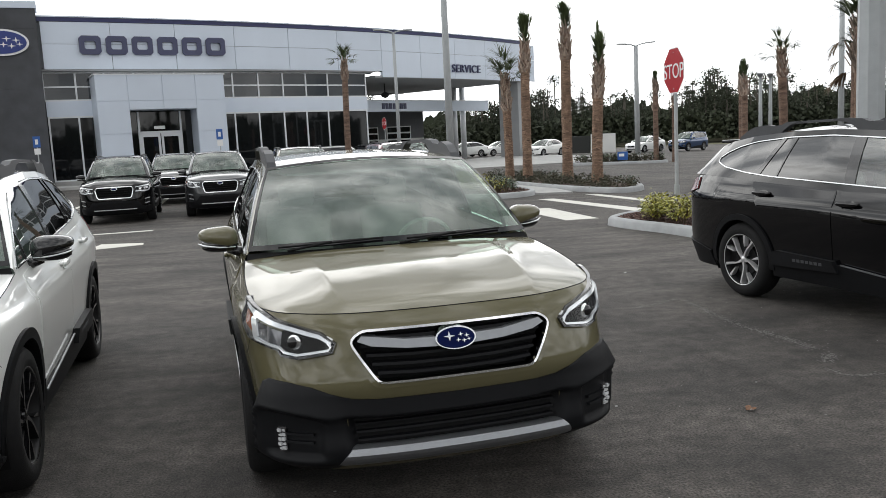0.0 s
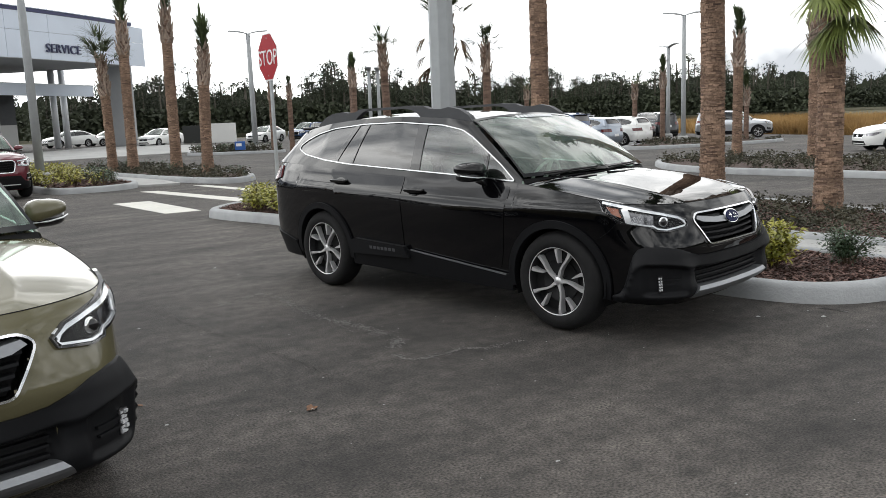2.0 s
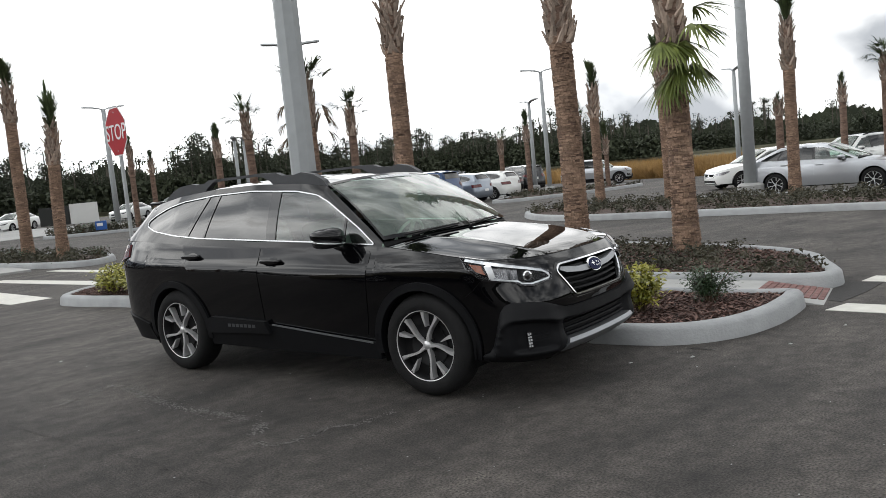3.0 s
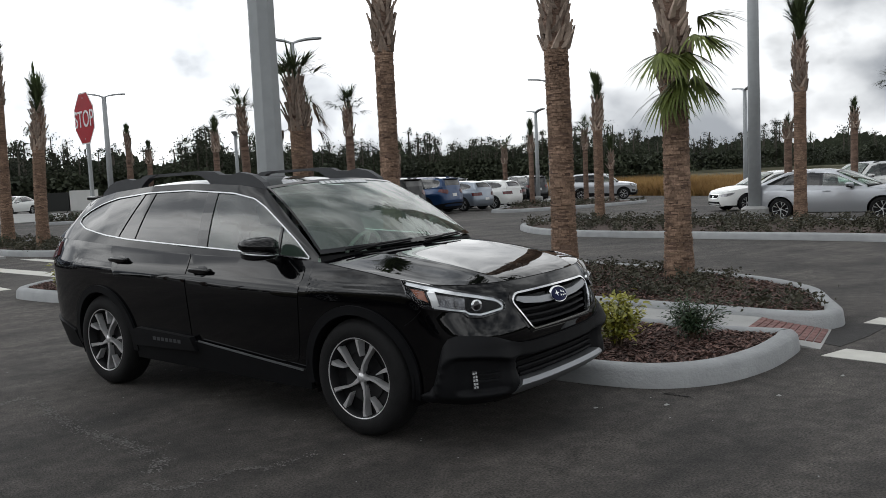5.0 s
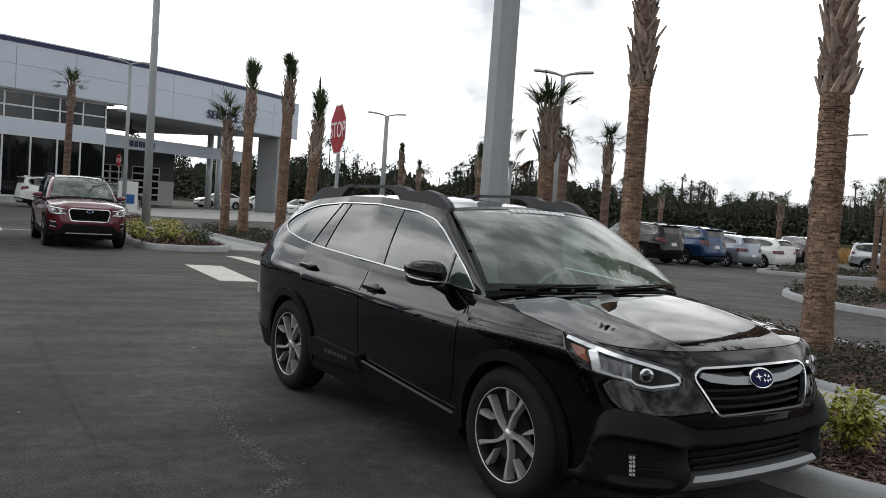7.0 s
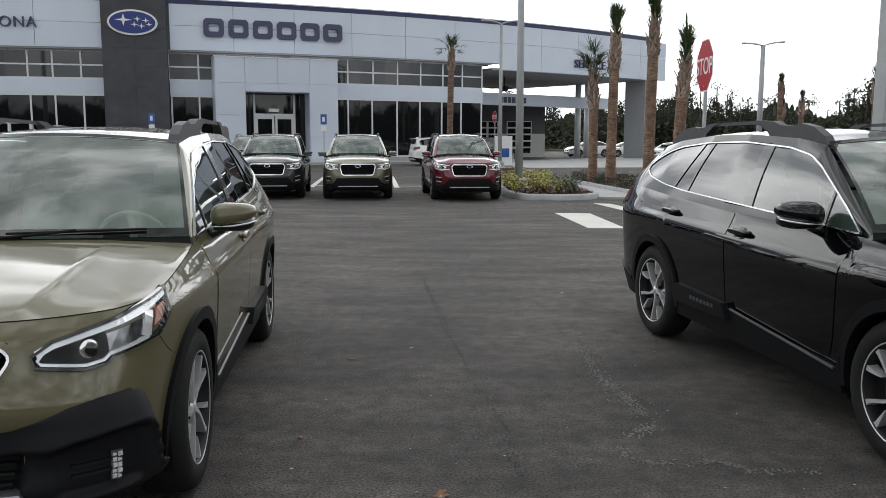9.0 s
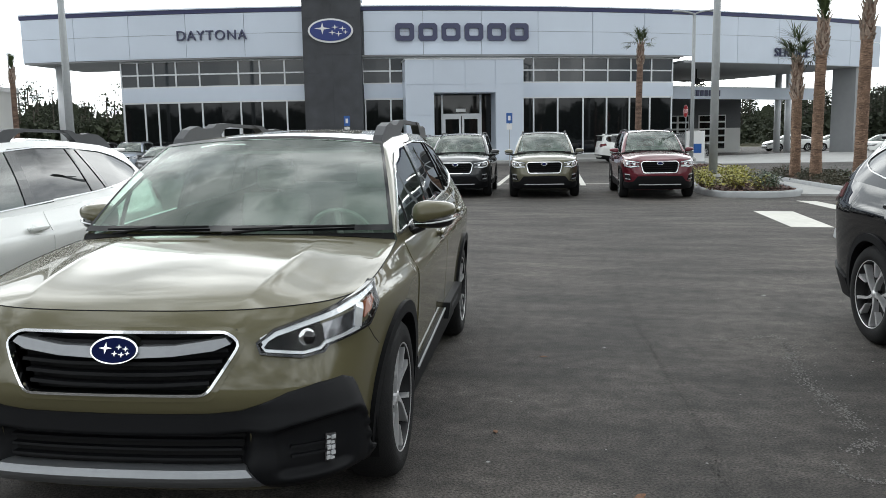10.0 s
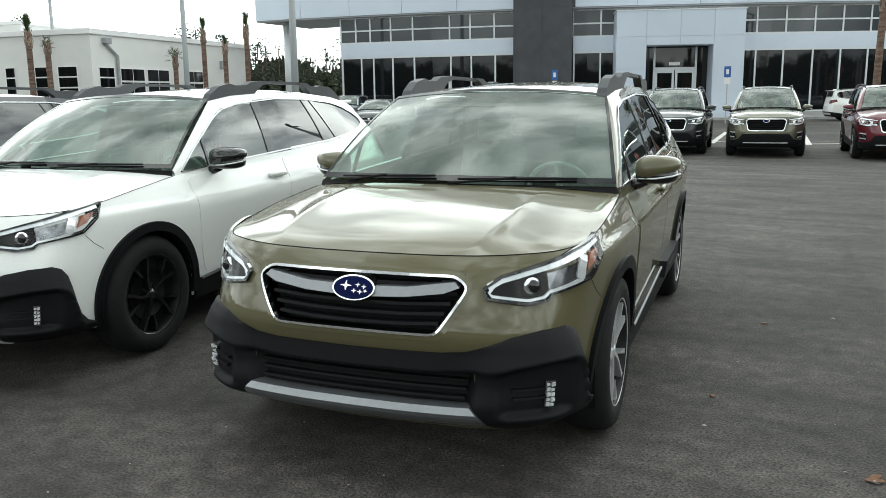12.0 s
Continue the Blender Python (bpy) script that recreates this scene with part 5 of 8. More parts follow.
    # Side glass between its bars, with a bright surround.
    gl = P["glass"]
    for sg in (1, -1):
        def on_side(x, z, w):
            return house(x, z, w, sg)
        cuts = sorted(P["bars"], key=lambda b: -b[0][0])
        lines = [((b[0], Vector((b[1][1], -b[1][0])).normalized()), b[2]) for b in cuts]
        for k in range(len(lines) + 1):
            clips = []
            if k > 0:
                (co, no), wd = lines[k - 1]
                clips.append(((co[0] - no.x * wd / 2, co[1] - no.y * wd / 2), no))
            if k < len(lines):
                (co, no), wd = lines[k]
                clips.append(((co[0] + no.x * wd / 2, co[1] + no.y * wd / 2), -no))
            bm = flat(gl, -0.002, -0.002, 0.06, 0.06, clips)
            if not bm.faces:
                bm.free()
                continue
            front_pane = (P["clad"] and k < 2) or (not P["clad"] and k < 1)
            pane = part("side_window", bend(bm, on_side), SIDE_GLASS if front_pane else PRIVACY_GLASS, car, smooth=True)
            pane.visible_shadow = False
        for co, no, wd in cuts:
            d = Vector((no[1], -no[0])).normalized() * wd / 2
            clips = [((co[0] + d.x, co[1] + d.y), (d.x, d.y)), ((co[0] - d.x, co[1] - d.y), (-d.x, -d.y))]
            bm = flat(gl, -0.012, 0.004, 0.06, 0.06, clips)
            if bm.faces:
                part("window_bar", bend(bm, on_side), GLOSS_BLACK, car)
            else:
                bm.free()
        part("window_surround", bend(ring(denser(rounded(gl, 0.03), 0.05), 0.0085, -0.006, 0.007), on_side), TRIM if P["clad"] or detail else MATT_BLACK, car, "bright window surround")

    # Wheels.
    wheel = build_wheel(P["wheel"], bright)
    for ax in (fa, ra):
        for sg in (1, -1):
            w = empty("wheel")
            w.parent = car
            w.matrix_basis = Matrix.Translation((ax, sg * P["track"], P["wheel"])) @ Matrix.Rotation(0 if sg < 0 else math.pi, 4, "Z") @ Matrix.Rotation(0.4 * ax + 0.3 * sg, 4, "Y")
            for nm, me in wheel.items():
                turns = [2 * math.pi * k / 5 + math.pi / 2 for k in range(5)] if "spoke" in nm else [2 * math.pi * (k + 0.5) / 5 + math.pi / 2 for k in range(5)] if nm == "lug_recess" else [0.0]
                if nm == "lug_recess" and detail < 2:
                    continue
                for a in turns:
                    shared(nm, me, w, Matrix.Rotation(-a, 4, "Y"))
    # Dark wheel wells and floor.
    for ax in (fa, ra):
        for sg in (1, -1):
            bm = bmesh.new()
            arcs = [[bm.verts.new((ax + (R + 0.02) * math.cos(t), sg * y, P["wheel"] + (R + 0.02) * math.sin(t))) for t in np.linspace(-0.35, math.pi + 0.35, 18)] for y in (0.50, 0.86)]
            for i in range(17):
                bm.faces.new((arcs[0][i], arcs[0][i + 1], arcs[1][i + 1], arcs[1][i]))
            bm.faces.new(arcs[0])
            part("wheel_well", bm, MATT_BLACK, car)
    part("floor_pan", a_box(half[-1, 0] + 0.25, -0.62, 0.22, half[0, 0] - 0.25, 0.62, 0.34, bevel=0.03), MATT_BLACK, car)

    # Cabin: dashboard, seats, steering wheel.
    dz = bz - 1.095
    part("dashboard", a_box(bx - 0.6, -0.66, 0.75 + dz, bx + 0.02, 0.66, 1.02 + dz, bevel=0.06), INTERIOR, car, smooth=True)
    for y in (0.36, -0.36):
        bm = bmesh.new()
        box(bm, -0.55, y - 0.25, 0.45, 0.0, y + 0.25, 0.62 + dz, bevel=0.06)
        box(bm, -0.09, y - 0.24, 0.0, 0.07, y + 0.24, 0.66, Matrix.Translation((-0.48, 0, 0.56 + dz)) @ Matrix.Rotation(-0.28, 4, "Y"), bevel=0.06)
        box(bm, -0.06, y - 0.13, 0.68, 0.05, y + 0.13, 0.86, Matrix.Translation((-0.48, 0, 0.56 + dz)) @ Matrix.Rotation(-0.24, 4, "Y"), bevel=0.04)
        part("front_seat", bm, INTERIOR, car, smooth=True)
    bm = bmesh.new()
    box(bm, -1.5, -0.62, 0.45, -0.95, 0.62, 0.66 + dz, bevel=0.06)
    box(bm, -1.62, -0.62, 0.6, -1.42, 0.62, 1.22 + dz, bevel=0.06)
    part("rear_seat", bm, INTERIOR, car, smooth=True)
    part("headliner", a_box(roof_x[0] + 0.25, -0.5, tz - 0.045, tx - 0.12, 0.5, tz - 0.03), INTERIOR, car)
    if detail:
        bm = bmesh.new()
        m = Matrix.Translation((bx - 0.72, 0.36, 0.99 + dz)) @ Matrix.Rotation(radians(-65), 4, "Y")
        tube(bm, [m @ Vector((0.185 * math.cos(t), 0.185 * math.sin(t), 0)) for t in np.linspace(0, 2 * math.pi, 25)], 0.014, 6, False)
        tube(bm, [m @ Vector((-0.18, 0, 0)), m @ Vector((0.18, 0, 0))], 0.02, 6)
        tube(bm, [m @ Vector((0, 0, 0)), m @ Vector((0, 0, -0.25))], 0.035, 8)
        part("steering_wheel", bm, INTERIOR, car)
        bm = bmesh.new()
        blob(bm, (tx + 0.07, 0, tz - 0.10), (0.02, 0.12, 0.035))
        part("rear_view_mirror", bm, MATT_BLACK, car, smooth=True)

    # Doors laid on the body, with handles.
    s0 = s_of(0.98)
    lf, lr = (fa - R - 0.075), (ra + R + 0.07)
    front_door = [(s_of(0.985), top(0.985) - 0.03), (s_of(0.96), 0.80), (s_of(min(0.93, lf)), 0.52), (s_of(min(0.90, lf - 0.02)), 0.40), (s_of(-0.17), 0.40), (s_of(-0.175), top(-0.17) + 0.0), (s_of(0.5), top(0.5) + 0.0)]
    rear_door = [(s_of(-0.183), 0.40), (s_of(lr + 0.02), 0.40), (s_of(lr - 0.0), 0.56), (s_of(ra + 0.30), P["wheel"] + 0.43), (s_of(ra + 0.18), top(ra) - 0.12), (s_of(ra + 0.10), top(ra + 0.1) + 0.0), (s_of(-0.7), top(-0.7) + 0.0), (s_of(-0.186), top(-0.186) + 0.0)]
    for sg in (1, -1):
        for d, hx, hz in ((front_door, -0.02, top(0) - 0.10), (rear_door, ra + 0.29, top(-1) - 0.09)):
            door = part("door", bend(flat([(sg * a, b) for a, b in rounded(d, 0.03)], -0.02, 0.004, 0.05, 0.06), hull), body_paint, car, smooth=False)
            door.data.shade_smooth()
            mod = door.modifiers.new("edges", "EDGE_SPLIT")
            mod.split_angle = radians(35)
            if detail:
                p = hull(sg * s_of(hx), hz, 0.036)
                bm = bmesh.new()
                blob(bm, p, (0.115, 0.014, 0.019), 3)
                tube(bm, [hull(sg * s_of(hx + 0.09), hz, -0.01), hull(sg * s_of(hx + 0.09), hz, 0.03)], 0.014, 6)
                tube(bm, [hull(sg * s_of(hx - 0.09), hz, -0.01), hull(sg * s_of(hx - 0.09), hz, 0.03)], 0.014, 6)
                part("handle", bm, body_paint, door, smooth=True)
                skin("handle_cup", [(sg * (s_of(hx) + 0.075 * math.cos(t)), hz - 0.006 + 0.036 * math.sin(t)) for t in np.linspace(0, 2 * math.pi, 14, endpoint=False)], 0.003, 0.006, body_paint, door)

    # Door mirrors.
    mz, mx = (1.125 if P["clad"] else 1.0) + (0.02 if P["style"] == "boxed" else 0), 0.68 if P["style"] == "hexagon" else 0.60
    for sg in (1, -1):
        mir = empty("door_mirror")
        mir.parent = car
        bm = bmesh.new()
        blob(bm, (mx, sg * 0.955, mz + 0.015), (0.085, 0.115, 0.072), 2.7, 10, 18)
        for v in bm.verts:
            v.co.x -= 0.25 * (abs(v.co.y) - 0.955) + 0.05 * (v.co.z - mz)
            v.co.z = mz + 0.06 + (max(v.co.z, mz - 0.028) - mz - 0.06) * (1 - 0.42 * max(0, (abs(v.co.y) - 0.9) / 0.17))
        part("cap", bm, body_paint if front_paint is None else front_paint, mir, smooth=True)
        bm = bmesh.new()
        blob(bm, (mx - 0.004, sg * 0.95, mz - 0.022), (0.078, 0.108, 0.045), 2.6, 8, 16)
        for v in bm.verts:
            v.co.x -= 0.25 * (abs(v.co.y) - 0.955)
        tube(bm, [(mx + 0.02, sg * 0.80, mz - 0.085), (mx + 0.01, sg * 0.90, mz - 0.05)], [0.035, 0.025], 8)
        part("foot", bm, GLOSS_BLACK, mir, smooth=True)
        bm = bmesh.new()
        tube(bm, [(mx + 0.078, sg * 0.86, mz - 0.035), (mx + 0.076, sg * 0.95, mz - 0.033), (mx + 0.048, sg * 1.03, mz - 0.022), (mx + 0.0, sg * 1.068, mz - 0.012)], [0.003, 0.005, 0.0055, 0.004], 6)
        part("turn_signal", bm, LAMP_BRIGHT, mir, "silver signal strip", smooth=True)

    # Front: grille, lamps, bumper.
    zs = P["style"]
    if zs == "slim":
        skin("grille", grille, -0.05, -0.045, MATT_BLACK)
        skin_ring("grille_frame", grille, 0.018, -0.01, 0.012, CHROME)
        skin("badge", [(0.055 * math.cos(t), 0.585 + 0.035 * math.sin(t)) for t in np.linspace(0, 2 * math.pi, 18, endpoint=False)], 0, 0.02, CHROME)
        skin("headlamp", [(0.46, 0.66), (0.50, 0.58), (0.80, 0.60), (1.02, 0.69), (1.05, 0.735), (0.75, 0.70)], -0.01, 0.010, LAMP_CHROME, mirror=True)
        skin("lower_grille", [(-0.5, 0.26), (0.5, 0.26), (0.42, 0.40), (-0.42, 0.40)], -0.01, 0.006, MATT_BLACK)
        skin("tail_lamp", [(length[-1] - 0.95, 0.74), (length[-1] - 0.35, 0.74), (length[-1] - 0.40, 0.90), (length[-1] - 1.0, 0.88)], -0.01, 0.012, TAIL_RED, mirror=True, lab="red tail lamp")
        skin("plate", [(length[-1] - 0.16, 0.52), (length[-1], 0.52), (length[-1], 0.64), (length[-1] - 0.16, 0.64)], 0.0, 0.012, WHITE_PAINT, mirror=True, lab="blank pale plate")
        return car
    up = 0.0 if zs == "hexagon" else 0.012
    skin("grille_back", grille, -0.075, -0.07, MATT_BLACK)
    gz = sum(b for a, b in grille) / len(grille)
    inner = denser(rounded(grille, 0.03), 0.03)
    bm = bmesh.new()
    loops = [[bm.verts.new(hull(a * (1 + 0.055 * k), gz + (b - gz) * (1 + 0.19 * k), 0.0022)) for a, b in inner] for k in (0, 0.5, 1.0)]
    for lo, hi in zip(loops, loops[1:]):
        for i in range(len(lo)):
            bm.faces.new((lo[i], lo[(i + 1) % len(lo)], hi[(i + 1) % len(lo)], hi[i]))
    part("grille_surround", bm, body_paint, car, smooth=True)
    for k in range(5 if detail == 2 else 4):
        z = 0.668 + up + (0.037 if detail == 2 else 0.055) * k
        w = 0.33 + 0.62 * (z - up - 0.638)
        skin("grille_bar", [(-w, z), (-w * 0.5, z - 0.008), (0, z - 0.010), (w * 0.5, z - 0.008), (w, z), (w, z + 0.012), (w * 0.5, z + 0.004), (0, z + 0.002), (-w * 0.5, z + 0.004), (-w, z + 0.012)], -0.06, -0.02, CLADDING)
    skin_ring("grille_frame", rounded(grille, 0.03), 0.0098 if zs == "hexagon" else 0.020, -0.02, 0.010, CHROME, lab="chrome grille frame")
    if zs == "hexagon":
        for sg in (1, -1):
            wing = [(0.07, 0.765), (0.22, 0.772), (0.37, 0.79), (0.432, 0.812), (0.412, 0.832), (0.35, 0.825), (0.22, 0.808), (0.07, 0.804)]
            skin("grille_wing", [(sg * a, b) for a, b in wing], -0.05, 0.012, SATIN, lab="satin silver wing bar", cut=0.03)
    bz0 = 0.795 if zs == "hexagon" else 0.868
    oval = [(math.cos(t), math.sin(t)) for t in np.linspace(0, 2 * math.pi, 32, endpoint=False)]
    badge = skin("badge", [((0.092 if zs == "hexagon" else 0.075) * a, bz0 + (0.047 if zs == "hexagon" else 0.036) * b) for a, b in oval], -0.03, 0.022, CHROME, cut=0.04)[0]
    skin("badge_field", [((0.084 if zs == "hexagon" else 0.062) * a, bz0 + (0.041 if zs == "hexagon" else 0.027) * b) for a, b in oval], 0.0, 0.026, BADGE_BLUE, badge, cut=0.04)
    if detail == 2:
        for a, b, r in ((-0.03, 0.008, 0.02), (0.022, 0.012, 0.010), (0.048, 0.006, 0.010), (0.008, -0.010, 0.010), (0.034, -0.013, 0.010), (0.056, -0.009, 0.008)):
            o = [((r if k % 2 == 0 else r * 0.28) * math.cos(k * math.pi / 4) * 1.3 + a, (r if k % 2 == 0 else r * 0.28) * math.sin(k * math.pi / 4) + b + bz0) for k in range(8)]
            skin("badge_spark", o, 0.02, 0.029, CHROME, badge, cut=1)
    # Headlamps: dark housing, bright bracket, lens, amber marker, clear cover.
    if zs == "hexagon":
        lamp = [(0.60, 0.852), (0.528, 0.81), (0.54, 0.776), (0.69, 0.753), (0.775, 0.760), (0.80, 0.782), (1.03, 0.815), (1.13, 0.890), (1.19, 0.966), (0.95, 0.928), (0.72, 0.880)]
        bracket = [([(0.545, 0.815), (0.60, 0.841), (0.72, 0.868), (0.95, 0.913), (1.15, 0.949)], 0.023), ([(0.990, 0.910), (0.968, 0.865), (0.955, 0.820)], 0.040),
                   ([(0.965, 0.816), (0.88, 0.798), (0.81, 0.788), (0.795, 0.784)], 0.018), ([(0.80, 0.795), (0.765, 0.772), (0.70, 0.764), (0.56, 0.783), (0.548, 0.795), (0.575, 0.825)], 0.009)]
        marker = [(1.00, 0.845), (1.06, 0.868), (1.12, 0.918), (1.03, 0.905)]
        eye = (0.72, 0.815)
    else:
        lamp = [(0.50, 0.905), (0.50, 0.80), (0.72, 0.765), (0.95, 0.79), (1.06, 0.90), (1.12, 0.965), (0.85, 0.950)]
        bracket = [([(0.50, 0.80), (0.72, 0.787), (0.92, 0.812), (1.0, 0.90)], 0.030), ([(0.50, 0.895), (0.70, 0.915), (0.95, 0.935)], 0.022), ([(0.60, 0.85), (0.66, 0.85)], 0.05), ([(0.80, 0.865), (0.87, 0.87)], 0.05)]
        marker = [(0.98, 0.85), (1.02, 0.86), (1.08, 0.94), (1.03, 0.94)]
        eye = (0.68, 0.855)
    for sg in (1, -1):
        hl = skin("headlamp", [(sg * a, b) for a, b in lamp], -0.02, 0.004, MATT_BLACK, lab="clear headlamp with bright bracket")[0]
        skin("reflector", [(sg * a, b) for a, b in ((eye[0] + 0.07, eye[1] - 0.020), (eye[0] + 0.22, eye[1] - 0.004), (eye[0] + 0.235, eye[1] + 0.07), (eye[0] + 0.07, eye[1] + 0.042))], 0.0, 0.007, LAMP_CHROME, hl)
        for o, wide in bracket:
            o2 = [(sg * a, b) for a, b in o]
            part("light_bar", bend(ring(denser(o2, 0.03, False), wide, 0.0, 0.013, False), hull), LAMP_BRIGHT, hl)
        skin("marker", [(sg * a, b) for a, b in marker], 0.0, 0.010, AMBER, hl)
        p, q = hull(sg * eye[0], eye[1], 0.0), hull(sg * eye[0], eye[1], 0.016)
        bm = bmesh.new()
        tube(bm, [p, p.lerp(q, 0.7), q], [0.034, 0.034, 0.026], 16)
        part("projector", bm, CHROME, hl, smooth=True)
        bm = bmesh.new()
        blob(bm, q, (0.014, 0.028, 0.028), 2, 8, 14)
        part("projector_lens", bm, GLOSS_BLACK, hl, smooth=True)
        skin_ring("lamp_trim", [(sg * a, b) for a, b in lamp], 0.009, 0.0, 0.017, GLOSS_BLACK, hl)
        cover = part("cover", bend(flat([(sg * a, b) for a, b in lamp], 0.018, 0.018, 0.05), hull), LENS_GLASS, hl, smooth=True)
        cover.visible_shadow = False
    # Black lower bumper with its side pods, slats, fog lamps and bright skid plate.
    clad = [(0, 0.245), (0.55, 0.245), (0.80, 0.25), (0.98, 0.262), (1.065, 0.275), (1.065, 0.312), (1.02, 0.328), (0.99, 0.37), (0.965, 0.45), (0.945, 0.53), (0.925, 0.595), (0.895, 0.636), (0.85, 0.654), (0.74, 0.652), (0.63, 0.634), (0.54, 0.600), (0.46, 0.576), (0.36, 0.566), (0, 0.563)]
    if zs == "boxed":
        clad = [(0, 0.245), (0.55, 0.245), (0.80, 0.25), (1.02, 0.275), (1.075, 0.36), (1.04, 0.42), (0.75, 0.41), (0.62, 0.44), (0.52, 0.56), (0, 0.57)]
    if zs == "boxed":
        skin("front_cladding", [(-a, b) for a, b in reversed(clad[1:])] + clad[0:], -0.02, 0.03, CLADDING, cut=0.04, cross=0.05, smooth=True, lab="black plastic lower bumper")
        skin("lower_grille", [(-0.44, 0.385), (0.44, 0.385), (0.40, 0.515), (-0.40, 0.515)], 0.025, 0.0325, MATT_BLACK)
        skin("skid_plate", [(-0.50, 0.345), (0.50, 0.345), (0.49, 0.368), (-0.49, 0.368)], 0.0, 0.046, LAMP_BRIGHT, lab="thin bright strip across the bumper", cut=0.04)
    else:
        brow = [(a, b) for a, b in clad if b > 0.33]
        brow_a, brow_b = [a for a, b in reversed(brow)], [b for a, b in reversed(brow)]

        def ease(v, lo, hi):
            v = min(max((v - lo) / (hi - lo), 0.0), 1.0)
            return v * v * (3 - 2 * v)

        def proud(a, z):
            """How far the bumper's plastic stands out: a brow that slopes to a crease, pockets for the fog lamps, the opening in the middle, a lip below."""
            a = abs(a)
            d = float(np.interp(a, brow_a, brow_b)) - z
            pod = ease(a, 0.44, 0.62)
            crease = 0.074 + 0.034 * pod
            out = 0.012 + (0.022 + 0.040 * pod) * min(max(d / crease, 0.0), 1.0)
            under = ease(d, crease - 0.004, crease + 0.030)
            pocket = ease(a, 0.56, 0.61) * (1 - ease(a, 0.81, 0.875)) * ease(z, 0.318, 0.352)
            opening = (1 - ease(a, 0.455 + 0.2 * (z - 0.37), 0.49 + 0.2 * (z - 0.37))) * ease(z, 0.340, 0.352)
            out -= under * (0.014 + 0.036 * pocket + 0.060 * opening)
            return out - 0.05 * (1 - ease(z, 0.245, 0.315))

        rim = [(-a, b) for a, b in reversed(clad[1:])] + clad
        ob = part("front_cladding", bend(flat(rim, 0.0, 1.0, 0.016, 0.008), lambda a, b, w: hull(a, b, proud(a, b) if w > 0.5 else -0.05)), CLADDING, car, "black plastic lower bumper", True)
        ob.modifiers.new("edges", "EDGE_SPLIT").split_angle = radians(75)
        skin("lower_grille", [(-0.45, 0.362), (0.45, 0.362), (0.472, 0.478), (-0.472, 0.478)], -0.05, -0.038, MATT_BLACK)
        for k in range(3):
            z, w = 0.385 + 0.033 * k, 0.452 + 0.006 * k
            skin("slat", [(-w, z), (w, z), (w, z + 0.009), (-w, z + 0.009)], -0.04, -0.006, CLADDING)
        skid = [(-0.535, 0.290), (-0.515, 0.280), (-0.30, 0.284), (-0.28, 0.278), (0.28, 0.278), (0.30, 0.284), (0.515, 0.280), (0.535, 0.290), (0.472, 0.366), (-0.472, 0.366)]
        ob = part("skid_plate", bend(flat(skid, 0.0, 1.0, 0.05, 0.0157), lambda a, b, w: hull(a, b, (0.036 + 0.65 * (0.366 - b) if b > 0.337 else 0.0549 - 0.55 * (0.337 - b)) if w > 0.5 else -0.03)), SATIN, car, "satin silver skid plate")
        skin_ring("panel_seam", [(1.045, 0.800), (1.10, 0.745), (1.16, 0.705)], 0.0028, -0.004, 0.0012, MATT_BLACK, mirror=True, closed=False)
    for sg in (1, -1):
        if zs == "boxed":
            pod = skin("fog_pocket", [(sg * p, q) for p, q in ((0.68, 0.46), (0.94, 0.47), (0.99, 0.63), (0.76, 0.60))], 0.0, 0.012, MATT_BLACK)[0]
            for z in (0.475, 0.585):
                skin("trim_bar", [(sg * p, q) for p, q in ((0.72, z), (0.93, z + 0.012), (0.93, z + 0.034), (0.73, z + 0.018))], 0.008, 0.022, LAMP_BRIGHT, pod, lab="bright trim bar")
            skin("fog_lamp", [(sg * (0.81 + 0.045 * math.cos(t)), 0.54 + 0.04 * math.sin(t)) for t in np.linspace(0, 2 * math.pi, 12, endpoint=False)], 0.0, 0.018, LAMP_CHROME, pod)
            continue
        for z in (0.395, 0.428):
            skin("pocket_rib", [(sg * a, b) for a, b in ((0.625, z), (0.745, z), (0.745, z + 0.010), (0.625, z + 0.010))], 0.0, 0.042, CLADDING)
        def forward(a, b, w):
            return hull(a, b, w + 0.55 * (abs(a) - 0.758))

        fog = part("fog_lamp", bend(flat([(sg * a, b) for a, b in ((0.742, 0.358), (0.772, 0.355), (0.778, 0.462), (0.748, 0.460))], 0.0, 0.040, 0.02), forward), LAMP_CHROME, car, "upright clear fog lamp")
        for k in range(10):
            a0, z0 = (0.745 if k % 2 else 0.759) + 0.0006 * k, 0.362 + 0.0195 * (k // 2)
            part("fog_cell", bend(flat([(sg * a, b) for a, b in ((a0, z0), (a0 + 0.010, z0 + 0.003), (a0 + 0.011, z0 + 0.015 - 0.005 * (k % 3 == 0)), (a0 + 0.001, z0 + 0.013))], 0.032, 0.043 + 0.003 * (k % 3), 1), forward), LAMP_BRIGHT, fog)
    # Arch and sill cladding.
    for ax, a0, a1 in ((fa, -0.18, math.pi + 0.22), (ra, -0.22, math.pi + 0.12)):
        sx = s_of(ax)
        o = [(sx + (R + 0.028) * math.cos(t), P["wheel"] + (R + 0.028) * math.sin(t)) for t in np.linspace(a0, a1, 40)]
        skin_ring("arch_cladding", o, 0.056, -0.03, 0.020, CLADDING, mirror=True, closed=False)
    sf, sr = s_of(fa - R - 0.03), s_of(ra + R + 0.03)
    s_mid = s_of(-0.10)
    skin("sill_cladding", [(sf, 0.24), (sr, 0.26), (sr, 0.47), (s_mid, 0.455), (sf + 0.03, 0.365), (sf, 0.44)], -0.03, 0.024, CLADDING, mirror=True, smooth=True)
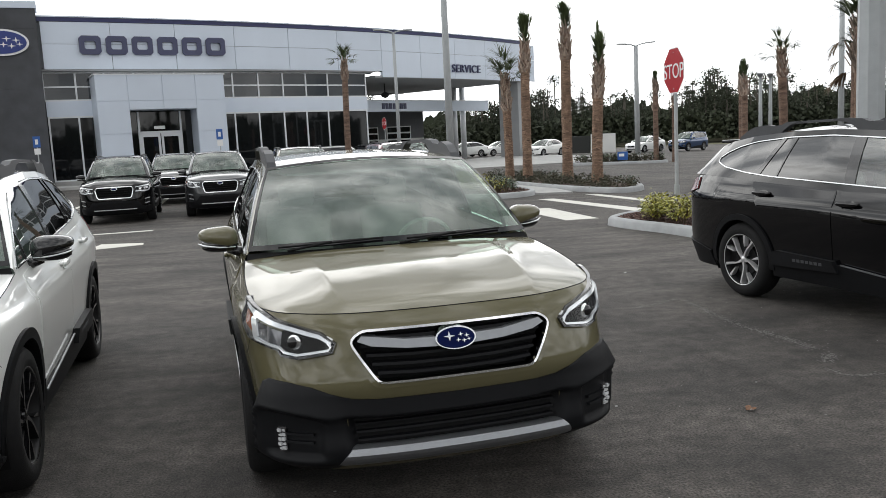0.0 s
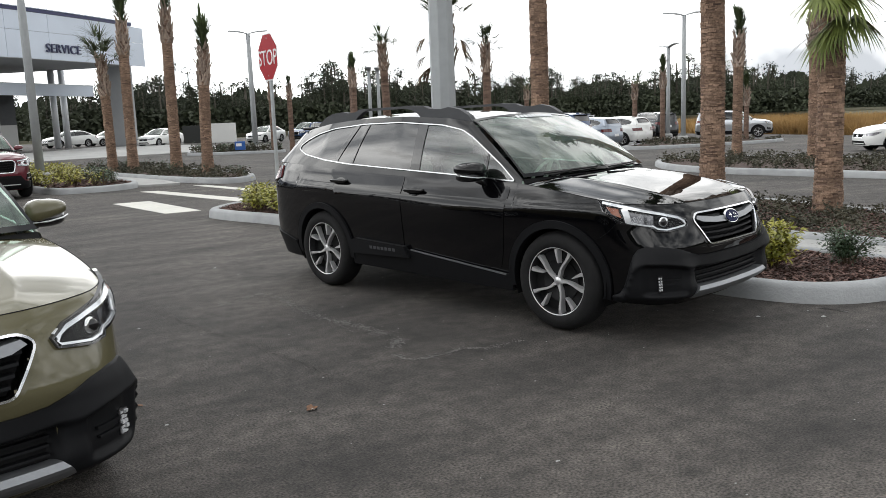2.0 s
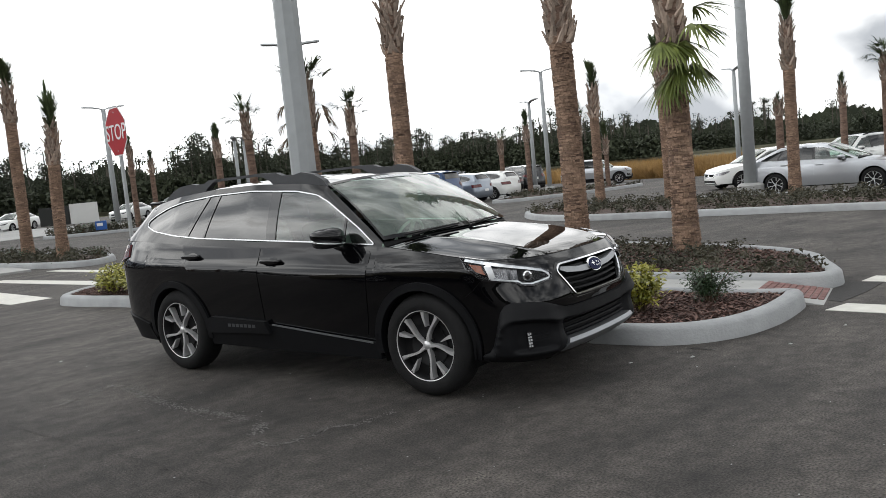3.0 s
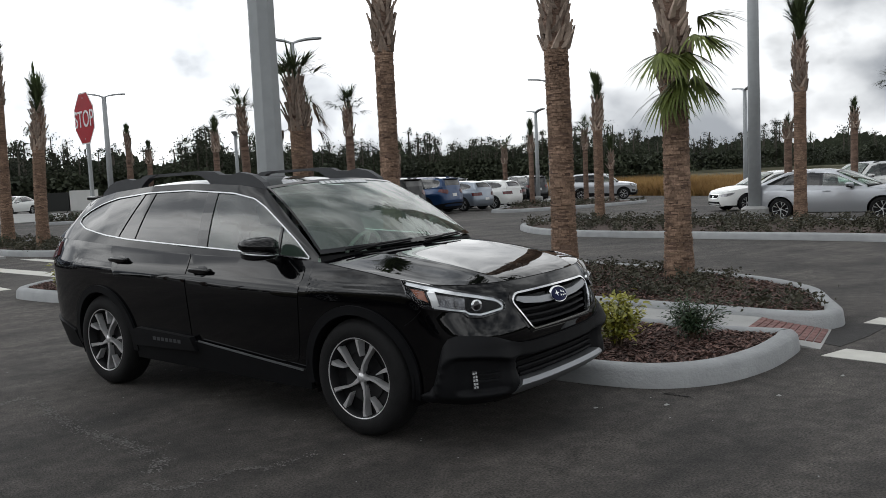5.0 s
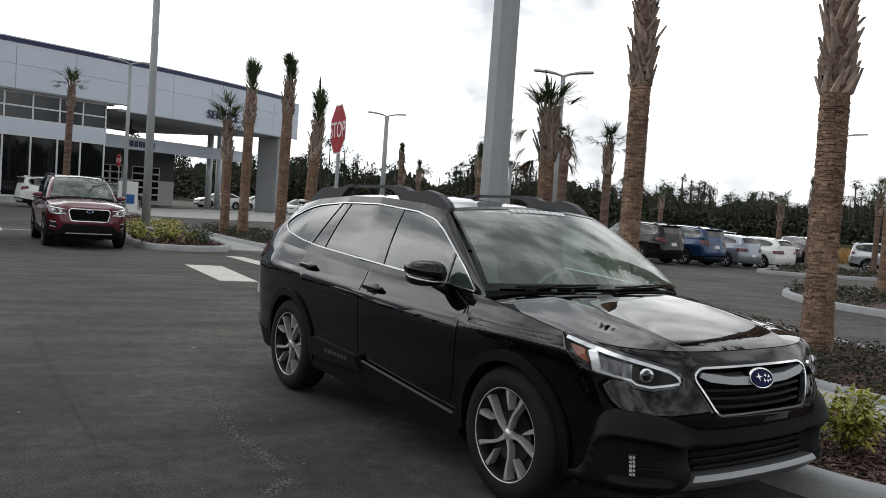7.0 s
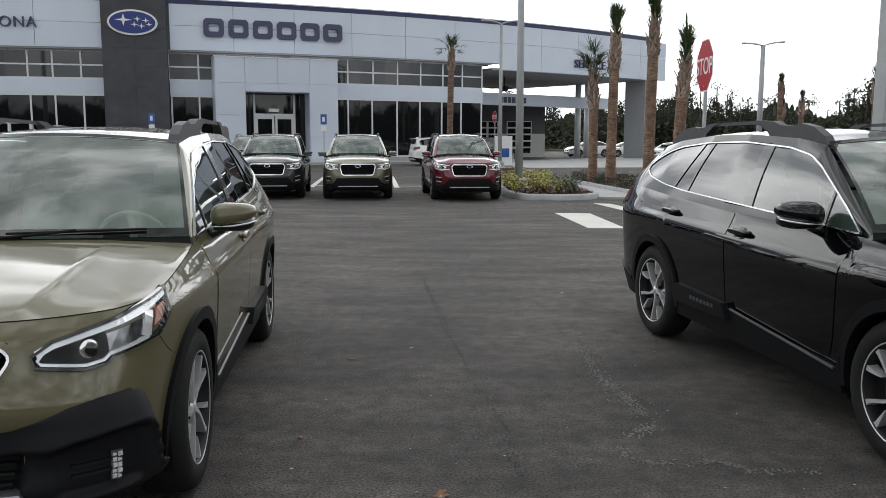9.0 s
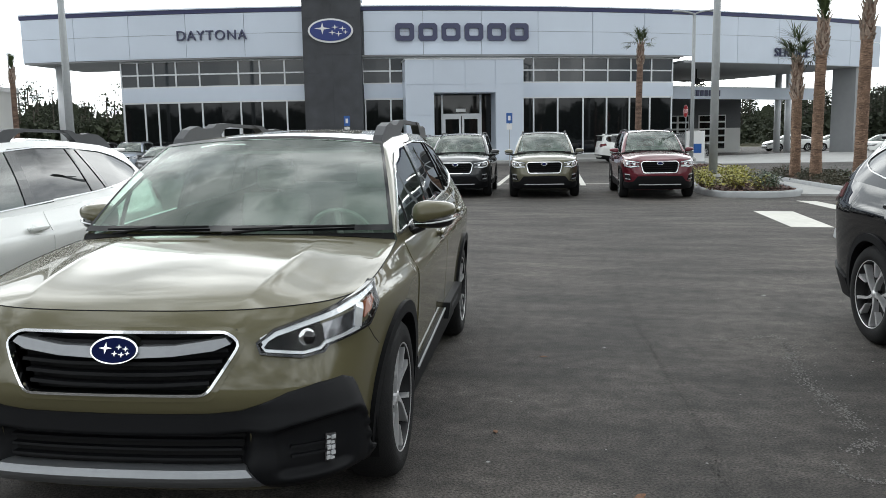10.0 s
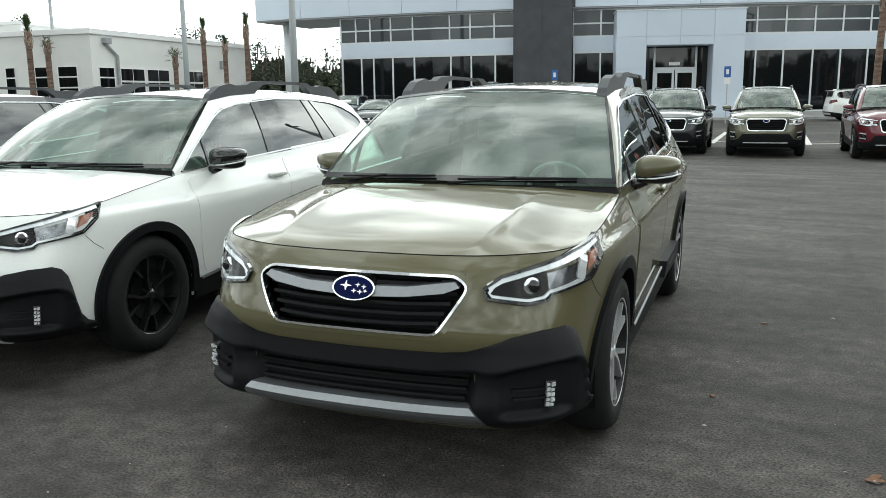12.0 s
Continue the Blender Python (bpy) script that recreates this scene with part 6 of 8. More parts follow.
    if detail == 2:
        skin("sill_strip", [(sf + 0.05, 0.358), (s_mid - 0.02, 0.455), (s_mid - 0.02, 0.466), (sf + 0.05, 0.370)], 0.02, 0.030, SATIN, mirror=True, lab="slim silver sill strip")
        pad = [(s_mid, 0.39), (sr - 0.03, 0.37), (sr - 0.02, 0.485), (sr - 0.10, 0.51), (s_mid + 0.05, 0.485)]
        for sg in (1, -1):
            blk = skin("sill_block", [(sg * a, b) for a, b in pad], 0.0, 0.05, CLADDING)[0]
            for k in range(7):
                a = s_mid + 0.16 + 0.05 * k
                skin("name_bar", [(sg * a, 0.432), (sg * (a + 0.035), 0.432), (sg * (a + 0.035), 0.458), (sg * a, 0.458)], 0.045, 0.052, RAIL_GREY, blk)
    # Rear: lamps, bumper, plate.
    L = length[-1]
    skin("tail_lamp", [(L - 1.05, 1.02), (L - 0.52, 0.90), (L - 0.42, 1.0), (L - 0.48, 1.10), (L - 1.0, 1.13)], -0.01, 0.016, TAIL_RED, mirror=True, lab="red tail lamp")
    skin("rear_cladding", [(L - 1.35, 0.24), (L, 0.24), (L, 0.50), (L - 0.5, 0.50), (L - 1.1, 0.44), (L - 1.3, 0.40)], -0.02, 0.018, CLADDING, mirror=True)
    skin("plate", [(L - 0.16, 0.78), (L, 0.78), (L, 0.92), (L - 0.16, 0.92)], 0.0, 0.012, WHITE_PAINT, mirror=True, lab="blank pale plate")
    spoil = bmesh.new()
    r = rim_line(roof_x[0])
    box(spoil, roof_x[0] - 0.13, -r.y + 0.02, r.z + 0.008, roof_x[0] + 0.05, r.y - 0.02, r.z + 0.04, bevel=0.012)
    part("roof_spoiler", spoil, body_paint, car, smooth=True)
    # Roof rails on long feet.
    if P["rails"]:
        for sg in (1, -1):
            def on_rail(x, h, w):
                q = rim_line(min(x, tx))
                return Vector((x, sg * (q.y - 0.035 + w), q.z + h))
            rail = empty("roof_rail")
            rail.parent = car
            if zs == "hexagon":
                shapes = (("front_foot", [(0.42, -0.01), (0.37, 0.045), (0.27, 0.084), (0.14, 0.090), (0.06, 0.072), (-0.08, 0.070), (-0.15, 0.092), (-0.34, 0.092), (-0.44, 0.086), (-0.40, 0.066), (-0.30, 0.058), (-0.22, 0.022), (-0.18, -0.01)], 0.055),
                          ("bar", [(-0.25, 0.066), (-1.05, 0.066), (-1.05, 0.088), (-0.25, 0.088)], 0.04),
                          ("rear_foot", [(-0.84, 0.088), (-0.96, 0.064), (-1.06, 0.02), (-1.08, -0.01), (-1.74, -0.01), (-1.70, 0.03), (-1.58, 0.072), (-1.46, 0.090), (-1.28, 0.092), (-1.20, 0.074), (-1.08, 0.074), (-1.02, 0.092)], 0.055))
            else:
                shapes = (("front_foot", [(0.15, -0.01), (0.10, 0.04), (-0.1, 0.05), (-0.1, -0.01)], 0.04), ("bar", [(0.10, 0.03), (-1.85, 0.03), (-1.85, 0.055), (0.10, 0.055)], 0.03),
                          ("rear_foot", [(-1.7, -0.01), (-1.7, 0.05), (-1.85, 0.045), (-1.92, -0.01)], 0.04))
            for nm, o, w in shapes:
                part(nm, bend(flat(o, -w / 2, w / 2, 0.08), on_rail), RAIL_GREY, rail)
        bm = bmesh.new()
        fin_x = roof_x[0] + 0.18
        q = rim_line(fin_x)
        prism(bm, [(fin_x - 0.08, -0.02), (fin_x + 0.09, -0.006), (fin_x + 0.09, 0.006), (fin_x - 0.08, 0.02)], q.z + P["crown"] - 0.01, q.z + P["crown"] + 0.05)
        part("antenna_fin", bm, body_paint, car)
    # Wipers.
    if detail:
        for u0, u1 in ((0.06, 0.78), (-0.80, -0.10)):
            bm = bmesh.new()
            tube(bm, [screen(u0 + (u1 - u0) * k / 6, 0.002 + 0.022 * (k / 6), 0.018) for k in range(7)], [0.006] * 7, 6)
            tube(bm, [screen(u0 * 0.9 - 0.05 if u0 > 0 else u0 + 0.06, -0.03, 0.016), screen((u0 + u1) / 2, 0.013, 0.024)], 0.007, 6)
            part("wiper", bm, MATT_BLACK, car, smooth=True)
    return car


def repaint(thing, old, fresh):
    """Gives a copied car its own paint."""
    for o in thing.children_recursive:
        if o.type == "MESH":
            for slot in o.material_slots:
                if slot.material == old:
                    slot.link = "OBJECT"
                    slot.material = fresh
    return thing


def at_axles(hx, hy, x, y):
    """A car's pose from its heading and the middle of its axles."""
    k = math.hypot(hx, hy)
    return facing(hx, hy, x - 0.0575 * hx / k, y - 0.0575 * hy / k, ground_z(x))


green_car = build_car(OUTBACK, OLIVE, "metallic olive green estate car with black cladding", "estate_car")
green_car.matrix_world = at_axles(0.152, -0.989, 0.105, 5.92)
black_car = repaint(copy_thing(green_car, at_axles(0.221, -0.975, 4.925, 6.59)), OLIVE, BLACK)
tagged(black_car, "glossy black estate car beside the planted bed")
for k in range(10):  # plain blocks for the sticker along the top of its windscreen
    (bx, by, bz), (tx, ty, tz) = OUTBACK["screen"]
    u = -0.42 + 0.085 * k
    q = 1 - u * u
    x, z = bx + (tx - bx) * 0.925 + q * 0.058, bz + 0.012 + (tz - bz) * 0.925 + q * 0.036 + 0.0047
    part("sticker_block", a_box(-0.019, -0.0195, 0, 0.019, 0.0195, 0.004, Matrix.Translation((x + 0.006, -u * 0.578, z + 0.009)) @ Matrix.Rotation(radians(30), 4, "Y")), SHADE_BAND, black_car)
white_car = repaint(copy_thing(green_car, at_axles(0.167, -0.986, -2.755, 5.72)), OLIVE, WHITE)
tagged(white_car, "white estate car with black wheels and black mirrors")
grey_car = repaint(copy_thing(green_car, at_axles(0.167, -0.986, -5.58, 5.25)), OLIVE, GREY)
tagged(grey_car, "dark grey estate car at the end of the row")


def swap(thing, old, fresh):
    return repaint(thing, old, fresh)


swap(white_car, MACHINED, GLOSS_BLACK)
for o in white_car.children_recursive:
    if o.name.startswith("cap"):
        o.material_slots[0].link, o.material_slots[0].material = "OBJECT", GLOSS_BLACK

red_suv = build_car(FORESTER, RED, "crimson compact off-road car in the front row", "suv", detail=1)
red_suv.matrix_world = at_axles(0.16, -0.987, 1.62, 24.05)
sedan = build_car(SEDAN, SILVER, "silver saloon parked behind the planted bed", "saloon_car", detail=1)
sedan.matrix_world = at_axles(0.16, -0.987, 25.6, 11.8)
hatch = build_car(HATCH, WHITE, "small white hatchback in the far car park", "hatchback", detail=1)
hatch.matrix_world = at_axles(-0.2, 0.98, 31.3, 33.0)
for hx, hy, x, y, pt, lab in ((0.16, -0.987, -1.22, 24.25, SAGE, "pale olive compact off-road car in the front row"), (0.16, -0.987, -3.55, 24.25, GREY, "dark grey compact off-road car in the front row"),
                              (0.16, -0.987, -6.05, 23.7, BLACK, "black compact off-road car in the front row"), (0.16, -0.987, -5.95, 30.5, GREY, "dark compact off-road car behind the front row"),
                              (0.93, 0.36, 0.0, 51.5, WHITE, "white compact off-road car before the showroom"), (0.6, 0.8, 2.6, 59.0, BLACK, "black off-road car under the service canopy"),
                              (-0.2, 0.98, 26.0, 31.9, BLUE, "blue compact off-road car in the far car park"), (-0.2, 0.98, 23.3, 31.3, BLACK, "black off-road car in the far car park"),
                              (0.2, 0.98, 39.4, 38.3, GREY, "dark off-road car in the far car park"), (0.63, -0.775, 44.1, 35.3, SILVER, "silver off-road car near the dry grass"),
                              (-0.9, 0.4, 36.0, 15.5, WHITE, "white off-road car behind the saloons"), (-0.9, 0.4, 38.5, 11.0, SILVER, "silver off-road car behind the saloons"),
                              (-0.8, -0.6, 30.6, 71.8, BLUE, "blue off-road car near the woods"), (0.35, -0.93, -27.2, 41.5, STEEL, "grey-blue off-road car before the showroom"),
                              (0.35, -0.93, -30.4, 42.5, GREY, "dark off-road car before the showroom"), (-0.2, 0.98, 37.0, 43.6, SILVER, "silver off-road car in the far car park")):
    tagged(repaint(copy_thing(red_suv, at_axles(hx, hy, x, y)), RED, pt), lab, group="parked off-road cars")
tagged(red_suv, group="parked off-road cars")
for hx, hy, x, y, pt, lab in ((-0.8, 0.5, 31.3, 17.0, WHITE, "white saloon parked facing the drive"), (-0.75, -0.66, 17.4, 71.5, WHITE, "white saloon on the drive by the canopy"), (-0.8, -0.6, 27.1, 73.1, WHITE, "white saloon near the woods"),
                              (-0.9, -0.4, 11.6, 80.0, WHITE, "white saloon far behind the canopy"), (-0.9, -0.4, 15.6, 83.0, WHITE, "white saloon far behind the canopy"), (0.4, -0.92, -20.4, 34.5, GREY, "dark saloon before the showroom"),
                              (0.2, 0.98, 36.4, 37.3, BLACK, "black saloon in the far car park"), (-0.9, 0.4, 31.5, 9.0, SILVER, "silver saloon behind the planted bed")):
    tagged(repaint(copy_thing(sedan, at_axles(hx, hy, x, y)), SILVER, pt), lab, group="parked saloons")
tagged(sedan, group="parked saloons")
tagged(repaint(copy_thing(hatch, at_axles(-0.2, 0.98, 28.7, 32.45)), WHITE, STEEL), "small steel-blue hatchback in the far car park", group="parked hatchbacks")
tagged(hatch, group="parked hatchbacks")

# ---- signs and lamps ----
stop_board = None


def stop_sign(x, y, facing_deg, z=2.62, base=0.1):
    """An octagonal stop sign on a steel post; facing_deg: the way its face looks, from +x."""
    thing = tagged(empty("stop_sign", Matrix.Translation((x, y, base)) @ Matrix.Rotation(radians(facing_deg + 90), 4, "Z")), "red octagonal stop sign on a galvanised steel post", "sign", "stop signs")
    c = z - base
    part("post", a_box(-0.03, 0.0, -0.1, 0.03, 0.045, c + 0.36, bevel=0.006), GALV, thing)
    part("anchor", a_box(-0.04, -0.008, -0.1, 0.04, 0.055, 0.6, bevel=0.005), GALV, thing)
    up = Matrix.Translation((0, 0, c)) @ Matrix.Rotation(radians(90), 4, "X")
    def octagon(r):
        return [(r / math.cos(math.pi / 8) * math.cos(math.pi / 8 + k * math.pi / 4), r / math.cos(math.pi / 8) * math.sin(math.pi / 8 + k * math.pi / 4)) for k in range(8)]
    bm = bmesh.new()
    prism(bm, octagon(0.38), 0.002, 0.006, up)
    board = part("board", bm, WHITE_PAINT, thing, "white-edged sign board")
    bm = bmesh.new()
    prism(bm, octagon(0.36), 0.006, 0.009, up)
    part("field", bm, SIGN_RED, board, "red reflective face")
    lettering("STOP", 0.25, 0.006, WHITE_PAINT, board, pose(0, -0.0125, c - 0.125) @ Matrix.Diagonal((0.92, 1, 1, 1)), spacing=1.0)
    for s in (0.3, -0.3):
        part("bolt", tube(bmesh.new(), [(0, -0.006, c + s), (0, -0.014, c + s)], 0.012, 8), GALV, board)
    return thing


stop_sign(5.62, 13.85, 183)
stop_sign(2.75, 55.2, 200, z=3.0)
for x, y in ((-6.6, 46.4), (-15.2, 44.0)):
    acc = tagged(empty("parking_sign", Matrix.Translation((x, y, 0))), "small blue accessible-parking sign on a thin post", "sign", "accessible parking signs")
    part("post", a_box(-0.025, 0, 0, 0.025, 0.03, 2.9), GALV, acc)
    part("board", a_box(-0.17, -0.02, 2.35, 0.17, 0, 2.9), SIGN_SKY, acc)
    part("panel", a_box(-0.15, -0.02, 2.0, 0.15, 0, 2.3), WHITE_PAINT, acc)
    part("symbol", a_box(-0.07, -0.026, 2.5, 0.07, -0.02, 2.75), WHITE_PAINT, acc)


def lamp_pole(x, y, h, turn, r=0.1, heads=2, base=0.0):
    """A car-park lamp: a tapered pole on a foot with flat swept heads."""
    thing = tagged(empty("car_park_lamp", Matrix.Translation((x, y, base + ground_z(x))) @ Matrix.Rotation(radians(turn), 4, "Z")), "tall grey car-park lamp with flat swept heads", "street lamp", "car park lamps")
    part("pole", tube(bmesh.new(), [(0, 0, -0.1), (0, 0, h * 0.5), (0, 0, h)], [r, r * 0.85, r * 0.7], 12), POLE_GREY, thing, smooth=True)
    part("foot", tube(bmesh.new(), [(0, 0, -0.1), (0, 0, 0.35), (0, 0, 0.42)], [r * 2.1, r * 2.1, r * 1.6], 14), CONCRETE, thing)
    for sg in ((1, -1) if heads == 2 else (1,)):
        bm = bmesh.new()
        prof = [(0.05, -0.05, 0.10), (0.25, 0.02, 0.12), (0.55, 0.075, 0.17), (0.95, 0.10, 0.17), (1.05, 0.10, 0.10)]
        rows = []
        for a, zz, w in prof:
            rows.append([bm.verts.new((sg * a, yy, h + zz + dz)) for yy, dz in ((-w, 0), (w, 0), (w * 0.8, 0.06), (-w * 0.8, 0.06))])
        for p, q in zip(rows, rows[1:]):
            for k in range(4):
                bm.faces.new((p[k], p[(k + 1) % 4], q[(k + 1) % 4], q[k]))
        bm.faces.new(rows[0]), bm.faces.new(rows[-1])
        part("head", bm, POLE_GREY, thing)
    return thing


big = tagged(empty("concrete_pole", Matrix.Translation((6.40, 9.72, 0.1))), "thick pale grey square pole in the bed", "pole")
bm = bmesh.new()
tube(bm, [(0, 0, -0.1), (0, 0, 5), (0, 0, 10)], [0.168, 0.150, 0.132], 8)
part("shaft", bm, POLE_GREY, big)
part("cover", tube(bmesh.new(), [(0, 0, -0.1), (0, 0, 0.12), (0, 0, 0.16)], [0.27, 0.27, 0.20], 8), POLE_GREY, big)
for x, y, h, turn, r in ((3.34, 26.1, 8.2, 80, 0.125), (3.0, 45.1, 7.5, 10, 0.11), (16.4, 45.4, 6.45, -15, 0.16), (17.0, 27.1, 6.55, -30, 0.11), (24.4, 13.7, 10.0, 60, 0.19), (40.7, 23.3, 5.6, 60, 0.13),
                         (33.6, 30.1, 6.4, -40, 0.13), (38.0, 35.2, 5.4, 70, 0.13), (23.2, 44.5, 4.5, 60, 0.12), (24.0, 44.9, 4.5, 60, 0.12), (-23.9, 32.7, 9.5, 40, 0.19), (-32.6, 34.1, 8.0, 40, 0.16), (-42.4, 33.2, 8.0, 20, 0.12)):
    lamp_pole(x, y, h, turn, r)
stand = tagged(empty("sign_stand", facing(0.2, -0.98, 3.25, 49.0)), "blue and white standing notice by the drive", "notice")
part("panel", a_box(-0.06, -0.5, 0.1, 0.06, 0.5, 1.75, bevel=0.02), WHITE_PAINT, stand)
part("face", a_box(0.06, -0.32, 0.55, 0.075, 0.32, 1.05), SIGN_SKY, stand)
part("base", a_box(-0.25, -0.5, 0, 0.25, 0.5, 0.1, bevel=0.02), GALV, stand)
stand = tagged(empty("sign_stand", facing(-0.3, -0.95, 14.9, 43.6, 0.1)), "small blue and white notice in the shrubs", "notice")
part("panel", a_box(-0.04, -0.27, 0.05, 0.04, 0.27, 0.5, bevel=0.01), SIGN_SKY, stand)
part("stripe", a_box(0.04, -0.2, 0.25, 0.05, 0.08, 0.4), WHITE_PAINT, stand)
bin_store = tagged(empty("bin_enclosure", facing(-0.3, -0.95, 24.5, 81.4, -0.3)), "dark and white walled bin enclosure by the woods", "enclosure")
part("dark_wall", a_box(-2, -2.4, 0, 2, 0.0, 1.75), material("enclosure_dark", (0.03, 0.032, 0.03), 0.8), bin_store)
part("white_wall", a_box(-2, 0.12, 0, 2, 2.5, 1.9), WHITE_WALL, bin_store)

# ---- plants ----
TRUNK = material("palm_trunk", (0.10, 0.058, 0.042), 0.95, vary=0.6, scale=14, bump=1.0, bump_scale=26, second=(0.30, 0.20, 0.15), stretch=4.5, big=2.5)
BOOT = material("palm_boot", (0.30, 0.235, 0.19), 0.9, vary=0.45, scale=14, bump=0.5, bump_scale=40, spread=0.15)
FROND = material("palm_frond", (0.064, 0.088, 0.034), 0.6, vary=0.5, scale=3, spread=0.2)
FROND_FRESH = material("palm_frond_fresh", (0.105, 0.15, 0.025), 0.55, vary=0.45, scale=5, second=(0.20, 0.24, 0.05))
FROND_DEAD = material("palm_frond_dead", (0.13, 0.09, 0.058), 0.9, vary=0.4, scale=6)
LEAF_DARK = material("shrub_leaf", (0.022, 0.05, 0.020), 0.5, vary=0.5, scale=11, second=(0.05, 0.09, 0.035))
LEAF_YELLOW = material("shrub_leaf_yellow", (0.06, 0.11, 0.012), 0.5, vary=0.4, scale=14, second=(0.52, 0.47, 0.06))
LEAF_COVER = material("groundcover_leaf", (0.030, 0.040, 0.018), 0.7, vary=0.5, scale=7, second=(0.085, 0.075, 0.045))
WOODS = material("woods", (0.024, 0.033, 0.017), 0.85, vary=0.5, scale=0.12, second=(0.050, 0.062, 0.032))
WOODS_BARK = material("woods_bark", (0.09, 0.08, 0.065), 0.9, vary=0.4, scale=2)
GRASS_DRY = material("dry_grass", (0.30, 0.165, 0.05), 0.9, vary=0.4, scale=0.8, second=(0.48, 0.31, 0.12))
CHIP = material("bark_chip", (0.060, 0.030, 0.024), 0.9, vary=0.5, scale=60, second=(0.19, 0.115, 0.095))
TWIG = material("twig", (0.10, 0.07, 0.045), 0.9)
rnd = random.Random(7)


def tint_pieces(mat, lo, hi):
    """Gives each loose piece of a mesh its own shade."""
    n, l = mat.node_tree.nodes, mat.node_tree.links
    b = n["Principled BSDF"]
    geo, span, hsv = n.new("ShaderNodeNewGeometry"), n.new("ShaderNodeMapRange"), n.new("ShaderNodeHueSaturation")
    span.inputs["To Min"].default_value, span.inputs["To Max"].default_value = lo, hi
    l.new(geo.outputs["Random Per Island"], span.inputs["Value"])
    l.new(span.outputs["Result"], hsv.inputs["Value"])
    l.new(b.inputs["Base Color"].links[0].from_socket, hsv.inputs["Color"])
    l.new(hsv.outputs["Color"], b.inputs["Base Color"])
    return mat


BARK = tint_pieces(material("palm_bark", (0.27, 0.168, 0.116), 0.95, vary=0.5, scale=34, bump=0.7, bump_scale=70, second=(0.46, 0.315, 0.225)), 0.70, 1.22)
tint_pieces(CHIP, 0.35, 1.7)
tint_pieces(BOOT, 0.55, 1.35)
tint_pieces(FROND, 0.6, 1.6)


def blade(verts, faces, p, d, up, length, width, droop, cuts=3):
    """A thin drooping leaf blade."""
    side = d.cross(up)
    if side.length < 1e-4:
        side = d.cross(Vector((1, 0, 0)))
    side.normalize()
    base = len(verts)
    q = p.copy()
    for k in range(cuts + 1):
        t = k / cuts
        w = width * (1 - t) ** 0.6 * (0.45 + 1.3 * t if t < 0.4 else 1)
        verts.extend((tuple(q - side * w / 2), tuple(q + side * w / 2)))
        d = (d + Vector((0, 0, -droop / cuts))).normalized()
        q = q + d * length / cuts
    for k in range(cuts):
        a = base + 2 * k
        faces.append((a, a + 1, a + 3, a + 2))


def fan_frond(verts, faces, p, d, petiole, radius, n, spread, droop):
    """A fan leaf: stalk and pleated blades in a half circle."""
    up = Vector((0, 0, 1))
    blade(verts, faces, p, d, up, petiole, 0.03, droop * 0.3, 2)
    q = p + d * petiole + Vector((0, 0, -droop * 0.1 * petiole))
    side = d.cross(up)
    side = side.normalized() if side.length > 1e-3 else Vector((1, 0, 0))
    for k in range(n):
        a = (k / (n - 1) - 0.5) * spread
        e = (d * math.cos(a) + side * math.sin(a)).normalized()
        blade(verts, faces, q, e, up, radius * (1 - 0.25 * abs(a) / spread) * rnd.uniform(0.85, 1.1), radius * 0.075, droop * rnd.uniform(0.6, 1.3))


def py_mesh(name, verts, faces, mat):
    me = bpy.data.meshes.new(name)
    me.from_pydata(verts, [], faces)
    me.materials.append(mat)
    return me


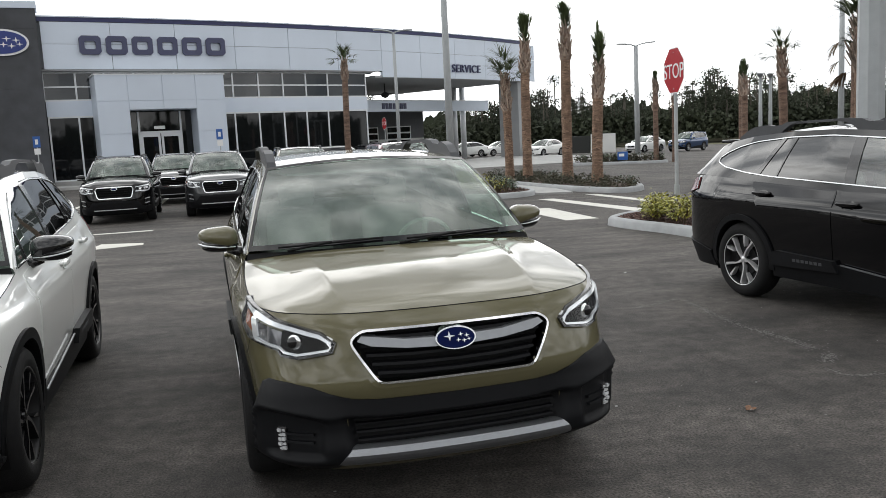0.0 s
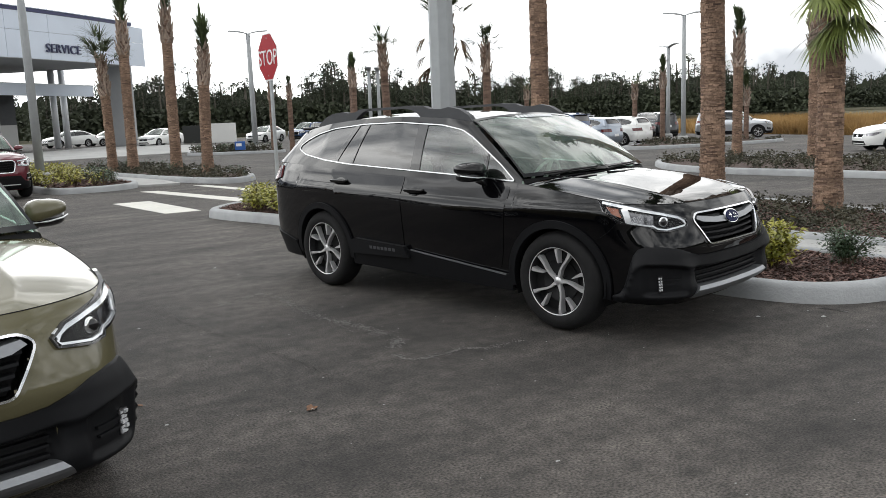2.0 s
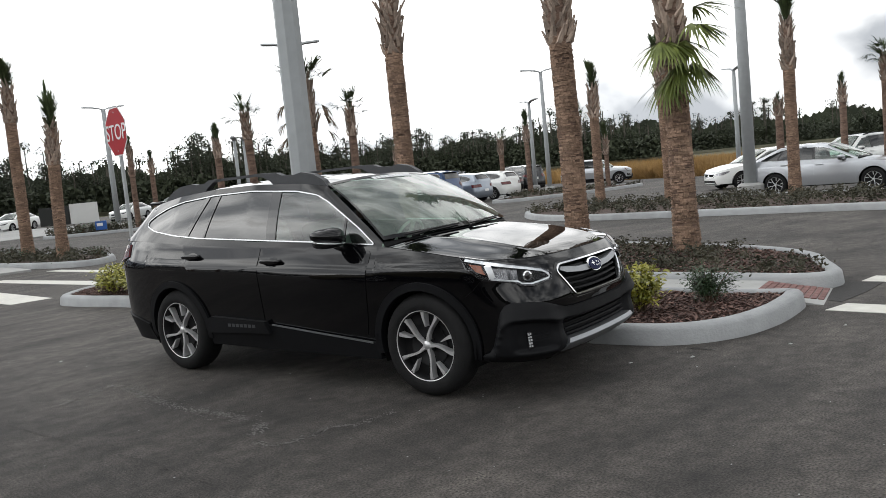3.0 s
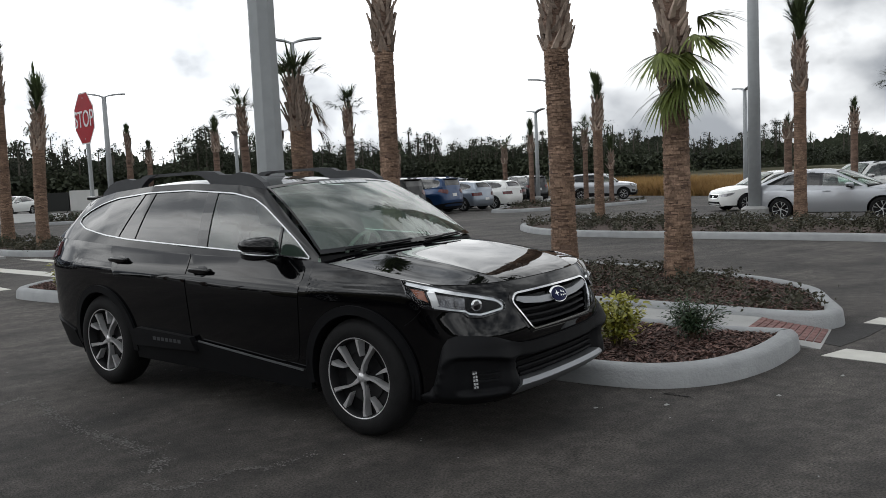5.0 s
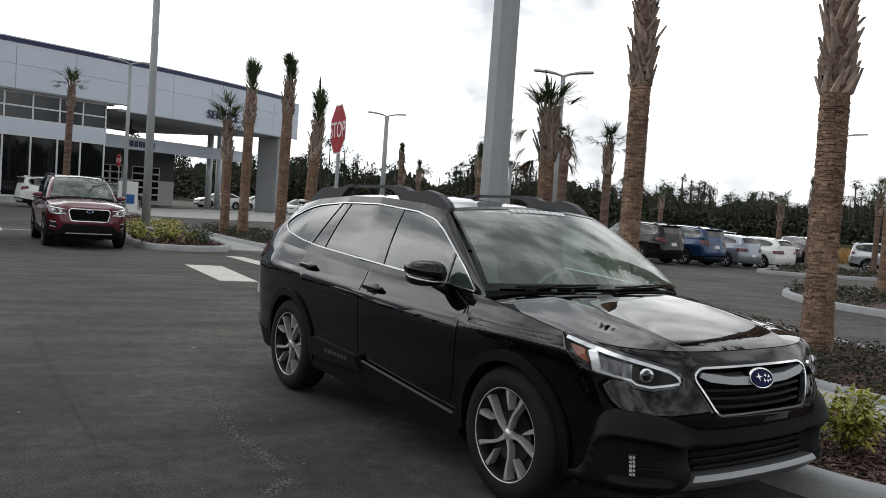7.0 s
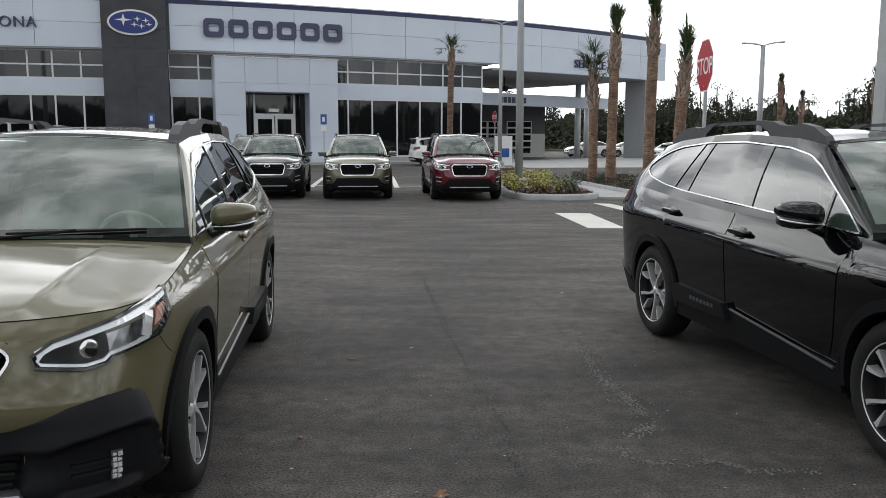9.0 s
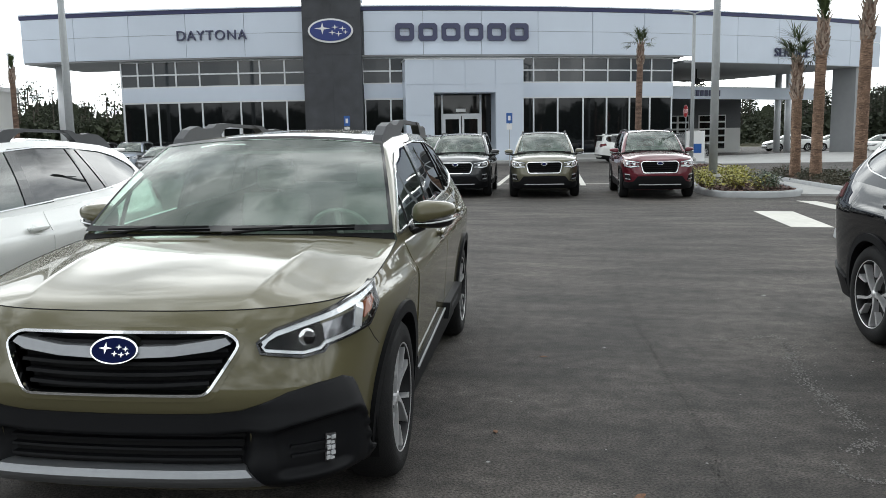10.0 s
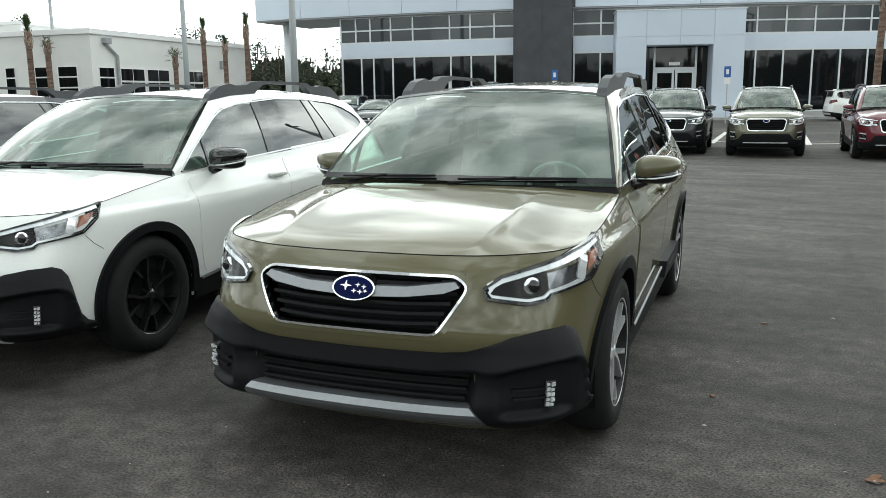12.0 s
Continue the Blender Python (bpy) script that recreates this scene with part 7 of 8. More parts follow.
def palm(x, y, boot_z, top_z, r=0.17, style="tied", lean=(0.0, 0.0), base=0.0, near=False, size=1.0):
    """A newly planted cabbage palm: bare ringed trunk, cross-hatched leaf bases, short crown."""
    label = {"tied": "newly planted palm with a short tied-up crown", "open": "young palm with an open dark green crown", "shaggy": "palm with a shaggy crown of dead leaf bases", "skirt": "palm with bright green fronds hanging at its neck"}[style]
    thing = tagged(empty("palm_tree", Matrix.Translation((x, y, base + ground_z(x)))), label, "palm tree", "palms round the car park")
    r *= 0.82
    crown_h = max(0.5, min(1.7, (top_z - boot_z) * 0.55))
    stem = top_z - crown_h - base
    lx, ly = lean

    def axis(z):
        t = z / max(stem, 0.1)
        return Vector((lx * t * t, ly * t * t, z))

    seed = rnd.random() * 50
    ring_h = 0.045 if near else 0.16
    n, sides = int(stem / ring_h), 22 if near else 12
    bm = bmesh.new()
    rows = []
    for k in range(n + 1):
        z = stem * k / n
        t = z / stem
        rr = r * (1.22 - 0.5 * min(1, t * 6) * 0.44 if t < 0.17 else 1.0 - 0.06 * t)
        c = axis(z)
        wob = r * rnd.uniform(-0.025, 0.04) if near else 0
        row = []
        for s in range(sides):
            a = 2 * math.pi * s / sides
            dn = noise.noise(Vector((math.cos(a) * 3 + seed, math.sin(a) * 3, z * (9 if near else 3)))) * (0.05 if near else 0.05)
            row.append(bm.verts.new(c + Vector((math.cos(a), math.sin(a), 0)) * (rr * (1 + dn) + wob)))
        rows.append(row)
    for a, b in zip(rows, rows[1:]):
        for s in range(sides):
            bm.faces.new((a[s], a[(s + 1) % sides], b[(s + 1) % sides], b[s]))
    bm.faces.new(rows[-1])
    trunk = part("trunk", bm, TRUNK, thing, smooth=not near)
    if near:  # ragged plates of old leaf scars, in staggered rings
        verts, faces = [], []
        k = 0
        z = 0.02
        while z < boot_z - base + 0.1:
            hh, t = rnd.uniform(0.016, 0.034), z / stem
            rr = r * (1.22 - 0.5 * min(1, t * 6) * 0.44 if t < 0.17 else 1.0 - 0.06 * t)
            a = rnd.uniform(0, 6.28)
            end = a + 2 * math.pi
            while a < end - 0.1:
                w = rnd.uniform(0.18, 0.95)
                if rnd.random() < 0.88:
                    o, b = rr + rnd.uniform(0.004, 0.017), len(verts)
                    z0, z1 = z + rnd.uniform(-0.012, 0.010), z + hh - rnd.uniform(0.0, 0.010)
                    c = axis(z)
                    for q in (a + 0.02, a + w / 2, a + w - 0.02):
                        dx, dy = math.cos(q), math.sin(q)
                        verts.extend(((c.x + dx * (rr - 0.012), c.y + dy * (rr - 0.012), z0 - 0.004), (c.x + dx * o, c.y + dy * o, z0), (c.x + dx * (o + 0.003), c.y + dy * (o + 0.003), z1), (c.x + dx * (rr - 0.012), c.y + dy * (rr - 0.012), z1 + 0.005)))
                    for i in (0, 4):
                        faces.extend(((b + i, b + i + 4, b + i + 5, b + i + 1), (b + i + 1, b + i + 5, b + i + 6, b + i + 2), (b + i + 2, b + i + 6, b + i + 7, b + i + 3)))
                    faces.extend(((b, b + 1, b + 2, b + 3), (b + 8, b + 11, b + 10, b + 9)))
                a += w
            z += hh
        shared("bark", py_mesh("bark", verts, faces, BARK), trunk)
    # leaf bases in crossing spirals
    bm = bmesh.new()
    span = stem + 0.12 - (boot_z - base)
    levels = max(5, int(span / (0.10 if near else 0.14)))
    for k in range(levels):
        z = boot_z - base + span * k / levels
        for s in range(7):
            a = 2 * math.pi * s / 7 + k * 0.45 + rnd.uniform(-0.15, 0.15)
            out = Vector((math.cos(a), math.sin(a), 0))
            side = Vector((-out.y, out.x, 0))
            L = rnd.uniform(0.18, 0.34) * size * (1.4 if style == "shaggy" else 1)
            rise = k / levels
            c = axis(z) + out * r * (0.86 - 0.30 * rise)
            tip = c + out * L * rnd.uniform(0.10, 0.34 if rnd.random() < 0.85 else 0.6) + Vector((0, 0, L)) + side * rnd.choice((-1, 1)) * rnd.uniform(0.05, 0.13)
            w0, w1, th = 0.062 * size * (1 - 0.35 * rise), 0.016 * size, 0.028
            vs = [bm.verts.new(p) for p in (c - side * w0, c + side * w0, c + out * th * 2 + Vector((0, 0, 0.02)), tip - side * w1, tip + side * w1, tip + out * th)]
            for f in ((0, 1, 4, 3), (0, 3, 5, 2), (1, 2, 5, 4), (3, 4, 5), (0, 2, 1)):
                bm.faces.new([vs[i] for i in f])
    part("crown_base", bm, BOOT, thing, "grey-brown cut leaf bases")
    head = axis(stem)
    verts, faces = [], []
    nf = {"tied": 38, "open": 26, "shaggy": 22, "skirt": 16}[style]
    for k in range(nf):
        a = rnd.uniform(0, 2 * math.pi)
        if style == "open":
            tilt = rnd.uniform(0.15, 1.35)
        elif style == "tied":
            tilt = rnd.uniform(0.0, 0.22)
        else:
            tilt = rnd.uniform(0.05, 0.8)
        d = Vector((math.cos(a) * math.sin(tilt), math.sin(a) * math.sin(tilt), math.cos(tilt)))
        pl = crown_h * (rnd.uniform(0.15, 0.70) if style == "tied" else rnd.uniform(0.30, 0.58))
        fan_frond(verts, faces, head + Vector((0, 0, rnd.uniform(-0.25, 0.1))), d, pl, crown_h * (rnd.uniform(0.30, 0.50) if style == "tied" else rnd.uniform(0.34, 0.55)), 15, rnd.uniform(0.7, 1.8) if style == "tied" else rnd.uniform(1.6, 2.6), 0.75 if style == "tied" else 0.8)
    shared("crown", py_mesh("crown", verts, faces, FROND), thing)
    if style in ("skirt", "shaggy"):
        verts, faces = [], []
        if style == "skirt":
            for a, zz, dz in ((-2.6, 0.55, -0.35), (-1.9, 0.6, -0.5), (-2.2, 0.35, -0.7), (-1.2, 0.62, 0.0), (-0.8, 0.75, 0.3), (-3.0, 0.55, -0.3), (-1.6, 0.75, -0.3), (-2.9, 0.2, -0.7), (-1.4, 0.35, -0.6)):
                d = Vector((math.cos(a) * 0.8, math.sin(a) * 0.8, dz)).normalized()
                fan_frond(verts, faces, axis(boot_z - base + zz) + d * r * 0.8, d, 0.22, 0.68, 24, 2.7, 0.8)
        else:
            for k in range(12):
                a = rnd.uniform(0, 6.28)
                d = Vector((math.cos(a), math.sin(a), 0.1)).normalized()
                fan_frond(verts, faces, axis(stem - 0.2 - rnd.uniform(0, 0.8)) + d * r, d, 0.3, 0.5, 12, 1.4, 2.4)
        shared("hanging_fronds", py_mesh("hanging_fronds", verts, faces, FROND_FRESH if style == "skirt" else FROND_DEAD), thing)
    return thing


for x, y, bz, tz, r, style, lean, near in (
    (9.98, 12.2, 3.6, 6.6, 0.185, "tied", (-0.02, 0.0), True), (10.25, 8.62, 3.15, 6.4, 0.195, "tied", (-0.05, 0.05), True), (10.68, 7.08, 2.5, 6.2, 0.19, "skirt", (-0.1, 0.0), True),
    (6.05, 30.4, 2.6, 5.2, 0.18, "open", (-0.05, 0), True), (6.57, 29.7, 3.9, 6.2, 0.19, "tied", (0.05, 0), True), (7.32, 27.0, 4.05, 6.15, 0.19, "tied", (0.05, 0), True), (7.83, 25.4, 2.7, 4.95, 0.19, "tied", (0.15, 0), True),
    (0.25, 47.2, 5.3, 7.55, 0.21, "open", (0.1, 0), False), (10.8, 16.5, 2.6, 4.7, 0.19, "shaggy", (-0.05, 0), True), (15.3, 23.65, 3.3, 4.75, 0.19, "open", (0, 0), False), (16.8, 23.5, 3.0, 4.9, 0.17, "open", (0, 0), False),
    (15.1, 27.4, 3.3, 5.25, 0.18, "open", (-0.1, 0), False), (29.1, 37.2, 2.5, 3.85, 0.16, "open", (0, 0), False), (34.0, 33.9, 2.35, 4.2, 0.17, "open", (0, 0), False), (33.6, 31.5, 2.85, 4.7, 0.17, "tied", (0, 0), False),
    (36.8, 30.5, 2.95, 5.1, 0.17, "open", (0, 0), False), (22.0, 17.55, 2.85, 4.75, 0.17, "tied", (0, 0), True), (37.6, 29.4, 1.85, 3.7, 0.16, "tied", (0, 0), False), (22.75, 11.5, 3.45, 6.1, 0.18, "tied", (0, 0), True),
    (21.2, 14.4, 3.0, 5.1, 0.17, "tied", (-0.05, 0.05), True), (30.1, 15.6, 2.55, 3.6, 0.17, "open", (0, 0), False), (34.7, 15.3, 3.0, 4.2, 0.17, "tied", (0, 0), False), (29.6, 11.7, 3.3, 5.0, 0.17, "open", (0, 0), False),
    (20.4, 41.1, 3.5, 5.25, 0.18, "tied", (0, 0), False), (18.0, 44.0, 2.9, 4.2, 0.17, "tied", (0, 0), False), (18.0, 46.8, 2.9, 4.0, 0.17, "tied", (0, 0), False), (16.9, 43.9, 3.7, 5.1, 0.17, "tied", (0, 0), False),
    (18.0, 36.0, 3.1, 4.75, 0.17, "tied", (0, 0), False), (-40.65, 30.4, 4.4, 6.4, 0.2, "tied", (0, 0), False), (-38.5, 30.0, 4.0, 5.1, 0.19, "open", (0, 0), False), (-35.9, 36.4, 3.4, 4.8, 0.18, "open", (0, 0), False),
    (-36.9, 39.7, 5.0, 6.6, 0.19, "tied", (0, 0), False), (-36.0, 40.6, 4.3, 5.6, 0.19, "tied", (0, 0), False), (-35.0, 41.5, 5.2, 7.0, 0.2, "tied", (0, 0), False),
):
    palm(x, y, bz, tz, r, style, lean, near=near)


def in_loop(p, loop):
    return inside(p[0], p[1], [tuple(q) for q in loop])


def scatter(loop, count):
    xs, ys = [p.x for p in loop], [p.y for p in loop]
    got = []
    while len(got) < count:
        p = (rnd.uniform(min(xs), max(xs)), rnd.uniform(min(ys), max(ys)))
        if in_loop(p, loop):
            got.append(p)
    return got


def leaf_cloud(points, n, spread, height, size, z0):
    """Small leaves in low tufts round the points."""
    verts, faces = [], []
    for x, y in points:
        h = height * rnd.uniform(0.5, 1.2)
        for _ in range(n):
            a, q = rnd.uniform(0, 6.28), abs(rnd.gauss(0, spread))
            p = Vector((x + q * math.cos(a), y + q * math.sin(a), z0 + ground_z(x) + rnd.uniform(0.0, 1.0) * h))
            u = Vector((rnd.gauss(0, 1), rnd.gauss(0, 1), rnd.gauss(0, 0.5))).normalized() * size * rnd.uniform(0.6, 1.3)
            v = u.cross(Vector((rnd.gauss(0, 1), rnd.gauss(0, 1), rnd.gauss(0, 1)))).normalized() * size * 0.45
            b = len(verts)
            verts.extend((tuple(p - u), tuple(p + v), tuple(p + u), tuple(p - v)))
            faces.append((b, b + 1, b + 2, b + 3))
    return verts, faces


def stuff(name, verts, faces, mat, label, category):
    return tagged(new(name, py_mesh(name, verts, faces, mat)), label, category, kind="stuff")


for loop, cnt, n, h, size in ((bed_palms, 520, 46, 0.17, 0.026), (bed_north, 260, 34, 0.22, 0.04), (bed_east, 520, 30, 0.24, 0.045), (bed_far, 150, 18, 0.25, 0.07), (bed_woods, 90, 20, 0.4, 0.08)):
    v, f = leaf_cloud(scatter(loop, cnt), n, 0.11, h, size, 0.10)
    stuff("ground_cover", v, f, LEAF_COVER, "low dull green ground cover in the bed", "ground cover")


def chips(loop, count, size):
    verts, faces = [], []
    for x, y in scatter(loop, count):
        a, l, w = rnd.uniform(0, 3.14), size * rnd.uniform(0.5, 1.4), size * rnd.uniform(0.2, 0.45)
        c, s = math.cos(a), math.sin(a)
        t1, t2 = rnd.uniform(-0.5, 0.5), rnd.uniform(-0.4, 0.4)
        z = 0.118 + ground_z(x) + rnd.uniform(0, 0.02)
        b = len(verts)
        for i, j in ((-1, -1), (1, -1), (1, 1), (-1, 1)):
            verts.append((x + c * i * l - s * j * w, y + s * i * l + c * j * w, z + i * t1 * l + j * t2 * w))
        verts.append((x, y, z - 0.012))
        faces.extend(((b, b + 1, b + 2, b + 3), (b, b + 4, b + 1), (b + 1, b + 4, b + 2), (b + 2, b + 4, b + 3), (b + 3, b + 4, b)))
    return verts, faces


near_end = [p for p in bed_stop]
v, f = chips(near_end, 30000, 0.021)
stuff("bark_chips", v, f, CHIP, "loose brown bark chips on the bed", "bark chips")
v, f = chips(bed_palms, 14000, 0.024)
stuff("bark_chips", v, f, CHIP, "loose brown bark chips among the ground cover", "bark chips")
v, f = chips(bed_pole, 2500, 0.06)
stuff("bark_chips", v, f, CHIP, "loose brown bark chips on the bed", "bark chips")


def shrub(x, y, r, h, mat, label, leaf=0.055, count=260, base=0.11):
    """A small shrub: bare stems and separate pointed leaves with gaps between them."""
    thing = tagged(empty("shrub", Matrix.Translation((x, y, base + ground_z(x)))), label, "shrub")
    bm = bmesh.new()
    tips = []
    for _ in range(11):
        a, q = rnd.uniform(0, 6.28), rnd.uniform(0.2, 0.85) * r
        tip = Vector((q * math.cos(a), q * math.sin(a), h * rnd.uniform(0.6, 0.95)))
        tube(bm, [(0.02 * math.cos(a), 0.02 * math.sin(a), -0.02), tip * 0.55 + Vector((0, 0, 0.03)), tip], [0.009, 0.006, 0.003], 5)
        tips.append(tip)
    part("branch", bm, TWIG, thing)
    verts, faces = [], []
    for _ in range(count):
        t = rnd.choice(tips)
        p = t * rnd.uniform(0.35, 1.05) + Vector((rnd.gauss(0, 0.22 * r), rnd.gauss(0, 0.22 * r), rnd.gauss(0, 0.07 * h)))
        p.z = max(p.z, 0.02)
        d = (Vector((p.x, p.y, 0)) * 1.2 + Vector((rnd.gauss(0, 0.12), rnd.gauss(0, 0.12), 0.12 + rnd.gauss(0, 0.1)))).normalized()
        blade(verts, faces, p, d, Vector((rnd.gauss(0, 0.4), rnd.gauss(0, 0.4), 1)).normalized(), leaf * rnd.uniform(0.7, 1.2), leaf * 0.58, 0.8)
    shared("leaves", py_mesh("leaves", verts, faces, mat), thing)
    return thing


shrub(6.88, 5.1, 0.25, 0.46, LEAF_YELLOW, "variegated yellow-green shrub in the bark bed", 0.058, 1100)
shrub(7.5, 4.8, 0.25, 0.34, LEAF_DARK, "small dark green shrub in the bark bed", 0.034, 2200)
for x, y in ((5.2, 13.6), (5.38, 12.95), (5.25, 14.0), (5.45, 13.4), (5.6, 14.4)):
    shrub(x, y, 0.32, 0.46, LEAF_YELLOW, "yellow-green shrub at the foot of the stop sign", 0.08, 300)
for k in range(26):
    shrub(rnd.uniform(3.0, 4.35), 23.2 + 0.3 * k, 0.36, 0.45, LEAF_YELLOW, "yellow-green shrub beside the lamp post", 0.09, 150)
for k in range(9):
    shrub(4.45 + 0.1 * (k % 3) + 0.2 * (k % 2), 23.1 + 0.42 * k, 0.28, 0.42, LEAF_DARK, "dark green shrub beside the lamp post", 0.08, 130)
for k in range(10):
    x, y = scatter(bed_north, 1)[0]
    shrub(x, y, 0.28, 0.36, LEAF_DARK, "dark green shrub under the palms", 0.07, 110)
for k in range(12):
    x, y = scatter(bed_woods, 1)[0]
    shrub(x, y, 0.4, 0.5, LEAF_DARK, "dark green shrub by the drive", 0.11, 90)


# Woods behind the car park.
def woods(name, b0, b1, dist, depth, count, tall, label, leaves=720, z_cap=1.0):
    """Trees on an arc of bearings (degrees east of north): crowns of many small clumps with gaps, over dark undergrowth."""
    verts, faces, tv, tf = [], [], [], []
    for k in range(count):
        b, d = radians(rnd.uniform(b0, b1)), dist + rnd.uniform(0, 1) ** 1.6 * depth
        c = Vector((d * math.sin(b), d * math.cos(b), -0.7))
        h = tall * rnd.uniform(0.62, 1.08) * (1 + 0.14 * math.sin(b * 31) + 0.1 * math.sin(b * 77)) * d / dist
        r = rnd.uniform(2.0, 3.6) * tall / 13
        base = len(tv)
        for i in range(5):
            a = 2 * math.pi * i / 5
            tv.extend(((c.x + 0.24 * math.cos(a), c.y + 0.24 * math.sin(a), 0), (c.x + 0.1 * math.cos(a), c.y + 0.1 * math.sin(a), h * 0.9)))
        for i in range(5):
            j = (i + 1) % 5
            tf.append((base + 2 * i, base + 2 * j, base + 2 * j + 1, base + 2 * i + 1))
        knots = []
        for _ in range(12):
            t = rnd.uniform(0.22, 1.0)
            q = r * (1.15 - 0.75 * t) * rnd.uniform(0.3, 1)
            a = rnd.uniform(0, 6.28)
            knots.append((Vector((q * math.cos(a), q * math.sin(a), h * t)), r * rnd.uniform(0.18, 0.36)))
        for n in range(leaves):
            if n % 3 == 0:
                p = Vector((rnd.gauss(0, r * 1.2), rnd.gauss(0, r * 1.2), rnd.uniform(0, 0.6) * h))
            else:
                o, s = rnd.choice(knots)
                p = o + Vector((rnd.gauss(0, s), rnd.gauss(0, s), rnd.gauss(0, s * 0.7)))
            p += c
            p.z = max(p.z, 0.1)
            z = rnd.uniform(0.14, 0.32) * tall / 13 * (2.2 if p.z < 0.45 * tall else 1.0)
            u = Vector((rnd.gauss(0, 1), rnd.gauss(0, 1), rnd.gauss(0, 0.8))).normalized() * z
            v = u.cross(Vector((rnd.gauss(0, 1), rnd.gauss(0, 1), rnd.gauss(0, 1)))).normalized() * z * 0.7
            i = len(verts)
            verts.extend((tuple(p - u), tuple(p + v), tuple(p + u), tuple(p - v)))
            faces.append((i, i + 1, i + 2, i + 3))
    # a ragged-topped wall added to stand for the deep shade behind the trees
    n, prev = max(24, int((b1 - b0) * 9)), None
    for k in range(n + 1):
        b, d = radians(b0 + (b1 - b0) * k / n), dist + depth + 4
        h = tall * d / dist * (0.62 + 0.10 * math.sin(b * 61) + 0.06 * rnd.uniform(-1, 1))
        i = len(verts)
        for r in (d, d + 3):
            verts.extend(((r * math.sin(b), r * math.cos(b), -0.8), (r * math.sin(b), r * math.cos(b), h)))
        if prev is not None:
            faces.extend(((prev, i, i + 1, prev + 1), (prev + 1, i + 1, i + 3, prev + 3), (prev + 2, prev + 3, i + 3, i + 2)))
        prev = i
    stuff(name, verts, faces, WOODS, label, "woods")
    stuff(name + "_trunks", tv, tf, WOODS_BARK, "thin grey trunks in the far woods", "woods")


woods("woods", 7, 34, 150, 45, 190, 9.6, "dark mixed woods behind the car park")
woods("woods", 34, 56, 165, 50, 190, 8.9, "dark mixed woods behind the far car park")
woods("woods", 50, 92, 205, 60, 170, 8.6, "distant dark woods beyond the dry grass")
woods("woods", -62, -28, 140, 40, 110, 11.0, "mixed woods behind the showroom")
# out of view: trees added to darken what glass and paint reflect
woods("woods", 92, 298, 125, 35, 300, 12.5, "unseen mixed woods added behind the camera for reflections", leaves=260)
woods("woods", -28, 7, 190, 30, 70, 11.0, "mixed woods behind the showroom")

# Dry grass beyond the kerb of the far car park.
verts, faces = [], []
edge = [Vector((46, 8, 0)), Vector((48, 27, 0)), Vector((52, 39, 0)), Vector((57, 60, 0))]
for _ in range(60000):
    k, q = rnd.choice((0, 1, 1, 2)), rnd.random() ** 1.5
    p = edge[k].lerp(edge[k + 1], rnd.random()) + Vector((0.93, 0.2, 0)) * (0.3 + q * 34) + Vector((0, 0, -0.72))
    d = Vector((rnd.gauss(0, 0.35), rnd.gauss(0, 0.35), 1)).normalized()
    L = rnd.uniform(0.6, 1.3)
    s = Vector((rnd.gauss(0, 1), rnd.gauss(0, 1), 0)).normalized() * 0.045
    b = len(verts)
    verts.extend((tuple(p - s), tuple(p + s), tuple(p + d * L)))
    faces.append((b, b + 1, b + 2))
stuff("dry_grass", verts, faces, GRASS_DRY, "tall golden dry grass beyond the car park", "grass")

# Litter on the asphalt: pebbles, dead leaves and grit.
verts, faces = [], []
for x, y, s in [(2.27, 4.63, 0.028), (1.55, 4.9, 0.02), (2.9, 3.3, 0.02), (2.05, 3.1, 0.02), (3.2, 9.5, 0.03), (1.9, 7.2, 0.02), (6.1, 4.1, 0.035), (6.75, 3.68, 0.035), (5.75, 4.4, 0.03), (7.5, 3.6, 0.03)] + [(rnd.uniform(-1, 9), rnd.uniform(1.6, 14), rnd.uniform(0.004, 0.012)) for _ in range(500)]:
    b, s = len(verts), s * 0.7
    for k in range(5):
        a = 2 * math.pi * k / 5 + rnd.uniform(-0.4, 0.4)
        verts.append((x + s * math.cos(a), y + s * 0.7 * math.sin(a), 0.001))
    verts.append((x + rnd.uniform(-0.4, 0.4) * s, y, s * 0.45))
    faces.extend([(b + k, b + (k + 1) % 5, b + 5) for k in range(5)])
stuff("grit", verts, faces, CONCRETE, "loose pale grit on the asphalt", "grit")

# Dead leaves blown onto the asphalt.
def dead_leaf(x, y, length, turn):
    """A curled dry leaf with a raised midrib fold."""
    bm = bmesh.new()
    rows = []
    for k in range(7):
        t = k / 6
        w = length * 0.27 * math.sin(math.pi * min(1.0, t * 0.9 + 0.08)) ** 0.8
        lift = 0.004 + length * 0.22 * (t - 0.45) ** 2
        rows.append([bm.verts.new((length * (t - 0.5), s * w, lift + abs(s) * w * 0.35)) for s in (-1.0, 0.0, 1.0)])
    for a, b in zip(rows, rows[1:]):
        for i in range(2):
            bm.faces.new((a[i], b[i], b[i + 1], a[i + 1]))
    leaf = part("dead_leaf", bm, DEAD_LEAF, None, smooth=True)
    leaf.matrix_world = Matrix.Translation((x, y, 0.0)) @ Matrix.Rotation(turn, 4, "Z")
    leaf.modifiers.new("thickness", "SOLIDIFY").thickness = 0.0012
    return tagged(leaf, "curled brown dead leaf lying on the asphalt", "leaf", "dead leaves")


DEAD_LEAF = material("dead_leaf", (0.16, 0.075, 0.035), 0.8, vary=0.4, scale=60)
dead_leaf(2.27, 4.63, 0.075, 0.3)
dead_leaf(2.27, 4.67, 0.06, 0.9)
dead_leaf(1.51, 6.84, 0.05, 0.2)
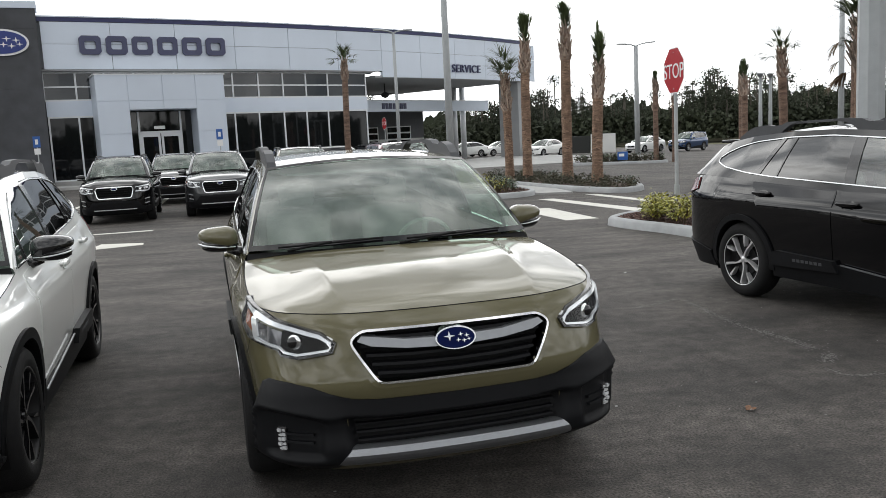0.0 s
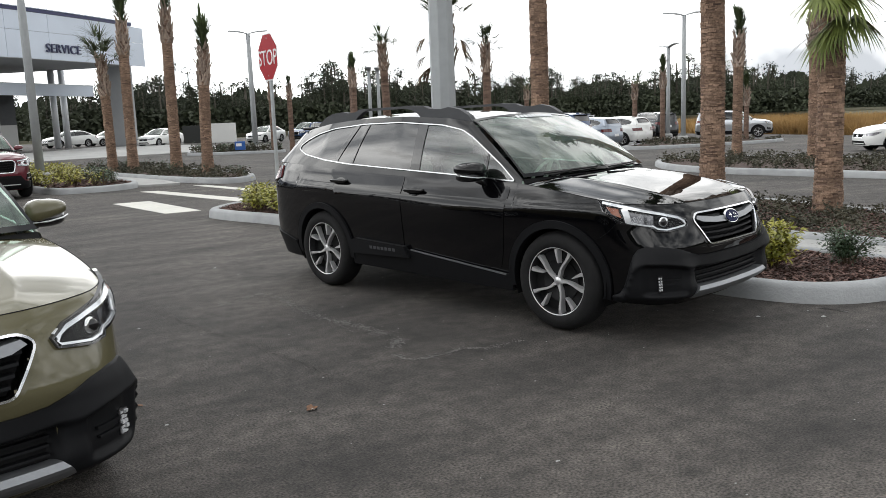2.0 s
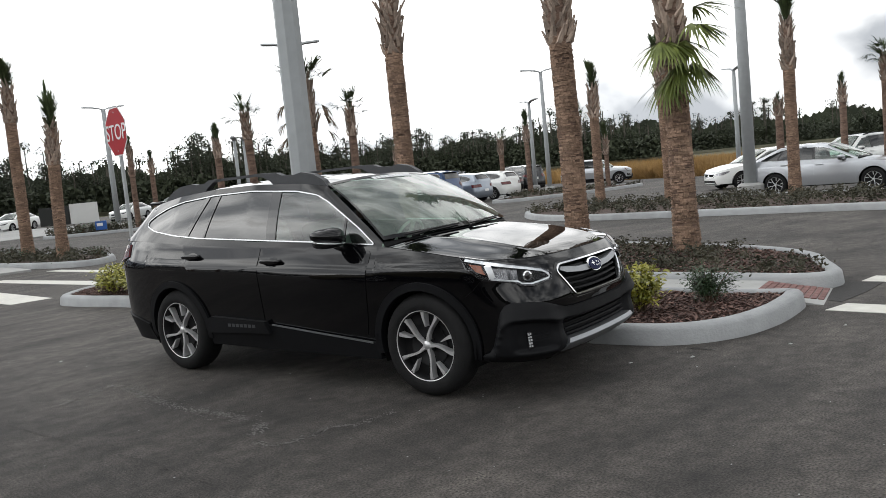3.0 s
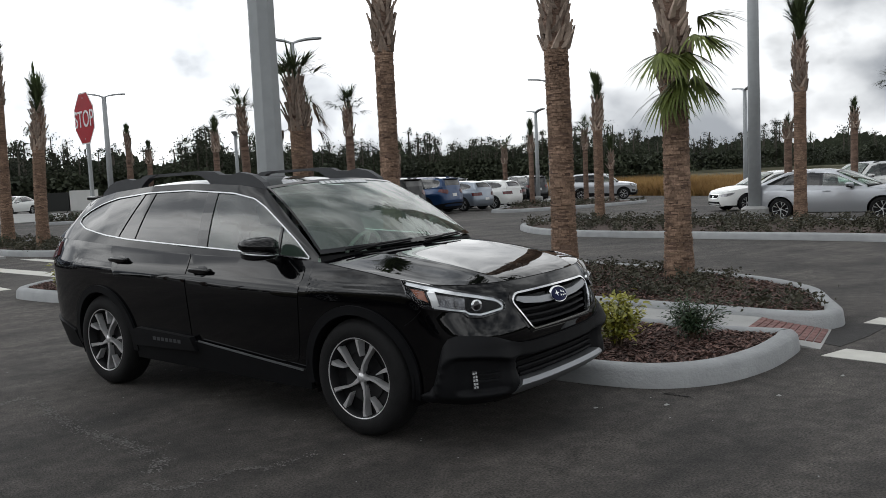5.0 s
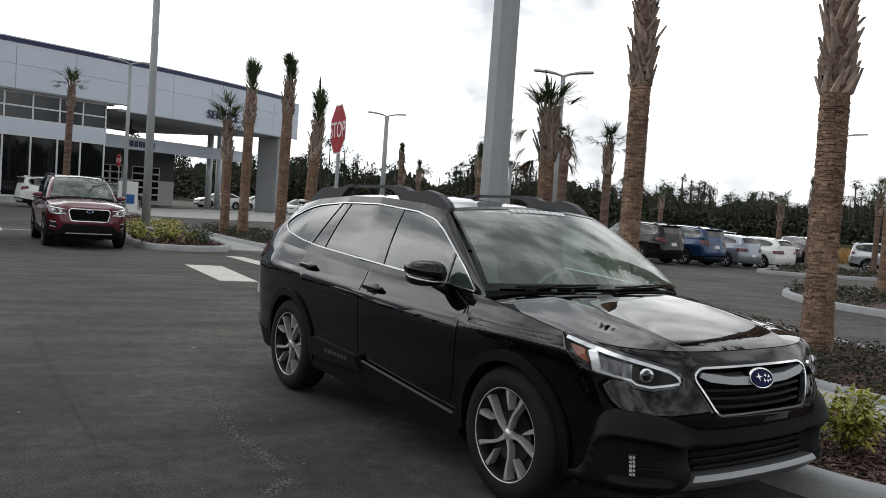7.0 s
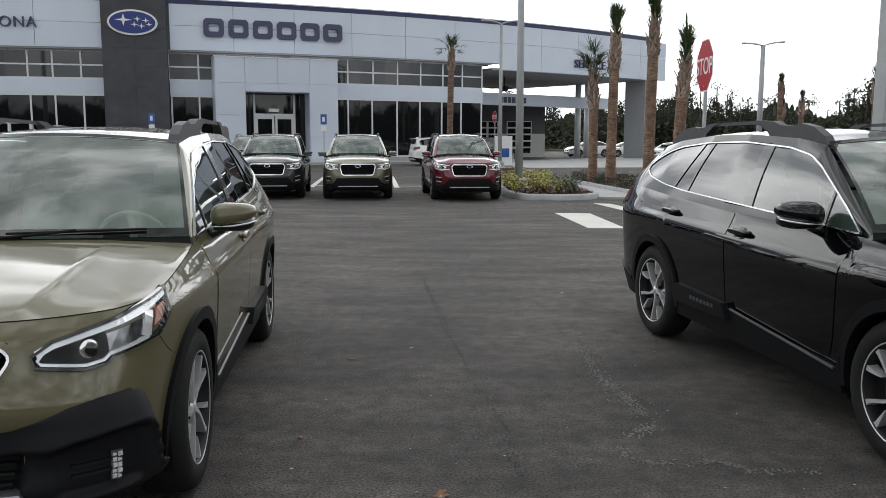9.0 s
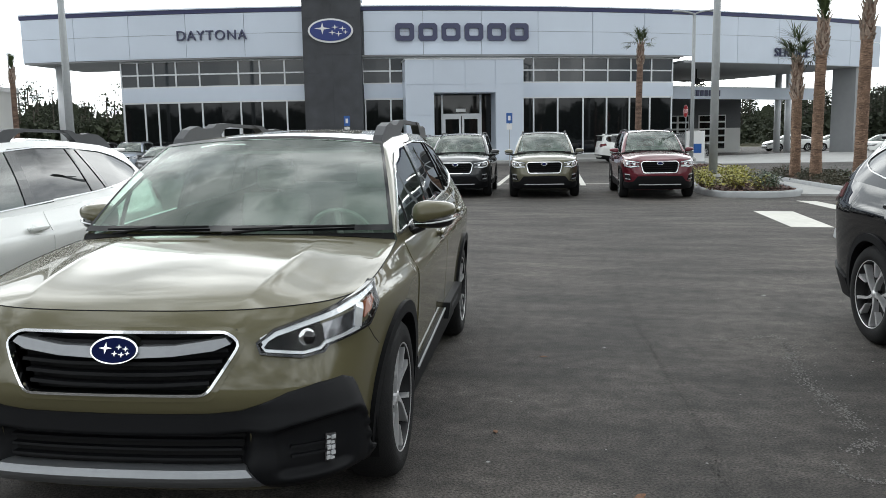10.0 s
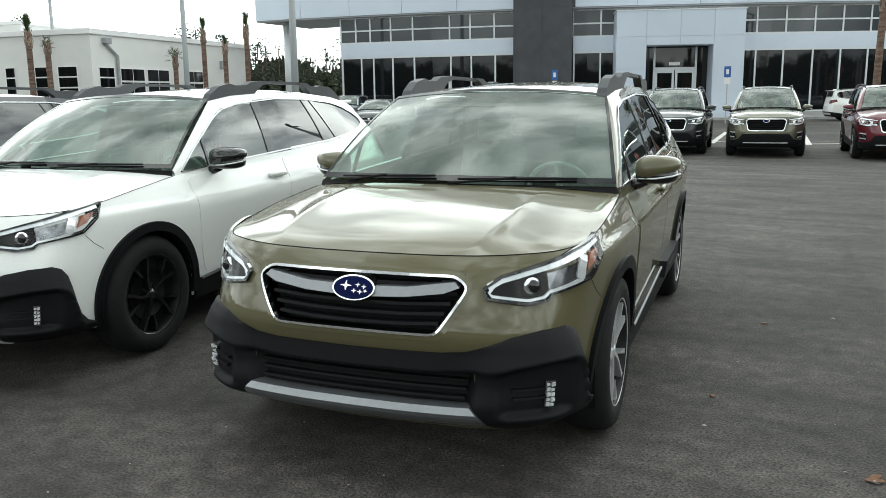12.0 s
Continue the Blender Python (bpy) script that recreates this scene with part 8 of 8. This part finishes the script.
dead_leaf(1.5, 5.3, 0.045, 2.0)

# Chalk dust and dark seams on the asphalt, as lines of small flecks.
def flecks(lines, mat, name, label):
    verts, faces = [], []
    for points, width, per_metre, size in lines:
        line = spline(points, 200)
        length = float(np.sum(np.linalg.norm(np.diff(line, axis=0), axis=1)))
        beat = [rnd.random() for _ in range(12)]
        for _ in range(int(per_metre * length)):
            k = rnd.randrange(200)
            if rnd.random() > 0.25 + 0.75 * beat[k * 12 // 200]:
                continue
            x, y = line[k, 0] + rnd.gauss(0, width), line[k, 1] + rnd.gauss(0, width)
            r, a, b = size * rnd.uniform(0.3, 1.0), rnd.uniform(0, math.pi), len(verts)
            for j in range(4):
                c = a + j * math.pi / 2 + rnd.uniform(-0.4, 0.4)
                verts.append((x + r * math.cos(c), y + 1.6 * r * math.sin(c), 0.0022))
            faces.append((b, b + 1, b + 2, b + 3))
    stuff(name, verts, faces, mat, label, "stain")


flecks([([(2.62, 7.57), (2.86, 7.67), (3.08, 7.81), (3.2, 7.73)], 0.020, 420, 0.008), ([(3.18, 7.61), (3.17, 6.96), (3.21, 6.43), (3.3, 6.1), (3.34, 5.76)], 0.022, 520, 0.008), ([(3.18, 7.61), (3.17, 6.96), (3.21, 6.43), (3.3, 6.1), (3.34, 5.76)], 0.060, 260, 0.007), ([(3.24, 5.44), (3.31, 5.56), (3.38, 5.59)], 0.03, 900, 0.008), ([(3.13, 5.27), (3.18, 5.1), (3.37, 5.07), (3.57, 5.1), (3.7, 5.01)], 0.008, 620, 0.007), ([(3.13, 5.27), (3.18, 5.1), (3.37, 5.07), (3.57, 5.1), (3.7, 5.01)], 0.03, 200, 0.006), ([(6.31, 4.3), (6.35, 4.06)], 0.006, 700, 0.009), ([(3.67, 5.0), (4.02, 5.02)], 0.02, 400, 0.007)],
       SCUFF, "chalk_dust", "faint chalky scuffs on the asphalt")
flecks([([(1.72, 10.49), (1.98, 8.68), (2.19, 7.46), (2.35, 6.58), (2.5, 5.87), (2.57, 5.4), (2.61, 4.95), (2.67, 4.79)], 0.016, 110, 0.008), ([(1.72, 10.49), (1.98, 8.68), (2.19, 7.46), (2.35, 6.58), (2.5, 5.87), (2.57, 5.4), (2.61, 4.95), (2.67, 4.79)], 0.05, 110, 0.006), ([(3.42, 3.72), (3.92, 3.76), (4.34, 3.83), (4.9, 3.88), (5.56, 4.07), (6.36, 4.2)], 0.06, 220, 0.007), ([(2.34, 6.57), (2.45, 5.78), (2.6, 5.34), (2.64, 4.79)], 0.07, 120, 0.007)],
       SEAM, "asphalt_seam", "dark crumbling seam in the asphalt")
